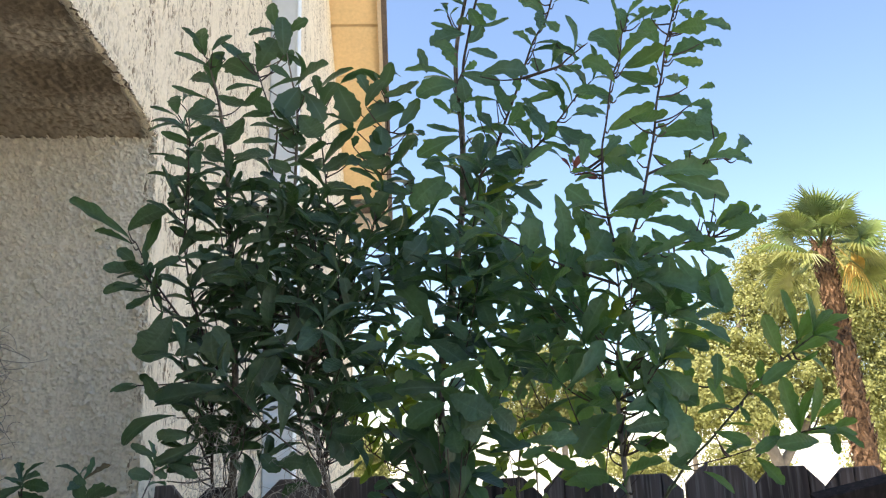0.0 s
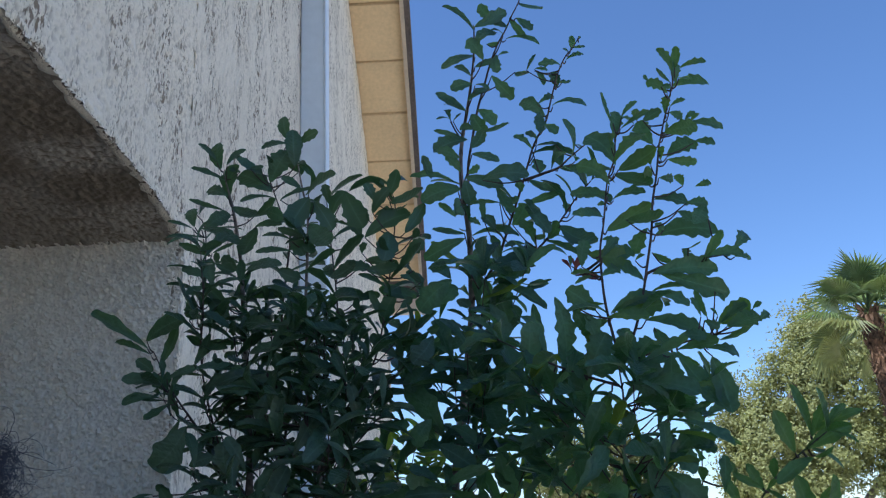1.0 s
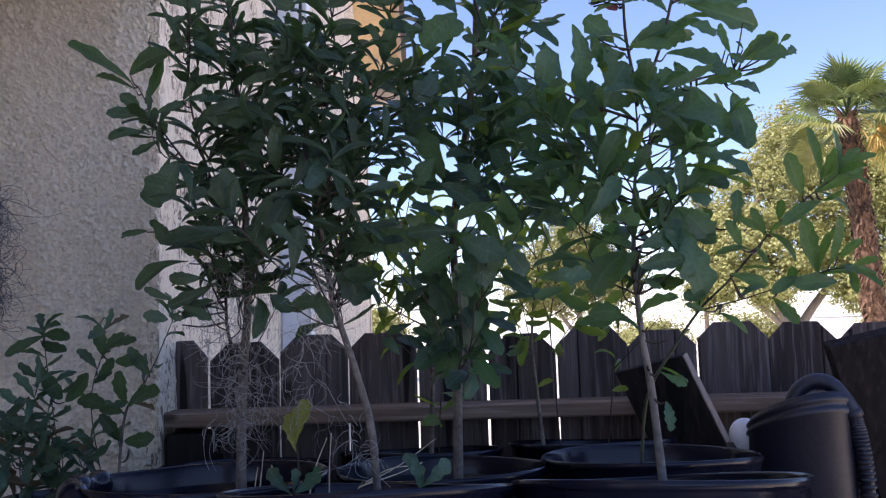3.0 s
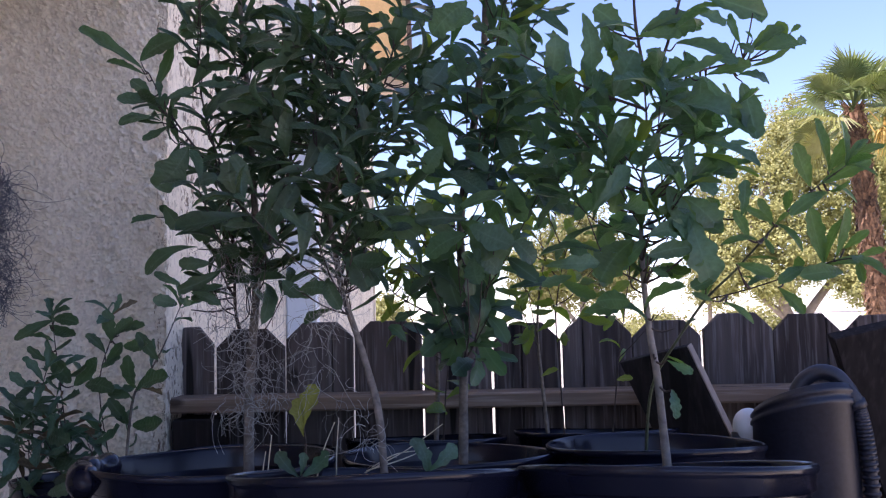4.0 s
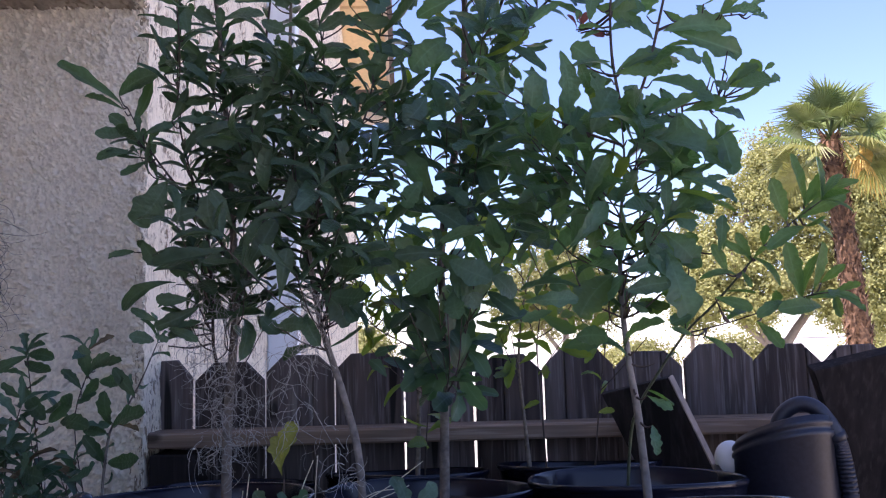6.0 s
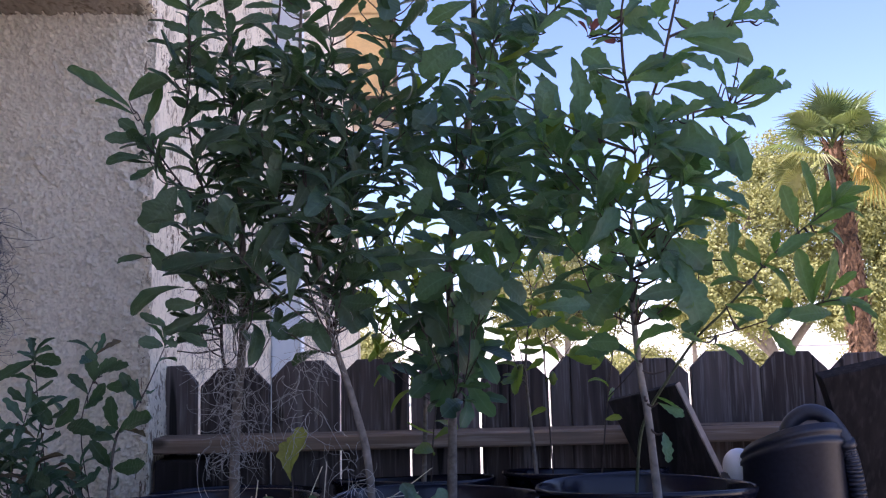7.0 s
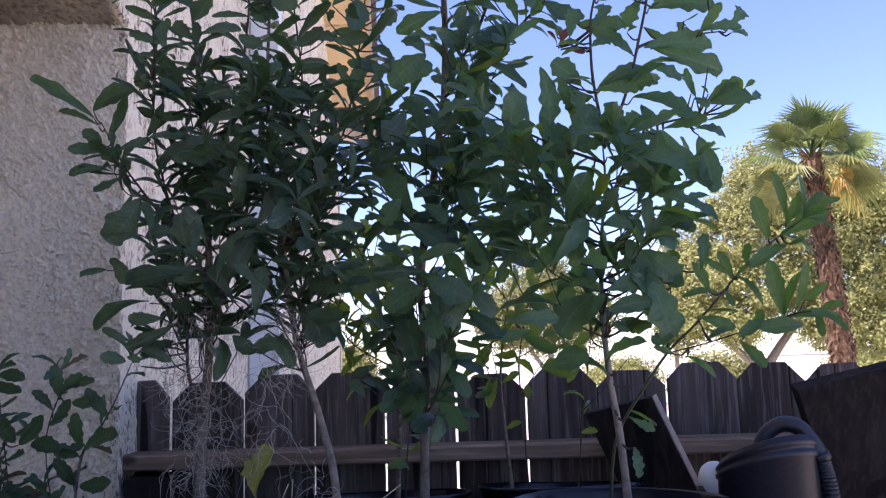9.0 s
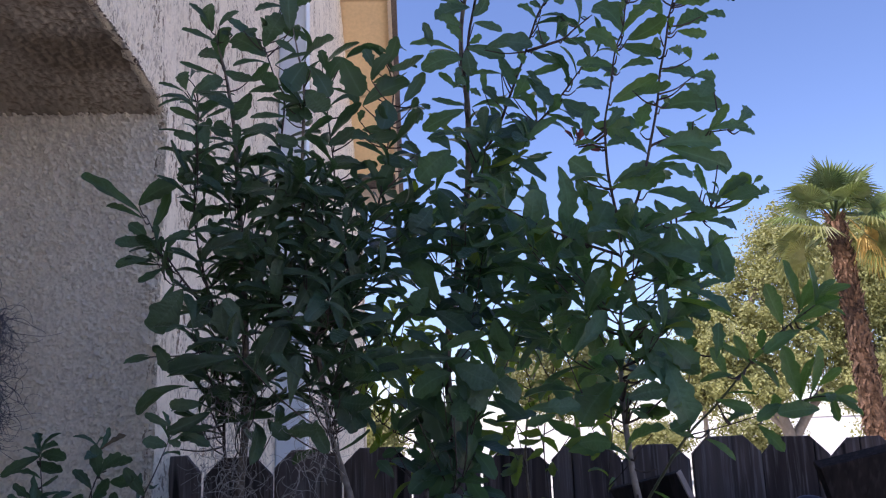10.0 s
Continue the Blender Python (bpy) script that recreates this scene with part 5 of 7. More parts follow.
T4_LEAVES_A = [
    (0.317, 1.055, 2.093, 0.344, 1.037, 2.094, 0.35), (0.306, 1.032, 2.084, 0.310, 1.028, 2.110, 0.32), (0.306, 1.064, 2.074, 0.352, 1.068, 2.082, 0.32), (0.299, 1.022, 2.073, 0.284, 1.011, 2.099, 0.28), (0.273, 1.036, 2.070, 0.268, 1.035, 2.079, 0.33), (0.305, 1.039, 2.067, 0.307, 1.033, 2.092, 0.48), (0.307, 1.026, 2.065, 0.314, 1.009, 2.054, 0.33), (0.295, 1.022, 2.059, 0.278, 1.008, 2.070, 0.15), (0.284, 1.024, 2.055, 0.293, 1.019, 2.050, 0.49), (0.292, 1.034, 2.049, 0.269, 1.024, 2.062, 0.37), (0.239, 1.062, 2.037, 0.257, 1.054, 2.053, 0.25), (0.292, 1.029, 2.029, 0.307, 1.019, 2.032, 0.33), (0.290, 1.046, 2.027, 0.291, 1.038, 2.048, 0.36), (0.256, 1.056, 2.027, 0.256, 1.055, 2.043, 0.43),
]
T4_LEAVES_B = [
    (0.289, 1.026, 2.020, 0.301, 1.022, 2.009, 0.75), (0.250, 1.050, 2.019, 0.238, 1.055, 2.034, 0.33), (0.318, 1.042, 2.014, 0.327, 1.043, 2.025, 0.53), (0.222, 1.032, 2.014, 0.211, 1.026, 2.051, 0.13), (0.310, 1.039, 2.014, 0.320, 1.031, 2.021, 0.41), (0.256, 1.023, 2.010, 0.276, 1.016, 2.018, 0.42), (0.231, 1.039, 2.009, 0.268, 1.044, 2.034, 0.09), (0.286, 1.052, 2.007, 0.289, 1.044, 2.015, 0.30), (0.309, 1.037, 2.007, 0.350, 1.035, 2.001, 0.24), (0.226, 1.060, 2.006, 0.234, 1.063, 2.044, 0.35), (0.279, 1.024, 1.992, 0.312, 1.010, 1.990, 0.39), (0.320, 1.055, 1.991, 0.342, 1.047, 1.986, 0.42), (0.268, 1.044, 1.988, 0.255, 1.044, 2.018, 0.57), (0.215, 1.026, 1.979, 0.217, 1.029, 1.999, 0.28),
]
T4_LEAVES_C = [
    (0.286, 1.056, 1.975, 0.322, 1.054, 1.990, 0.46), (0.221, 1.053, 1.967, 0.194, 1.050, 2.008, 0.51), (0.275, 1.041, 1.965, 0.276, 1.029, 1.976, 0.69), (0.282, 1.039, 1.964, 0.314, 1.039, 1.959, 0.27), (0.221, 1.060, 1.960, 0.195, 1.046, 1.958, 0.36), (0.220, 1.055, 1.958, 0.257, 1.038, 1.934, 0.34), (0.216, 1.025, 1.955, 0.250, 1.022, 1.993, 0.33), (0.257, 1.021, 1.950, 0.262, 1.025, 1.974, 0.42), (0.219, 1.020, 1.947, 0.259, 1.006, 1.963, 0.39), (0.258, 1.056, 1.942, 0.256, 1.039, 1.955, 0.52), (0.316, 1.063, 1.936, 0.333, 1.060, 1.940, 0.43), (0.265, 1.025, 1.935, 0.282, 1.029, 1.935, 0.51), (0.298, 1.050, 1.933, 0.293, 1.054, 1.949, 0.59), (0.206, 1.024, 1.929, 0.173, 1.009, 1.951, 0.38),
]
T4_LEAVES_D = [
    (0.208, 1.055, 1.928, 0.167, 1.050, 1.933, 0.29), (0.214, 1.052, 1.921, 0.247, 1.037, 1.925, 0.33), (0.262, 1.054, 1.918, 0.298, 1.046, 1.911, 0.45), (0.206, 1.054, 1.916, 0.197, 1.060, 1.922, 0.68), (0.295, 1.037, 1.905, 0.316, 1.029, 1.900, 0.46), (0.316, 1.036, 1.903, 0.299, 1.029, 1.879, 0.45), (0.281, 1.024, 1.891, 0.292, 1.019, 1.878, 0.44), (0.194, 1.023, 1.889, 0.162, 1.013, 1.893, 0.31), (0.222, 1.031, 1.888, 0.260, 1.018, 1.887, 0.52), (0.250, 1.051, 1.882, 0.232, 1.053, 1.856, 0.59), (0.201, 1.045, 1.881, 0.253, 1.049, 1.911, 0.23), (0.269, 1.054, 1.880, 0.258, 1.040, 1.883, 0.32), (0.260, 1.064, 1.877, 0.327, 1.057, 1.878, 0.34), (0.191, 1.031, 1.865, 0.205, 1.029, 1.863, 0.53),
]
T4_LEAVES_E = [
    (0.253, 1.061, 1.855, 0.271, 1.057, 1.841, 0.32), (0.175, 1.042, 1.853, 0.216, 1.040, 1.847, 0.45), (0.192, 1.050, 1.849, 0.227, 1.046, 1.853, 0.56), (0.344, 1.051, 1.849, 0.363, 1.058, 1.871, 0.40), (0.287, 1.028, 1.847, 0.298, 1.017, 1.849, 0.30), (0.156, 1.057, 1.844, 0.156, 1.053, 1.855, 0.28), (0.188, 1.024, 1.841, 0.208, 1.026, 1.864, 0.26), (0.166, 1.042, 1.838, 0.174, 1.042, 1.868, 0.41), (0.227, 1.034, 1.838, 0.238, 1.037, 1.846, 0.28), (0.308, 1.034, 1.837, 0.343, 1.022, 1.836, 0.27), (0.284, 1.040, 1.837, 0.288, 1.041, 1.851, 0.69), (0.304, 1.029, 1.835, 0.326, 1.026, 1.863, 0.24), (0.338, 1.033, 1.834, 0.356, 1.034, 1.832, 0.35), (0.184, 1.042, 1.825, 0.156, 1.039, 1.830, 0.17),
]
T4_LEAVES_F = [
    (0.255, 1.046, 1.824, 0.322, 1.035, 1.796, 0.23), (0.181, 1.041, 1.824, 0.159, 1.045, 1.820, 0.26), (0.245, 1.039, 1.822, 0.316, 1.043, 1.826, 0.25), (0.238, 1.060, 1.822, 0.202, 1.046, 1.845, 0.39), (0.185, 1.026, 1.819, 0.206, 1.034, 1.831, 0.46), (0.241, 1.042, 1.800, 0.278, 1.034, 1.805, 0.18), (0.240, 1.030, 1.796, 0.272, 1.012, 1.779, 0.26), (0.309, 1.028, 1.794, 0.314, 1.019, 1.781, 0.25), (0.190, 1.053, 1.794, 0.158, 1.060, 1.792, 0.20), (0.179, 1.059, 1.789, 0.150, 1.051, 1.813, 0.46), (0.197, 1.031, 1.780, 0.247, 1.031, 1.786, 0.39), (0.194, 1.041, 1.778, 0.240, 1.029, 1.795, 0.32), (0.191, 1.058, 1.776, 0.161, 1.047, 1.761, 0.31), (0.304, 1.059, 1.773, 0.297, 1.064, 1.805, 0.19),
]
T4_LEAVES_G = [
    (0.349, 1.033, 1.773, 0.355, 1.024, 1.777, 0.65), (0.233, 1.050, 1.771, 0.296, 1.057, 1.754, 0.30), (0.187, 1.029, 1.771, 0.228, 1.017, 1.770, 0.27), (0.289, 1.028, 1.766, 0.283, 1.029, 1.788, 0.22), (0.308, 1.031, 1.766, 0.304, 1.036, 1.777, 0.24), (0.136, 1.063, 1.765, 0.147, 1.055, 1.709, 0.38), (0.314, 1.053, 1.764, 0.345, 1.037, 1.781, 0.59), (0.294, 1.034, 1.763, 0.306, 1.027, 1.753, 0.75), (0.355, 1.046, 1.762, 0.368, 1.046, 1.771, 0.54), (0.240, 1.044, 1.761, 0.247, 1.029, 1.736, 0.39), (0.314, 1.024, 1.752, 0.350, 1.028, 1.764, 0.57), (0.265, 1.042, 1.748, 0.291, 1.033, 1.745, 0.48), (0.211, 1.032, 1.734, 0.245, 1.032, 1.735, 0.33), (0.298, 1.052, 1.734, 0.329, 1.052, 1.728, 0.65),
]
T4_LEAVES_H = [
    (0.298, 1.040, 1.724, 0.307, 1.034, 1.665, 0.31), (0.250, 1.020, 1.723, 0.243, 1.011, 1.673, 0.51), (0.215, 1.029, 1.722, 0.239, 1.027, 1.700, 0.52), (0.200, 1.044, 1.719, 0.168, 1.030, 1.712, 0.32), (0.181, 1.025, 1.690, 0.168, 1.030, 1.654, 0.41), (0.230, 1.049, 1.689, 0.212, 1.052, 1.679, 0.75), (0.228, 1.061, 1.689, 0.258, 1.045, 1.665, 0.39), (0.246, 1.062, 1.680, 0.277, 1.054, 1.661, 0.41), (0.248, 1.032, 1.648, 0.235, 1.034, 1.637, 0.28), (0.260, 1.055, 1.642, 0.288, 1.056, 1.628, 0.43), (0.245, 1.033, 1.633, 0.259, 1.033, 1.606, 0.58), (0.296, 1.063, 1.619, 0.300, 1.063, 1.601, 0.42),
]
T4_LEAVES = T4_LEAVES_A + T4_LEAVES_B + T4_LEAVES_C + T4_LEAVES_D + T4_LEAVES_E + T4_LEAVES_F + T4_LEAVES_G + T4_LEAVES_H
T1_LEAVES_A = [
    (-0.223, 1.214, 2.120, -0.231, 1.211, 2.156, 0.37), (-0.208, 1.225, 2.118, -0.181, 1.208, 2.127, 0.37), (-0.222, 1.208, 2.109, -0.256, 1.195, 2.102, 0.29), (-0.331, 1.215, 2.092, -0.353, 1.202, 2.118, 0.18), (-0.285, 1.219, 2.088, -0.304, 1.213, 2.101, 0.25), (-0.211, 1.233, 2.087, -0.192, 1.225, 2.067, 0.23), (-0.325, 1.219, 2.083, -0.332, 1.217, 2.123, 0.46), (-0.310, 1.198, 2.078, -0.287, 1.203, 2.104, 0.26), (-0.298, 1.223, 2.078, -0.311, 1.215, 2.080, 0.57), (-0.211, 1.226, 2.072, -0.224, 1.231, 2.105, 0.43), (-0.210, 1.199, 2.069, -0.210, 1.188, 2.119, 0.36), (-0.274, 1.193, 2.068, -0.256, 1.194, 2.070, 0.33), (-0.319, 1.219, 2.064, -0.362, 1.205, 2.081, 0.15), (-0.259, 1.204, 2.063, -0.290, 1.191, 2.083, 0.36),
]
T1_LEAVES_B = [
    (-0.250, 1.217, 2.054, -0.225, 1.202, 2.093, 0.53), (-0.249, 1.224, 2.041, -0.294, 1.220, 2.073, 0.46), (-0.315, 1.232, 2.037, -0.304, 1.218, 2.085, 0.48), (-0.309, 1.205, 2.032, -0.338, 1.206, 2.045, 0.59), (-0.320, 1.217, 2.017, -0.366, 1.213, 2.033, 0.12), (-0.302, 1.202, 2.014, -0.262, 1.194, 1.994, 0.30), (-0.274, 1.229, 2.010, -0.243, 1.212, 2.023, 0.53), (-0.254, 1.213, 2.008, -0.229, 1.201, 1.991, 0.48), (-0.273, 1.225, 1.989, -0.235, 1.216, 1.988, 0.25), (-0.356, 1.206, 1.988, -0.364, 1.210, 2.017, 0.60), (-0.344, 1.214, 1.988, -0.312, 1.216, 2.008, 0.42), (-0.266, 1.205, 1.981, -0.282, 1.197, 1.940, 0.52), (-0.355, 1.195, 1.981, -0.385, 1.184, 1.991, 0.11), (-0.343, 1.198, 1.980, -0.288, 1.185, 1.953, 0.26),
]
T1_LEAVES_C = [
    (-0.338, 1.194, 1.964, -0.381, 1.179, 1.957, 0.15), (-0.338, 1.225, 1.950, -0.382, 1.226, 1.970, 0.18), (-0.330, 1.209, 1.947, -0.302, 1.210, 1.960, 0.13), (-0.329, 1.227, 1.938, -0.331, 1.228, 1.954, 0.75), (-0.295, 1.223, 1.922, -0.315, 1.214, 1.942, 0.41), (-0.328, 1.221, 1.914, -0.369, 1.207, 1.926, 0.20), (-0.334, 1.192, 1.893, -0.355, 1.187, 1.884, 0.49), (-0.358, 1.219, 1.889, -0.354, 1.213, 1.856, 0.57), (-0.289, 1.232, 1.885, -0.220, 1.232, 1.888, 0.23), (-0.335, 1.230, 1.885, -0.312, 1.216, 1.853, 0.55), (-0.348, 1.215, 1.884, -0.333, 1.222, 1.879, 0.75), (-0.305, 1.226, 1.878, -0.282, 1.233, 1.924, 0.23), (-0.308, 1.229, 1.868, -0.347, 1.226, 1.907, 0.23), (-0.360, 1.214, 1.852, -0.301, 1.208, 1.848, 0.06),
]
T1_LEAVES_D = [
    (-0.303, 1.199, 1.845, -0.338, 1.194, 1.838, 0.16), (-0.367, 1.226, 1.833, -0.345, 1.224, 1.819, 0.35), (-0.421, 1.221, 1.828, -0.370, 1.211, 1.854, 0.38), (-0.417, 1.215, 1.816, -0.494, 1.212, 1.871, 0.14), (-0.282, 1.214, 1.813, -0.341, 1.220, 1.818, 0.14), (-0.333, 1.192, 1.813, -0.297, 1.184, 1.802, 0.29), (-0.413, 1.219, 1.807, -0.466, 1.226, 1.832, 0.08), (-0.404, 1.229, 1.797, -0.380, 1.223, 1.845, 0.27), (-0.345, 1.201, 1.786, -0.320, 1.185, 1.821, 0.20), (-0.408, 1.217, 1.784, -0.431, 1.218, 1.801, 0.45), (-0.383, 1.205, 1.770, -0.346, 1.209, 1.785, 0.20), (-0.393, 1.190, 1.768, -0.436, 1.192, 1.771, 0.37), (-0.385, 1.220, 1.757, -0.407, 1.215, 1.779, 0.37),
]
T1_LEAVES = T1_LEAVES_A + T1_LEAVES_B + T1_LEAVES_C + T1_LEAVES_D
T2_LEAVES_A = [
    (-0.201, 1.199, 2.033, -0.225, 1.192, 2.050, 0.32), (-0.229, 1.194, 2.015, -0.183, 1.189, 2.027, 0.10), (-0.076, 1.168, 2.012, -0.081, 1.162, 2.020, 0.40), (-0.132, 1.174, 2.011, -0.109, 1.168, 1.959, 0.40), (-0.182, 1.165, 2.008, -0.144, 1.148, 2.028, 0.42), (-0.181, 1.164, 2.004, -0.203, 1.151, 1.958, 0.45), (-0.074, 1.178, 2.002, -0.058, 1.165, 2.033, 0.38), (-0.156, 1.191, 1.999, -0.164, 1.187, 2.030, 0.29), (-0.174, 1.167, 1.996, -0.150, 1.162, 1.956, 0.36), (-0.090, 1.169, 1.991, -0.100, 1.156, 2.013, 0.40), (-0.069, 1.163, 1.987, -0.024, 1.145, 1.994, 0.32), (-0.152, 1.179, 1.978, -0.134, 1.178, 2.013, 0.45), (-0.062, 1.170, 1.978, -0.046, 1.154, 1.977, 0.43), (-0.153, 1.194, 1.976, -0.131, 1.187, 1.967, 0.16),
]
T2_LEAVES_B = [
    (-0.092, 1.180, 1.976, -0.065, 1.173, 1.974, 0.60), (-0.102, 1.192, 1.973, -0.107, 1.175, 1.983, 0.69), (-0.092, 1.161, 1.971, -0.069, 1.146, 1.999, 0.33), (-0.180, 1.160, 1.962, -0.150, 1.148, 1.928, 0.58), (-0.211, 1.195, 1.955, -0.193, 1.181, 1.928, 0.70), (-0.190, 1.192, 1.953, -0.206, 1.184, 1.969, 0.24), (-0.114, 1.197, 1.950, -0.126, 1.195, 1.973, 0.53), (-0.185, 1.181, 1.948, -0.179, 1.168, 1.923, 0.75), (-0.190, 1.168, 1.947, -0.224, 1.174, 1.963, 0.21), (-0.028, 1.188, 1.946, -0.018, 1.179, 1.936, 0.67), (-0.209, 1.177, 1.946, -0.245, 1.172, 1.955, 0.22), (-0.073, 1.166, 1.944, -0.077, 1.149, 1.902, 0.59), (-0.106, 1.178, 1.943, -0.047, 1.170, 1.971, 0.30), (-0.049, 1.161, 1.940, -0.024, 1.168, 1.980, 0.27),
]
T2_LEAVES_C = [
    (-0.041, 1.181, 1.939, -0.032, 1.168, 1.947, 0.75), (-0.212, 1.187, 1.934, -0.254, 1.175, 1.933, 0.19), (-0.054, 1.195, 1.920, -0.054, 1.190, 1.902, 0.75), (-0.053, 1.193, 1.919, -0.028, 1.182, 1.933, 0.44), (-0.110, 1.171, 1.919, -0.103, 1.160, 1.928, 0.75), (-0.110, 1.202, 1.918, -0.066, 1.192, 1.902, 0.30), (-0.144, 1.175, 1.894, -0.102, 1.175, 1.899, 0.39), (-0.104, 1.165, 1.893, -0.062, 1.157, 1.891, 0.33), (-0.043, 1.187, 1.893, -0.055, 1.169, 1.905, 0.75), (-0.033, 1.191, 1.878, -0.051, 1.198, 1.896, 0.37), (-0.121, 1.203, 1.864, -0.091, 1.187, 1.862, 0.30), (-0.157, 1.202, 1.859, -0.108, 1.188, 1.861, 0.29), (-0.033, 1.176, 1.855, -0.077, 1.160, 1.859, 0.29), (-0.114, 1.173, 1.838, -0.120, 1.177, 1.856, 0.41),
]
T2_LEAVES_D = [
    (-0.059, 1.162, 1.836, -0.044, 1.161, 1.848, 0.51), (-0.082, 1.161, 1.825, -0.096, 1.146, 1.853, 0.24), (-0.090, 1.202, 1.817, -0.094, 1.185, 1.823, 0.46), (-0.081, 1.168, 1.812, -0.068, 1.151, 1.846, 0.52), (-0.107, 1.196, 1.804, -0.132, 1.202, 1.836, 0.33), (-0.075, 1.201, 1.803, -0.035, 1.188, 1.819, 0.50), (-0.074, 1.204, 1.779, -0.048, 1.198, 1.798, 0.42), (-0.067, 1.174, 1.775, -0.098, 1.171, 1.803, 0.32),
]
T2_LEAVES = T2_LEAVES_A + T2_LEAVES_B + T2_LEAVES_C + T2_LEAVES_D
T3_MID_A = [
    (0.023, 1.141, 1.889, 0.053, 1.135, 1.868, 0.49), (0.063, 1.173, 1.885, 0.127, 1.172, 1.903, 0.27), (0.058, 1.172, 1.872, 0.107, 1.156, 1.879, 0.29), (0.009, 1.166, 1.871, -0.016, 1.172, 1.894, 0.56), (0.010, 1.162, 1.870, -0.031, 1.163, 1.833, 0.41), (-0.037, 1.171, 1.867, -0.055, 1.161, 1.880, 0.27), (0.069, 1.156, 1.858, 0.126, 1.145, 1.823, 0.20), (0.069, 1.159, 1.851, 0.080, 1.156, 1.809, 0.37), (-0.037, 1.164, 1.849, -0.084, 1.171, 1.865, 0.26), (0.016, 1.167, 1.843, 0.031, 1.153, 1.830, 0.75), (-0.009, 1.168, 1.839, 0.013, 1.174, 1.864, 0.57), (0.113, 1.159, 1.829, 0.115, 1.158, 1.770, 0.24), (0.058, 1.140, 1.827, 0.072, 1.128, 1.780, 0.34), (0.033, 1.150, 1.823, 0.051, 1.156, 1.827, 0.75),
]
T3_MID_B = [
    (-0.025, 1.153, 1.802, -0.009, 1.139, 1.801, 0.45), (0.096, 1.147, 1.798, 0.113, 1.154, 1.791, 0.75), (0.035, 1.168, 1.796, 0.088, 1.154, 1.775, 0.33), (-0.017, 1.147, 1.792, -0.041, 1.135, 1.759, 0.59), (0.025, 1.162, 1.784, 0.043, 1.147, 1.764, 0.70), (0.056, 1.140, 1.784, 0.083, 1.145, 1.730, 0.25), (-0.007, 1.174, 1.766, 0.048, 1.179, 1.732, 0.24), (0.090, 1.150, 1.764, 0.133, 1.157, 1.739, 0.40), (0.045, 1.174, 1.719, 0.062, 1.157, 1.669, 0.31), (0.083, 1.166, 1.685, 0.152, 1.170, 1.679, 0.19), (-0.085, 1.145, 1.682, -0.052, 1.129, 1.680, 0.32), (-0.001, 1.140, 1.676, 0.028, 1.140, 1.658, 0.45), (-0.047, 1.151, 1.667, -0.066, 1.148, 1.665, 0.32), (0.062, 1.165, 1.666, 0.116, 1.148, 1.646, 0.26),
]
T3_MID_C = [
    (-0.016, 1.152, 1.656, 0.024, 1.142, 1.629, 0.42), (0.073, 1.151, 1.653, 0.121, 1.146, 1.607, 0.26), (0.057, 1.169, 1.647, 0.071, 1.163, 1.600, 0.37), (0.038, 1.173, 1.621, 0.031, 1.179, 1.604, 0.67), (-0.095, 1.158, 1.609, -0.060, 1.161, 1.583, 0.44), (0.040, 1.147, 1.608, 0.051, 1.149, 1.581, 0.18), (0.004, 1.141, 1.598, -0.055, 1.143, 1.598, 0.21), (0.006, 1.140, 1.589, 0.050, 1.124, 1.567, 0.68), (0.064, 1.152, 1.586, 0.058, 1.143, 1.573, 0.67), (0.001, 1.153, 1.581, -0.043, 1.150, 1.558, 0.40), (0.051, 1.146, 1.578, 0.081, 1.153, 1.549, 0.46),
]
T3_LEAVES += T3_MID_A + T3_MID_B + T3_MID_C
T4_MID_A = [
    (0.130, 1.022, 1.798, 0.138, 1.028, 1.741, 0.27), (0.150, 1.031, 1.790, 0.162, 1.037, 1.765, 0.60), (0.212, 1.038, 1.729, 0.238, 1.042, 1.702, 0.40), (0.206, 1.014, 1.722, 0.227, 1.015, 1.742, 0.50), (0.127, 1.029, 1.715, 0.148, 1.019, 1.697, 0.51), (0.114, 1.021, 1.706, 0.147, 1.008, 1.692, 0.45), (0.157, 1.013, 1.705, 0.179, 1.004, 1.746, 0.48), (0.193, 1.011, 1.696, 0.233, 1.018, 1.684, 0.35), (0.265, 1.016, 1.687, 0.281, 0.999, 1.687, 0.26), (0.211, 1.013, 1.678, 0.241, 0.999, 1.661, 0.33), (0.262, 1.034, 1.663, 0.290, 1.042, 1.675, 0.21), (0.251, 1.027, 1.663, 0.274, 1.028, 1.653, 0.74), (0.222, 1.024, 1.659, 0.239, 1.010, 1.660, 0.20), (0.221, 1.023, 1.649, 0.240, 1.031, 1.653, 0.25),
]
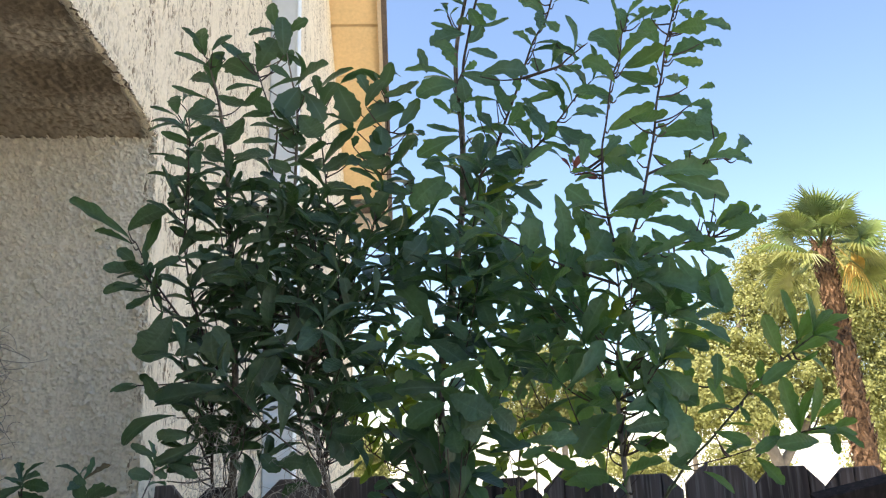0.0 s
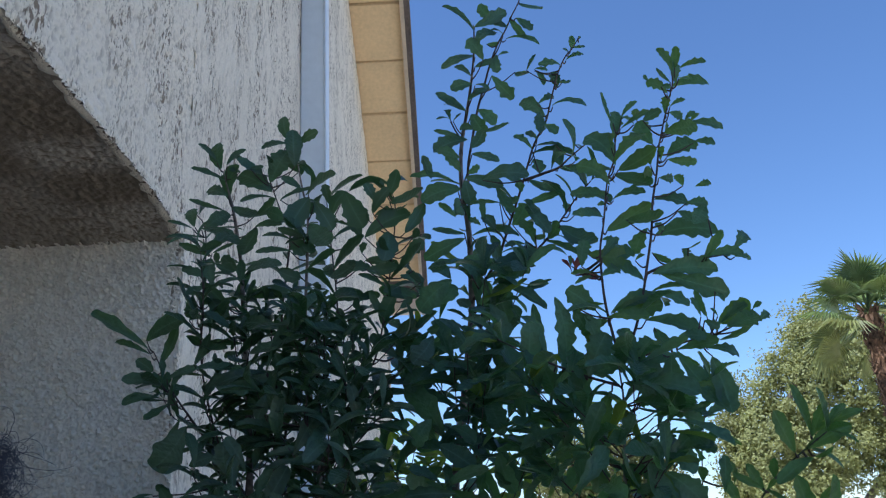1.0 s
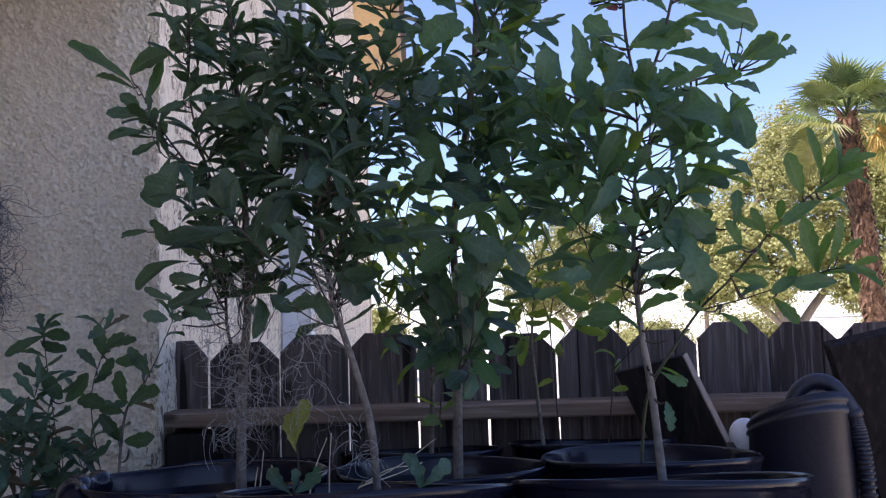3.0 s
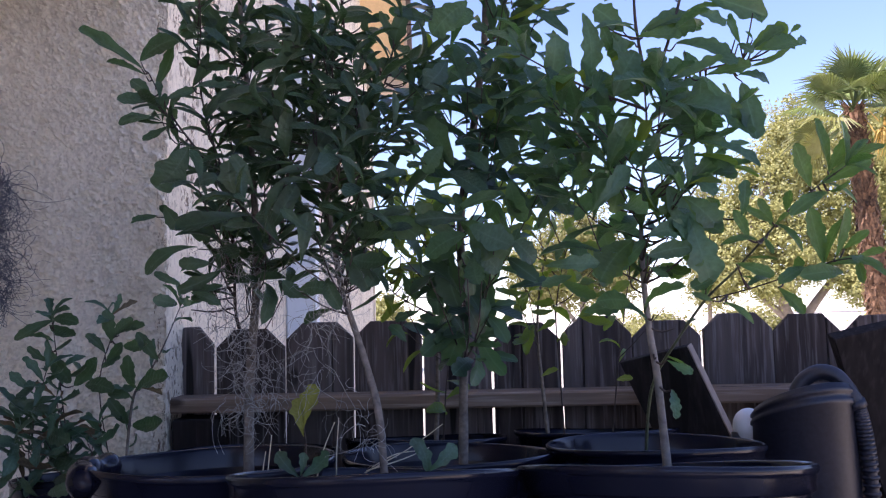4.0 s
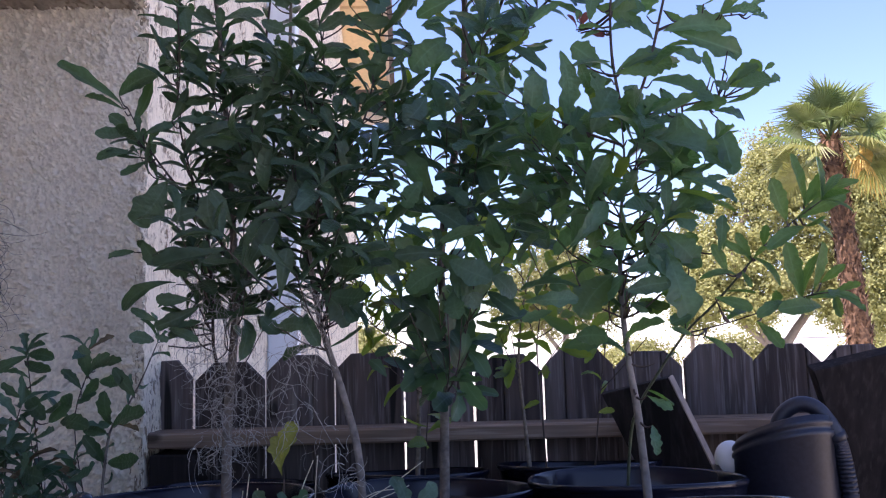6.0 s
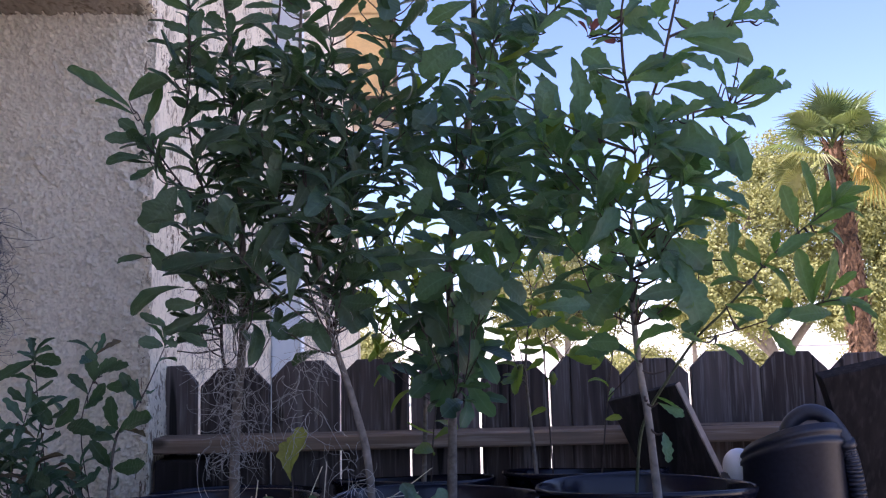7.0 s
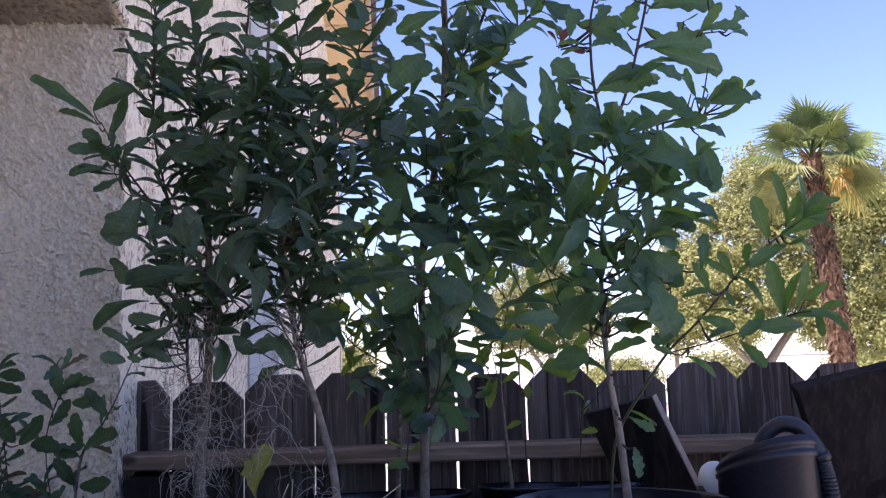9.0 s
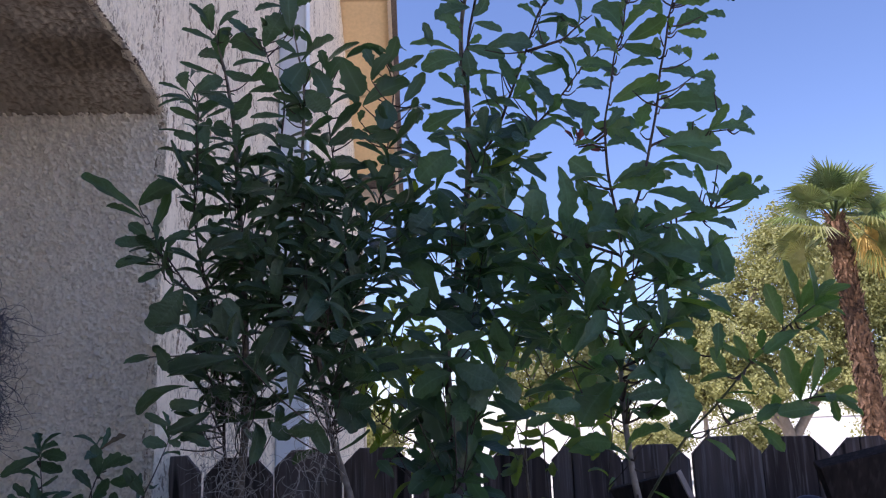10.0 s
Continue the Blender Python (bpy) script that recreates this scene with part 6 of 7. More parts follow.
T4_MID_B = [
    (0.252, 1.027, 1.644, 0.269, 1.016, 1.630, 0.58), (0.230, 1.044, 1.643, 0.246, 1.042, 1.640, 0.31), (0.209, 1.045, 1.641, 0.228, 1.049, 1.620, 0.75), (0.265, 1.044, 1.627, 0.286, 1.038, 1.626, 0.59), (0.212, 1.024, 1.614, 0.225, 1.012, 1.559, 0.34), (0.230, 1.045, 1.597, 0.267, 1.040, 1.567, 0.35), (0.195, 1.026, 1.584, 0.209, 1.019, 1.588, 0.62), (0.285, 1.027, 1.579, 0.288, 1.018, 1.613, 0.25), (0.233, 1.031, 1.579, 0.253, 1.034, 1.520, 0.33), (0.186, 1.012, 1.560, 0.226, 1.018, 1.566, 0.36), (0.184, 1.015, 1.557, 0.143, 1.019, 1.528, 0.32), (0.185, 1.011, 1.540, 0.225, 1.006, 1.547, 0.33), (0.228, 1.032, 1.540, 0.242, 1.035, 1.525, 0.71), (0.145, 1.020, 1.532, 0.140, 1.014, 1.516, 0.75),
]
T4_MID_C = [
    (0.211, 1.039, 1.531, 0.229, 1.025, 1.523, 0.46), (0.194, 1.036, 1.529, 0.217, 1.042, 1.522, 0.26), (0.249, 1.014, 1.515, 0.227, 1.007, 1.507, 0.51),
]
T4_LEAVES += T4_MID_A + T4_MID_B + T4_MID_C
T1_MID_A = [
    (-0.305, 1.153, 1.911, -0.281, 1.155, 1.900, 0.32), (-0.263, 1.153, 1.898, -0.219, 1.155, 1.906, 0.38), (-0.216, 1.143, 1.892, -0.189, 1.143, 1.880, 0.56), (-0.268, 1.142, 1.880, -0.266, 1.141, 1.908, 0.38), (-0.147, 1.140, 1.877, -0.114, 1.134, 1.893, 0.45), (-0.305, 1.146, 1.877, -0.312, 1.149, 1.916, 0.27), (-0.203, 1.143, 1.858, -0.184, 1.145, 1.816, 0.37), (-0.153, 1.157, 1.850, -0.118, 1.157, 1.860, 0.61), (-0.203, 1.157, 1.829, -0.154, 1.157, 1.807, 0.27), (-0.215, 1.157, 1.815, -0.263, 1.162, 1.831, 0.30), (-0.322, 1.140, 1.766, -0.275, 1.147, 1.766, 0.29), (-0.215, 1.133, 1.755, -0.284, 1.122, 1.746, 0.32), (-0.206, 1.153, 1.743, -0.189, 1.150, 1.753, 0.75), (-0.225, 1.130, 1.727, -0.235, 1.127, 1.700, 0.58),
]
T1_MID_B = [
    (-0.216, 1.139, 1.702, -0.211, 1.138, 1.729, 0.41), (-0.334, 1.156, 1.698, -0.373, 1.159, 1.652, 0.52), (-0.324, 1.145, 1.648, -0.297, 1.144, 1.657, 0.42), (-0.269, 1.131, 1.633, -0.272, 1.117, 1.669, 0.57), (-0.366, 1.160, 1.625, -0.347, 1.160, 1.599, 0.49), (-0.293, 1.164, 1.616, -0.332, 1.171, 1.591, 0.46), (-0.367, 1.142, 1.612, -0.397, 1.146, 1.609, 0.23), (-0.324, 1.148, 1.605, -0.338, 1.144, 1.605, 0.58), (-0.289, 1.152, 1.594, -0.269, 1.153, 1.607, 0.75), (-0.300, 1.136, 1.553, -0.338, 1.140, 1.555, 0.29), (-0.296, 1.163, 1.545, -0.344, 1.157, 1.524, 0.23), (-0.344, 1.157, 1.529, -0.373, 1.154, 1.544, 0.22), (-0.333, 1.154, 1.524, -0.295, 1.155, 1.526, 0.26), (-0.330, 1.156, 1.519, -0.294, 1.142, 1.506, 0.22),
]
T1_MID_C = [
    (-0.345, 1.152, 1.511, -0.331, 1.154, 1.506, 0.63), (-0.346, 1.153, 1.506, -0.371, 1.146, 1.512, 0.44),
]
T1_LEAVES += T1_MID_A + T1_MID_B + T1_MID_C
T2_MID_A = [
    (-0.219, 1.101, 1.648, -0.180, 1.099, 1.656, 0.19), (-0.153, 1.088, 1.605, -0.128, 1.088, 1.595, 0.37), (-0.127, 1.102, 1.587, -0.098, 1.085, 1.581, 0.70), (-0.133, 1.097, 1.552, -0.109, 1.084, 1.518, 0.43), (-0.125, 1.082, 1.551, -0.088, 1.067, 1.546, 0.69), (-0.092, 1.091, 1.541, -0.105, 1.078, 1.520, 0.50), (-0.206, 1.096, 1.529, -0.185, 1.088, 1.510, 0.59), (-0.185, 1.087, 1.516, -0.154, 1.070, 1.516, 0.40),
]
T2_LEAVES += T2_MID_A
T3_LOW_A = [
    (0.054, 1.224, 1.716, 0.067, 1.226, 1.687, 0.54), (-0.029, 1.220, 1.695, -0.044, 1.226, 1.659, 0.75), (0.073, 1.228, 1.670, 0.119, 1.222, 1.623, 0.35), (-0.007, 1.215, 1.664, 0.038, 1.217, 1.652, 0.36), (0.059, 1.202, 1.649, 0.074, 1.193, 1.603, 0.42), (-0.008, 1.236, 1.613, -0.064, 1.220, 1.602, 0.29), (-0.006, 1.219, 1.605, 0.052, 1.210, 1.567, 0.45), (-0.048, 1.222, 1.593, -0.100, 1.220, 1.614, 0.49), (0.005, 1.206, 1.579, 0.040, 1.210, 1.542, 0.60), (-0.003, 1.200, 1.579, -0.042, 1.195, 1.557, 0.51), (0.013, 1.210, 1.562, 0.015, 1.194, 1.526, 0.48), (0.052, 1.229, 1.557, 0.087, 1.215, 1.531, 0.38),
]
T3_LEAVES += T3_LOW_A
T4_LOW_A = [
    (0.159, 1.018, 1.643, 0.187, 1.014, 1.637, 0.68), (0.124, 1.035, 1.643, 0.127, 1.041, 1.620, 0.66), (0.202, 1.038, 1.641, 0.232, 1.043, 1.623, 0.66), (0.265, 1.051, 1.628, 0.284, 1.036, 1.623, 0.56), (0.158, 1.032, 1.627, 0.155, 1.024, 1.589, 0.39), (0.227, 1.023, 1.619, 0.252, 1.005, 1.602, 0.59), (0.217, 1.032, 1.614, 0.226, 1.016, 1.564, 0.42), (0.231, 1.042, 1.604, 0.266, 1.043, 1.570, 0.39), (0.188, 1.039, 1.593, 0.200, 1.024, 1.600, 0.55), (0.230, 1.026, 1.581, 0.247, 1.013, 1.516, 0.33), (0.193, 1.026, 1.566, 0.225, 1.029, 1.563, 0.30), (0.173, 1.019, 1.557, 0.138, 1.009, 1.519, 0.45), (0.193, 1.023, 1.545, 0.217, 1.028, 1.545, 0.50), (0.220, 1.016, 1.537, 0.238, 1.009, 1.532, 0.65),
]
T4_LOW_B = [
    (0.205, 1.050, 1.533, 0.225, 1.034, 1.522, 0.44), (0.082, 1.016, 1.532, 0.130, 1.000, 1.534, 0.23), (0.191, 1.030, 1.530, 0.207, 1.025, 1.520, 0.26), (0.135, 1.041, 1.495, 0.164, 1.025, 1.495, 0.47),
]
T4_LEAVES += T4_LOW_A + T4_LOW_B
T3_LOW_C = [
    (-0.045, 1.318, 1.622, -0.092, 1.302, 1.595, 0.37), (0.028, 1.307, 1.616, 0.050, 1.310, 1.561, 0.40), (0.010, 1.318, 1.614, 0.036, 1.326, 1.535, 0.27), (-0.002, 1.314, 1.598, -0.047, 1.322, 1.559, 0.31), (-0.031, 1.311, 1.595, -0.055, 1.320, 1.625, 0.40), (-0.021, 1.272, 1.576, -0.013, 1.266, 1.502, 0.37), (0.009, 1.327, 1.570, 0.014, 1.326, 1.491, 0.32), (0.024, 1.298, 1.561, 0.030, 1.286, 1.475, 0.24), (-0.028, 1.324, 1.558, -0.040, 1.307, 1.492, 0.28), (0.037, 1.283, 1.546, 0.090, 1.269, 1.530, 0.19), (-0.086, 1.307, 1.543, -0.067, 1.291, 1.513, 0.29), (0.059, 1.329, 1.521, 0.114, 1.335, 1.532, 0.21), (-0.017, 1.316, 1.509, -0.036, 1.301, 1.462, 0.40), (-0.003, 1.282, 1.504, 0.019, 1.291, 1.462, 0.38),
]
T3_LOW_D = [
    (-0.064, 1.270, 1.493, -0.095, 1.276, 1.482, 0.26), (0.020, 1.287, 1.490, 0.063, 1.296, 1.502, 0.22), (-0.005, 1.303, 1.476, -0.028, 1.300, 1.423, 0.40), (-0.009, 1.271, 1.472, -0.057, 1.257, 1.437, 0.34), (0.013, 1.287, 1.462, 0.046, 1.294, 1.408, 0.26), (-0.084, 1.302, 1.451, -0.105, 1.303, 1.473, 0.36),
]
T3_LEAVES += T3_LOW_C + T3_LOW_D
T4_LOW_C = [
    (0.152, 1.090, 1.587, 0.160, 1.091, 1.552, 0.42), (0.078, 1.110, 1.579, 0.093, 1.100, 1.590, 0.56), (0.115, 1.099, 1.570, 0.130, 1.081, 1.537, 0.34), (0.168, 1.139, 1.566, 0.157, 1.134, 1.526, 0.49), (0.120, 1.108, 1.526, 0.088, 1.106, 1.517, 0.29), (0.113, 1.144, 1.523, 0.147, 1.133, 1.503, 0.32), (0.133, 1.112, 1.484, 0.166, 1.097, 1.489, 0.42),
]
T4_LEAVES += T4_LOW_C
T4_RED = [
    (0.16, 1.08, 1.841, 0.17, 1.07, 1.859), (0.163, 1.08, 1.839, 0.187, 1.07, 1.832), (0.158, 1.08, 1.843, 0.148, 1.07, 1.857), (0.162, 1.08, 1.843, 0.156, 1.07, 1.861),
]

sapling(T1_LIMBS, [tip for tip in T1_TIPS if tip[2] > 1.535], T1_MIDDLE, "dense dark green oak sapling hung with grey moss", LEAVES_DEEP, 0.056, None, bare=0.33, spacing=0.0145, thick=0.0065, fill=(50, 0.085, 0.09, 0.20), seed=11, widen=0.84, bare_limbs=(2,), low=(1.55, 0.09, 0.45), single=T1_A + T1_C, placed=T1_LEAVES, full=FULL_DARK, crown_foot=1.96)
sapling(T2_LIMBS, [tip for tip in T2_TIPS if tip[2] > 1.56], T2_MIDDLE, "leaning grey-stemmed oak sapling with dark narrow leaves", LEAVES_DEEP, 0.057, None, bare=0.42, spacing=0.0138, thick=0.0045, fill=(52, 0.085, 0.09, 0.17), seed=12, widen=0.84, low=(1.58, 0.06, 0.6), placed=T2_LEAVES, full=FULL_DARK, crown_foot=1.95)
sapling(T3_LIMBS, T3_TIPS, T3_MIDDLE, "tall upright oak sapling with dark glossy leaves", LEAVES_MIXED, 0.060, None, bare=0.35, spacing=0.0155, thick=0.0070, fill=(10, 0.065, 0.08, 0.24), seed=13, widen=0.98, odd=LEAVES_LIGHT, odd_share=0.05, limb_from=0.05, single_wide=T3_B, low=(1.60, 0.08, 0.22), placed=T3_LEAVES, full=FULL_MIXED, crown_foot=1.94)
sapling(T4_LIMBS, [tip for tip in T4_TIPS if tip[2] > 1.57], T4_MIDDLE, "forked oak sapling with broad lobed green leaves", LEAVES_WIDE, 0.062, None, bare=0.42, spacing=0.0165, thick=0.0049, fill=(10, 0.10, 0.07, 0.13), seed=14, widen=0.9, stem_mat=SKYLIT_BARK, red=T4_RED, odd=LEAVES_LIGHT, odd_share=0.07, limb_from=0.08, single_wide=T4_C, bare_limbs=(4, 5), low=(1.60, 0.11, 0.35), placed=T4_LEAVES, full=FULL_LOBED, crown_foot=1.75)
sapling(T5_LIMBS, [], T5_MIDDLE, "sideways leaning oak sapling with large pale green leaves", LEAVES_LONG, 0.05, None, bare=0.38, spacing=0.05, thick=0.0023, fill=(0, 0.1, 0.05, 0.08), seed=15, stem_mat=GREEN_TWIG, single=T5_A + T5_B)
sapling(T6_LIMBS, T6_TIPS, T6_MIDDLE, "thin young oak saplings with yellow-green leaves near the fence", LEAVES_LIGHT, 0.056, None, bare=0.35, spacing=0.024, thick=0.004, fill=(8, 0.12, 0.07, 0.13), seed=16, low=(1.60, 0.14, 0.3))
sapling(T7_LIMBS, T7_TIPS, T7_MIDDLE, "slender oak sapling with small bright green leaves near the fence", LEAVES_LIGHT, 0.054, None, bare=0.35, spacing=0.024, thick=0.0045, fill=(15, 0.09, 0.06, 0.11), seed=17, low=(1.58, 0.14, 0.2))
sapling(T8_LIMBS, T8_TIPS[3:6] + T8_TIPS[9:10] + T8_TIPS[11:12], T8_MIDDLE, "low bushy oak sapling beside the stucco jamb", LEAVES_BROAD, 0.06, None, odd=LEAVES_DEAD, odd_share=0.12, widen=0.72, bare=0.35, spacing=0.03, thick=0.0025, fill=(16, 0.09, 0.06, 0.06), seed=18, single_wide=T8_A + T8_B + T8_C, broad=FULL_DARK)


# ---- hanging moss ----
def moss(name, label, anchors, strands, drop, spread, seed, thickness=0.0007, mat=None, curl=0.55, fall=0.10):
    """Wiry strands that hang, loop and curl below the anchor points."""
    rng = random.Random(seed)
    pieces = []
    for k in range(strands):
        p = Vector(anchors[rng.randrange(len(anchors))]) + Vector((rng.gauss(0, spread), rng.gauss(0, spread * 0.7), rng.gauss(0, spread)))
        way = Vector((rng.uniform(-1, 1), rng.uniform(-0.7, 0.7), rng.uniform(-0.9, 0.9))).normalized()
        axis = Vector((rng.uniform(-0.5, 0.5), rng.choice((-1, 1)), rng.uniform(-0.4, 0.4))).normalized()
        bend = curl * rng.uniform(0.2, 1.1)
        line = [p.copy()]
        for i in range(rng.randrange(8, 20)):
            if rng.random() < 0.16:
                axis = Vector((rng.uniform(-0.6, 0.6), rng.choice((-1, 1)), rng.uniform(-0.6, 0.6))).normalized()
            way = (Matrix.Rotation(bend * rng.uniform(0.4, 1.6), 3, axis) @ way + Vector((0, 0, -fall))).normalized()
            p = p + way * drop * rng.uniform(0.08, 0.14)
            line.append(p.copy())
        pieces.append(tube_data(smooth_line(line, 3), thickness * rng.choice((0.6, 0.8, 0.9, 1.0, 1.3)), thickness * 0.5, 3))
    ob = joined(name, pieces, mat or MOSS)
    return tagged(ob, label, "moss", kind="stuff")


moss("hanging_moss", "tangled grey moss hanging on the sapling's stem", [(-0.288 + 0.014 * (k % 4), 1.20 - 0.01 * (k % 3), 1.57 - 0.012 * k) for k in range(18)], 210, 0.036, 0.011, 31, 0.00044, curl=0.40, fall=0.13)
moss("hanging_moss", "wispy grey moss caught on the thin side stem", [(-0.318 + 0.005 * (k % 3), 1.20, 1.60 - 0.014 * k) for k in range(11)], 90, 0.022, 0.006, 35, 0.0004, curl=0.45)
moss("hanging_moss", "sparse grey moss hanging from a low twig", [(-0.160 + 0.007 * (k % 3), 1.10, 1.555 - 0.012 * k) for k in range(7)], 100, 0.028, 0.009, 32, 0.00038, curl=0.45, fall=0.2)
moss("hanging_moss", "loose grey moss strands below the low twig", [(-0.172 + 0.006 * (k % 2), 1.10, 1.475 - 0.015 * k) for k in range(7)], 26, 0.042, 0.006, 36, 0.00045, curl=0.35, fall=0.22)
moss("hanging_moss", "curl of grey moss by the leaning stem", [(-0.120 + 0.004 * k, 1.07, 1.400 - 0.014 * k) for k in range(5)], 24, 0.032, 0.007, 33, 0.00045, curl=0.4)
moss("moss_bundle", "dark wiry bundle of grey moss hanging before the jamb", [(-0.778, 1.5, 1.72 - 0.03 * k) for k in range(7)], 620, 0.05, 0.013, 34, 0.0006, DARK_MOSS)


# ---- watering can, boards ----
def watering_can():
    base = thing("watering_can", pose(0.489, 1.42, 0.992), "black plastic watering can with a ribbed handle", "watering can")
    top = 0.354
    profile = [(0.001, 0.0), (0.062, 0.0), (0.069, 0.006), (0.072, 0.15), (0.0715, top - 0.022), (0.0745, top - 0.020), (0.0745, top - 0.014), (0.0715, top - 0.013), (0.0715, top - 0.008), (0.0735, top - 0.007), (0.0735, top - 0.002), (0.070, top - 0.001), (0.069, top + 0.004), (0.066, top + 0.005), (0.062, top + 0.003), (0.04, top + 0.002), (0.001, top + 0.002)]
    body = lathe(profile, 64)
    for v in body.vertices:
        # the top is cut slanting, high beside the handle
        v.co.z += (0.12 * v.co.x - 0.42 * v.co.y) * max(0, v.co.z / top) ** 3
    part_mesh("body", body, CAN_PLASTIC, base, "", True)
    arch = [(-0.020, -0.02, top - 0.002), (-0.014, -0.02, top + 0.022), (-0.002, -0.022, top + 0.038), (0.016, -0.028, top + 0.047), (0.034, -0.036, top + 0.042), (0.047, -0.041, top + 0.024), (0.057, -0.044, top + 0.004)]
    tube("handle", smooth_line(arch, 8), 0.0105, 0.0125, CAN_PLASTIC, base, 14)
    tube("collar", [Vector((0.055, -0.044, top + 0.007)), Vector((0.059, -0.044, top - 0.003))], 0.0145, 0.0145, CAN_PLASTIC, base, 14)
    grip = smooth_line([(0.057, -0.044, top + 0.004), (0.064, -0.046, top - 0.030), (0.070, -0.046, top - 0.09), (0.074, -0.044, top - 0.20)], 8)
    hold = tube("grip", grip, 0.0095, 0.0095, CAN_PLASTIC, base, 12)
    for k in range(1, 26):
        i = int(k * (len(grip) - 2) / 26)
        s = k * (len(grip) - 2) / 26 - i
        p = grip[i].lerp(grip[i + 1], s)
        way = (grip[i + 1] - grip[i]).normalized()
        tube("grip_rib", [p - way * 0.0022, p + way * 0.0022], 0.0118, 0.0118, CAN_PLASTIC, hold, 12)
    bm = bmesh.new()
    bmesh.ops.create_uvsphere(bm, u_segments=24, v_segments=16, radius=0.027)
    for v in bm.verts:
        v.co.x *= 0.9
    part("rose", bm, WHITE_PLASTIC, base, "round white plastic rose", True).location = (-0.066, 0.040, top - 0.037)
    tube("spout", smooth_line([(-0.084, 0.04, top - 0.045), (-0.080, 0.03, 0.15), (-0.06, 0.01, 0.06)], 6), 0.010, 0.013, CAN_PLASTIC, base, 10)


watering_can()


def plank(name, label, corners, thickness, face, edge):
    """A board with its broad face between four corners, thickness going back."""
    base = thing(name, Matrix.Translation(Vector(corners[3])), label, "board")
    c = [Vector(p) - Vector(corners[3]) for p in corners]
    back = (c[1] - c[0]).cross(c[3] - c[0]).normalized() * thickness
    if back.y < 0:
        back = -back
    bm = bmesh.new()
    front = [bm.verts.new(p) for p in c]
    rear = [bm.verts.new(p + back) for p in c]
    bm.faces.new(front)
    bm.faces.new(rear[::-1])
    bmesh.ops.recalc_face_normals(bm, faces=bm.faces)
    for i in range(4):
        j = (i + 1) % 4
        bm.faces.new((front[i], rear[i], rear[j], front[j]))
    bmesh.ops.recalc_face_normals(bm, faces=bm.faces)
    bmesh.ops.bevel(bm, geom=list(bm.edges), offset=0.0015, segments=1, affect="EDGES")
    part("face", bm, face, base)
    # pale edge on its upper long side: wear, plus its lit look put in colour
    way = (c[2] - c[1])
    m = Matrix.Translation(c[1] + back * 0.5)
    line = [c[1] + back * 0.5, c[2] + back * 0.5]
    bm = bmesh.new()
    out = (c[1] - c[0]).normalized() * 0.0022
    quad = [c[1] + out * 0.4, c[1] + back + out * 0.4, c[2] + back + out * 0.4, c[2] + out * 0.4]
    lo = [bm.verts.new(p) for p in quad]
    hi = [bm.verts.new(p + out) for p in quad]
    bm.faces.new(lo)
    bm.faces.new(hi[::-1])
    for i in range(4):
        j = (i + 1) % 4
        bm.faces.new((lo[i], hi[i], hi[j], lo[j]))
    bmesh.ops.recalc_face_normals(bm, faces=bm.faces)
    part("edge", bm, edge, base, "paler edge, worn and with its lit look coloured in")
    return base


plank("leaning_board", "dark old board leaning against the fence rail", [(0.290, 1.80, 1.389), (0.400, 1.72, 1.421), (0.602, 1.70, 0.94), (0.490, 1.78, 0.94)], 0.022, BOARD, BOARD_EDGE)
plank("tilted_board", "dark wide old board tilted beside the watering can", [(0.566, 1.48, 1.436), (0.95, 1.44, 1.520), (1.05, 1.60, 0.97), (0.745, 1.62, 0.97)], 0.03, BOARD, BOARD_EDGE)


# ---- far things ----
def crown(parent, blobs, clumps, leaves, size, seed, mat):
    """Many small leaves in clumps round the given blobs (centre, radii)."""
    rng = np.random.default_rng(seed)
    unit = lambda v: v / np.linalg.norm(v, axis=-1, keepdims=True)
    blobs = np.array(blobs, dtype=float)
    weights = (blobs[:, 3] * blobs[:, 4] * blobs[:, 5]) ** 0.6
    which = blobs[rng.choice(len(blobs), clumps, p=weights / weights.sum())]
    d = unit(rng.normal(size=(clumps, 3)))
    mid = which[:, :3] + d * rng.uniform(0.5, 1.08, (clumps, 1)) * which[:, 3:]
    lump = size * rng.uniform(1.6, 4.6, (clumps, 1, 1))
    p = (mid[:, None] + rng.normal(size=(clumps, leaves, 3)) * lump * np.array((1, 1, 0.7))).reshape(-1, 3)
    face = (d[:, None] + np.array((0, 0, 0.5)) + 0.75 * rng.normal(size=(clumps, leaves, 3))).reshape(-1, 3)
    a = unit(np.cross(face, rng.normal(size=face.shape)))
    b = unit(np.cross(a, face))
    s = size * rng.uniform(0.6, 1.3, (len(p), 1))
    verts = np.stack((p - a * s, p + b * s * 0.55, p + a * s, p - b * s * 0.55), axis=1).reshape(-1, 3)
    mesh = bpy.data.meshes.new("crown")
    mesh.from_pydata(verts.tolist(), [], np.arange(len(verts)).reshape(-1, 4).tolist())
    return part_mesh("crown", mesh, mat, parent)


def tree(x, y, label, trunks, blobs, clumps, leaves, size, seed, mat=None):
    base = thing("tree", pose(x, y, 0), label, "tree")
    for k, (points, r0, r1) in enumerate(trunks):
        tube("trunk" if k == 0 else "limb", smooth_line(points, 5), r0, r1, TREE_BARK, base, 9)
    crown(base, blobs, clumps, leaves, size, seed, mat or TREE_LEAF)
    return base


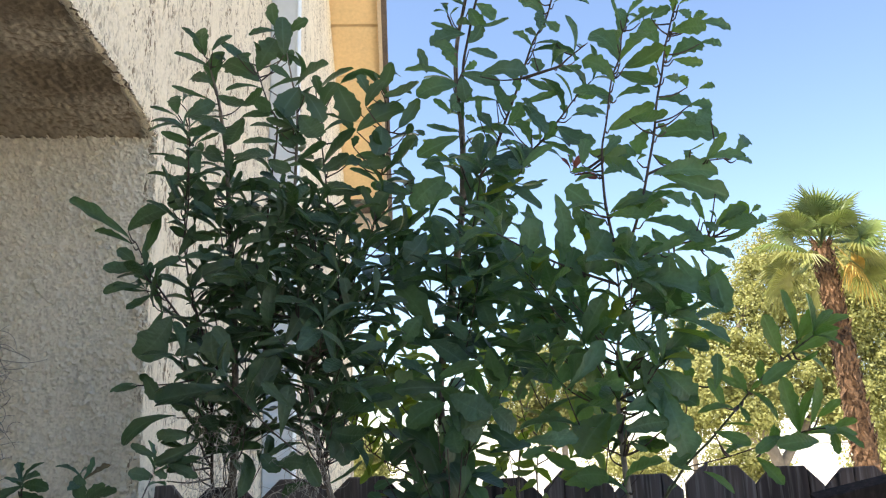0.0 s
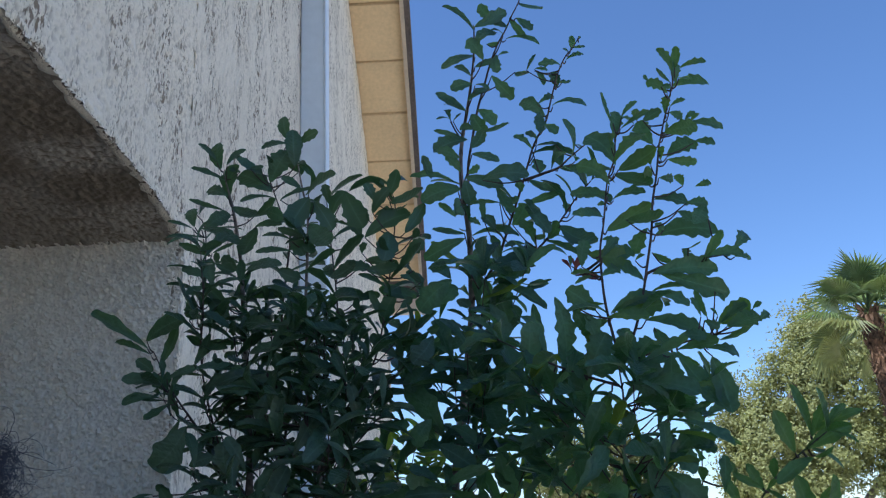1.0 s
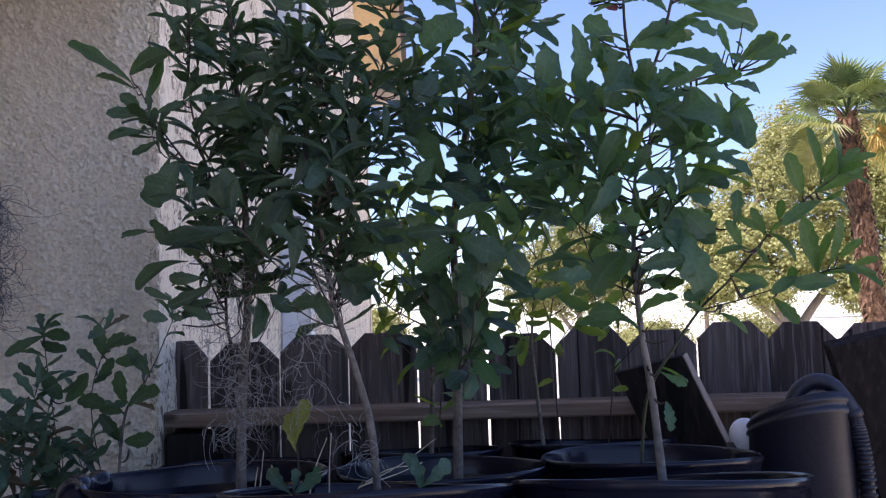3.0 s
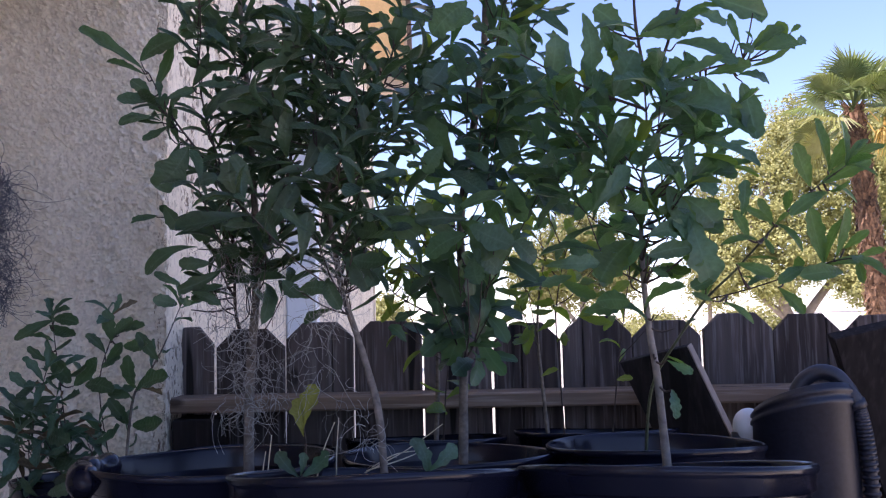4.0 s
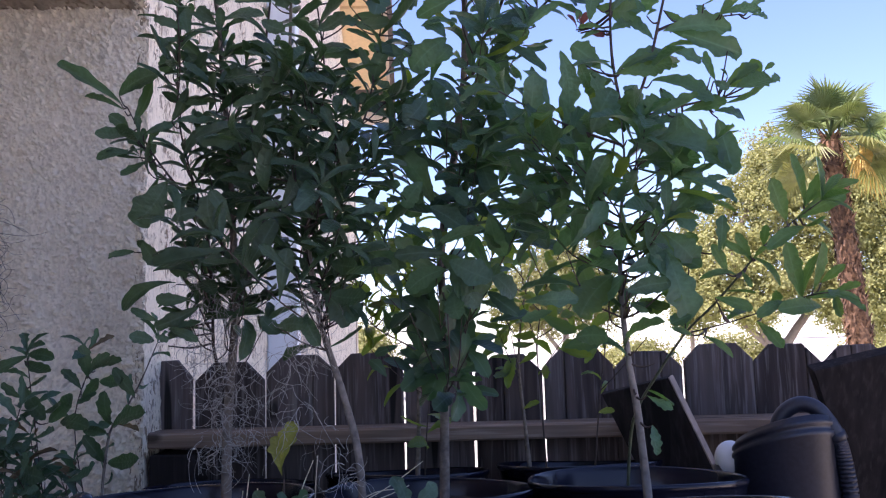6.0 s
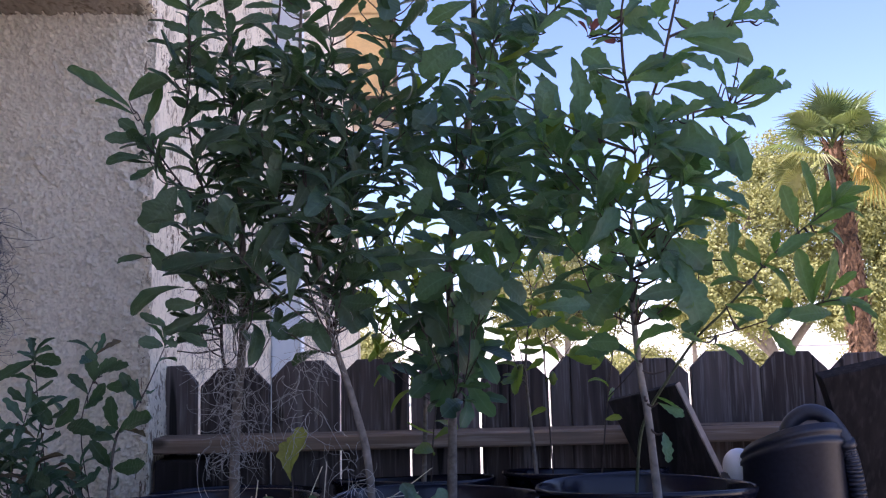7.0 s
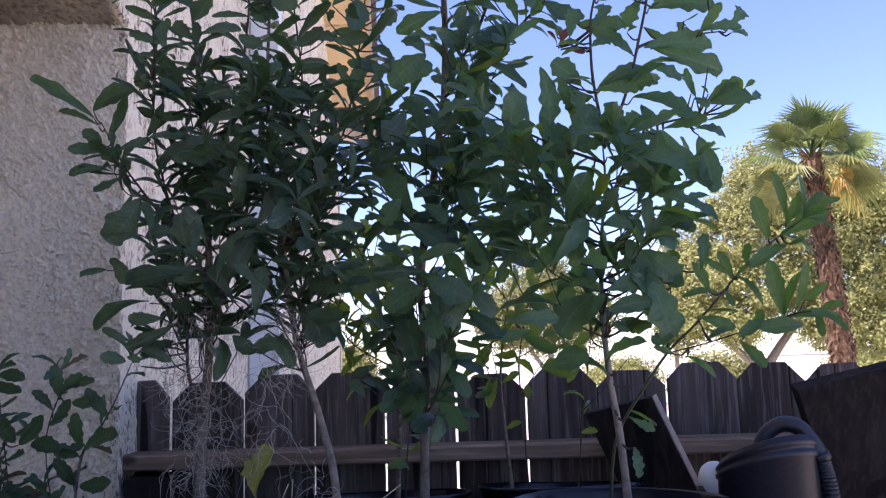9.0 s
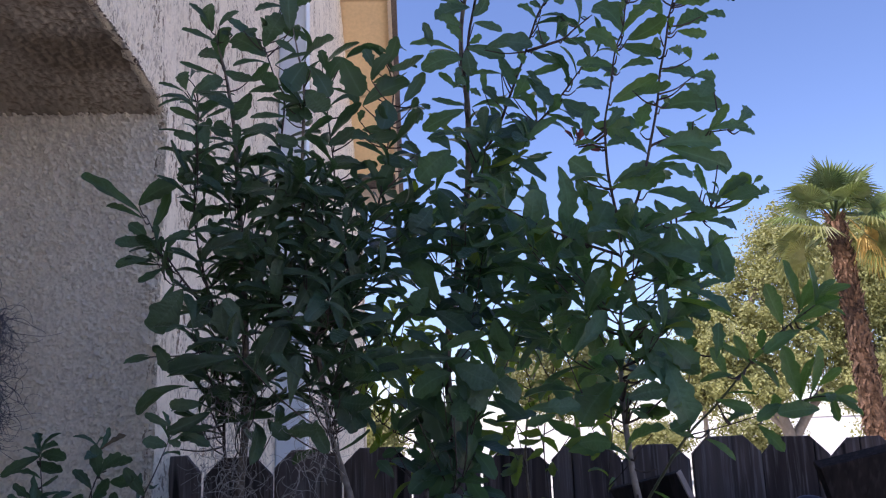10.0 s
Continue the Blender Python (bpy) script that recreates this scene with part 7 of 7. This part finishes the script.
tree(8.3, 19.0, "broad sunlit tree with yellow-green leaves and grey-brown limbs",
     [([(-1.0, 0, 0), (-1.1, 0, 1.1), (-1.5, 0, 2.2), (-1.9, 0, 3.4), (-1.2, 0, 4.9)], 0.16, 0.05), ([(-1.1, 0, 0.9), (-0.5, 0.1, 1.7), (0.6, 0.3, 3.0), (1.0, 0.3, 4.4)], 0.12, 0.04), ([(-1.2, 0, 1.3), (-1.8, 0.2, 2.0), (-2.3, 0.3, 3.2)], 0.09, 0.03)],
     [(-2.2, 0, 3.2, 0.75, 0.9, 1.1), (-1.5, 0.2, 4.2, 0.9, 1.0, 1.1), (-0.7, 0.3, 5.3, 0.8, 1.0, 1.1), (0.3, 0, 4.6, 1.2, 1.2, 1.5), (-2.6, 0.2, 2.4, 0.55, 0.7, 0.7), (-1.0, 0, 2.9, 1.1, 1.1, 0.8), (0.9, 0, 3.0, 1.2, 1.1, 1.1), (1.6, 0.3, 5.2, 1.1, 1.1, 1.3), (2.6, 0.5, 3.9, 1.2, 1.2, 1.9), (0.3, -0.5, 2.05, 0.75, 0.6, 0.45), (-1.7, -0.4, 2.1, 0.5, 0.6, 0.4), (1.7, -0.3, 1.9, 0.8, 0.7, 0.6)],
     2450, 64, 0.040, 41)
tree(2.6, 20.0, "sunlit yellow-green tree seen between the saplings",
     [([(0, 0, 0), (0.05, 0, 1.2), (0.1, 0, 2.6), (0.3, 0, 3.4)], 0.10, 0.03), ([(0.05, 0, 1.1), (-0.5, 0, 1.9), (-0.9, 0, 2.7)], 0.06, 0.02)],
     [(-1.0, 0, 2.6, 0.75, 0.8, 0.8), (0.0, 0, 3.3, 0.9, 0.9, 0.9), (0.9, 0.2, 2.6, 0.8, 0.8, 0.8), (-0.2, 0.1, 2.2, 0.9, 0.7, 0.5)], 560, 60, 0.040, 42)
tree(-2.5, 24.0, "small round yellow-green tree beyond the house corner",
     [([(0, 0, 0), (0, 0, 1.0)], 0.08, 0.04)], [(0.0, 0, 1.45, 0.55, 0.6, 0.7), (0.35, 0, 1.2, 0.4, 0.4, 0.5)], 150, 50, 0.05, 43)

tree(5.55, 19.6, "slim pointed evergreen behind the broad tree", [([(0, 0, 0), (0, 0, 4.6)], 0.07, 0.01)],
     [(0, 0, 2.6, 0.5, 0.5, 1.0), (0, 0, 3.6, 0.35, 0.35, 0.8), (0, 0, 4.4, 0.16, 0.16, 0.55)], 170, 46, 0.045, 46)
for place in ((5.6, 27.0, 0.50), (9.0, 27.0, 0.6), (13.0, 26.0, 0.8)):
    tree(place[0], place[1], "low green bush in the distance beyond the fence", [([(0, 0, 0), (0, 0, 0.8)], 0.05, 0.03), ([(0, 0, 0.3), (0.4, 0, 1.0)], 0.04, 0.02)],
         [(0, 0, 1.0, 1.0, 0.8, place[2]), (0.7, 0, 0.9, 0.8, 0.7, place[2] * 0.9)], 260, 22, 0.06, int(place[0] * 10))


def palm():
    base = thing("palm_tree", pose(4.29, 9.2, 0), "fan palm with a shaggy red-brown trunk and yellowing fronds", "palm")
    rng = random.Random(51)
    top = 3.63
    axis = lambda z: Vector((0.16 - 0.05 * z + 0.012 * math.sin(z * 1.3), 0, z))
    tube("trunk", [axis(top * k / 24) for k in range(25)], 0.140, 0.092, PALM_BARK, base, 16, "shaggy fibrous red-brown trunk")
    pieces = []
    for k in range(900):
        z = rng.uniform(0.7, top + 0.05)
        a = rng.uniform(0, 6.283)
        r = 0.138 - 0.048 * z / top
        out = Vector((math.cos(a), math.sin(a), 0))
        side = Vector((-out.y, out.x, 0))
        p = axis(z) + out * r
        ln, wd = rng.uniform(0.05, 0.12), rng.uniform(0.012, 0.035)
        lift = rng.uniform(0.02, 0.06)
        tipp = p + Vector((0, 0, ln if rng.random() < 0.6 else -ln)) + out * lift + side * rng.uniform(-0.03, 0.03)
        back = out * 0.012
        v = [tuple(p - side * wd), tuple(p + side * wd), tuple(tipp + side * wd * 0.25), tuple(tipp - side * wd * 0.25), tuple(p + back * -1 - side * wd), tuple(p - back + side * wd)]
        pieces.append((v, [(0, 1, 2, 3), (4, 3, 2, 5), (0, 3, 4), (1, 5, 2)]))
    joined("trunk_fibre", pieces, PALM_BARK, base, "loose fibres and leaf bases", False)

    def frond(way, length, fan, mat, droop, name, drop=0.0):
        foot = axis(top) + Vector((0, 0, rng.uniform(-0.15, 0.1) - drop))
        way = way.normalized()
        hub = foot + way * length + Vector((0, 0, -droop * length * 0.3))
        made = [tube_data(smooth_line([foot, foot + way * length * 0.5 + Vector((0, 0, 0.03)), hub], 4), 0.012, 0.007, 5)]
        side = way.cross(Vector((0, 0, 1)))
        side = side.normalized() if side.length > 0.05 else Vector((1, 0, 0))
        side = Matrix.Rotation(rng.uniform(-1.1, 1.1), 3, way) @ side
        flat = side.cross(way).normalized()
        count = 28
        for k in range(count):
            a = radians(-105 + 210 * k / (count - 1))
            d = (way * math.cos(a) + side * math.sin(a)).normalized()
            cross = flat.cross(d).normalized()
            ln = fan * (0.72 + 0.28 * math.cos(a * 0.8)) * rng.uniform(0.9, 1.08)
            w = ln * 0.036
            p1 = hub + d * ln * 0.55 + flat * 0.03
            p2 = hub + d * ln + Vector((0, 0, -droop * ln * rng.uniform(0.25, 0.75)))
            up = flat * 0.016
            v = [tuple(hub - cross * 0.006), tuple(hub + cross * 0.006), tuple(p1 - cross * w + up), tuple(p1), tuple(p1 + cross * w + up), tuple(p2)]
            made.append((v, [(0, 3, 2), (0, 1, 3), (1, 4, 3), (2, 3, 5), (3, 4, 5)]))
        joined(name, made, mat, base, "", False)
    for k in range(28):
        a = k * 2.4 + rng.uniform(-0.3, 0.3)
        e = radians(82 - 112 * (k / 27))
        frond(Vector((math.cos(a) * math.cos(e), math.sin(a) * math.cos(e), math.sin(e))), rng.uniform(0.30, 0.36) + 0.14 * k / 27, rng.uniform(0.38, 0.46), PALM_LEAF if k < 19 else PALM_SUNLIT, 0.06 + 0.55 * k / 27, "frond")
    for a, e in ((-0.4, -25), (-0.75, -38)):
        e = radians(e)
        frond(Vector((math.cos(a) * math.cos(e), math.sin(a) * math.cos(e), math.sin(e))), 0.30, 0.34, PALM_DEAD, 1.1, "dead_frond", 0.0)


palm()


# ---- seedlings, straw and single low leaves ----
def seedling(label, foot, leaves, mesh_set, height=0.05):
    """A seedling: a thin stem with single leaves (way, length)."""
    rng = random.Random(int(foot[0] * 1000) + 7)
    base = thing("oak_seedling", Matrix.Translation(foot), label, "seedling", "oak seedlings")
    tube("stem", smooth_line([(0, 0, -0.06), (0.002, 0, height * 0.5), (0.0, 0, height)], 4), 0.0012, 0.0007, TWIG, base, 5)
    for k, (x, y, z, length) in enumerate(leaves):
        store = []
        put_leaf(store, mesh_set, Vector((0, 0, height * (0.55 + 0.45 * (k + 1) / len(leaves)))), Vector((x, y, z)), Vector((0.1, -1, 0.4)), length, rng, 1.15)
        ob = new("leaf", store[0][0])
        ob.parent = base
        ob.matrix_basis = store[0][1]


def straw(label, spots, seed):
    rng = random.Random(seed)
    base = thing("straw", Matrix.Translation(spots[0][0]), label, "straw")
    for a, b in spots:
        a, b = Vector(a) - Vector(spots[0][0]), Vector(b) - Vector(spots[0][0])
        tube("stalk", smooth_line([a, (a + b) / 2 + Vector((rng.uniform(-0.006, 0.006), 0, rng.uniform(-0.002, 0.006))), b], 4), 0.0008, 0.0005, STRAW, base, 4)


seedling("oak seedling with one big yellow-green leaf", (-0.190, 1.13, 1.315), [(-0.18, 0, 1, 0.045), (0.25, -0.1, 0.9, 0.052)], LEAVES_YELLOW, 0.045)
seedling("small oak seedling with three green leaves", (-0.188, 1.10, 1.300), [(-0.8, 0, 0.9, 0.04), (0.9, 0, 0.75, 0.042), (0.15, -0.1, 0.9, 0.026)], LEAVES_BROAD, 0.012)
seedling("small green oak seedling in the front pot", (-0.043, 1.02, 1.315), [(-0.2, -0.1, 1, 0.034), (0.8, 0, 0.7, 0.04), (-0.5, 0, 1.2, 0.035)], LEAVES_BROAD, 0.015)
straw("dry pale grass stalks in the mossy sapling's pot", [((-0.235, 1.13, 1.28), (-0.225, 1.12, 1.354)), ((-0.213, 1.13, 1.28), (-0.216, 1.12, 1.338)), ((-0.180, 1.14, 1.29), (-0.153, 1.12, 1.367)), ((-0.242, 1.13, 1.28), (-0.232, 1.12, 1.336)), ((-0.155, 1.14, 1.29), (-0.148, 1.12, 1.372))], 61)
straw("dry pale straw lying across the pot", [((-0.118, 1.11, 1.312), (-0.03, 1.12, 1.363)), ((-0.115, 1.10, 1.316), (-0.046, 1.12, 1.337)), ((-0.110, 1.11, 1.318), (-0.056, 1.12, 1.334))], 62)
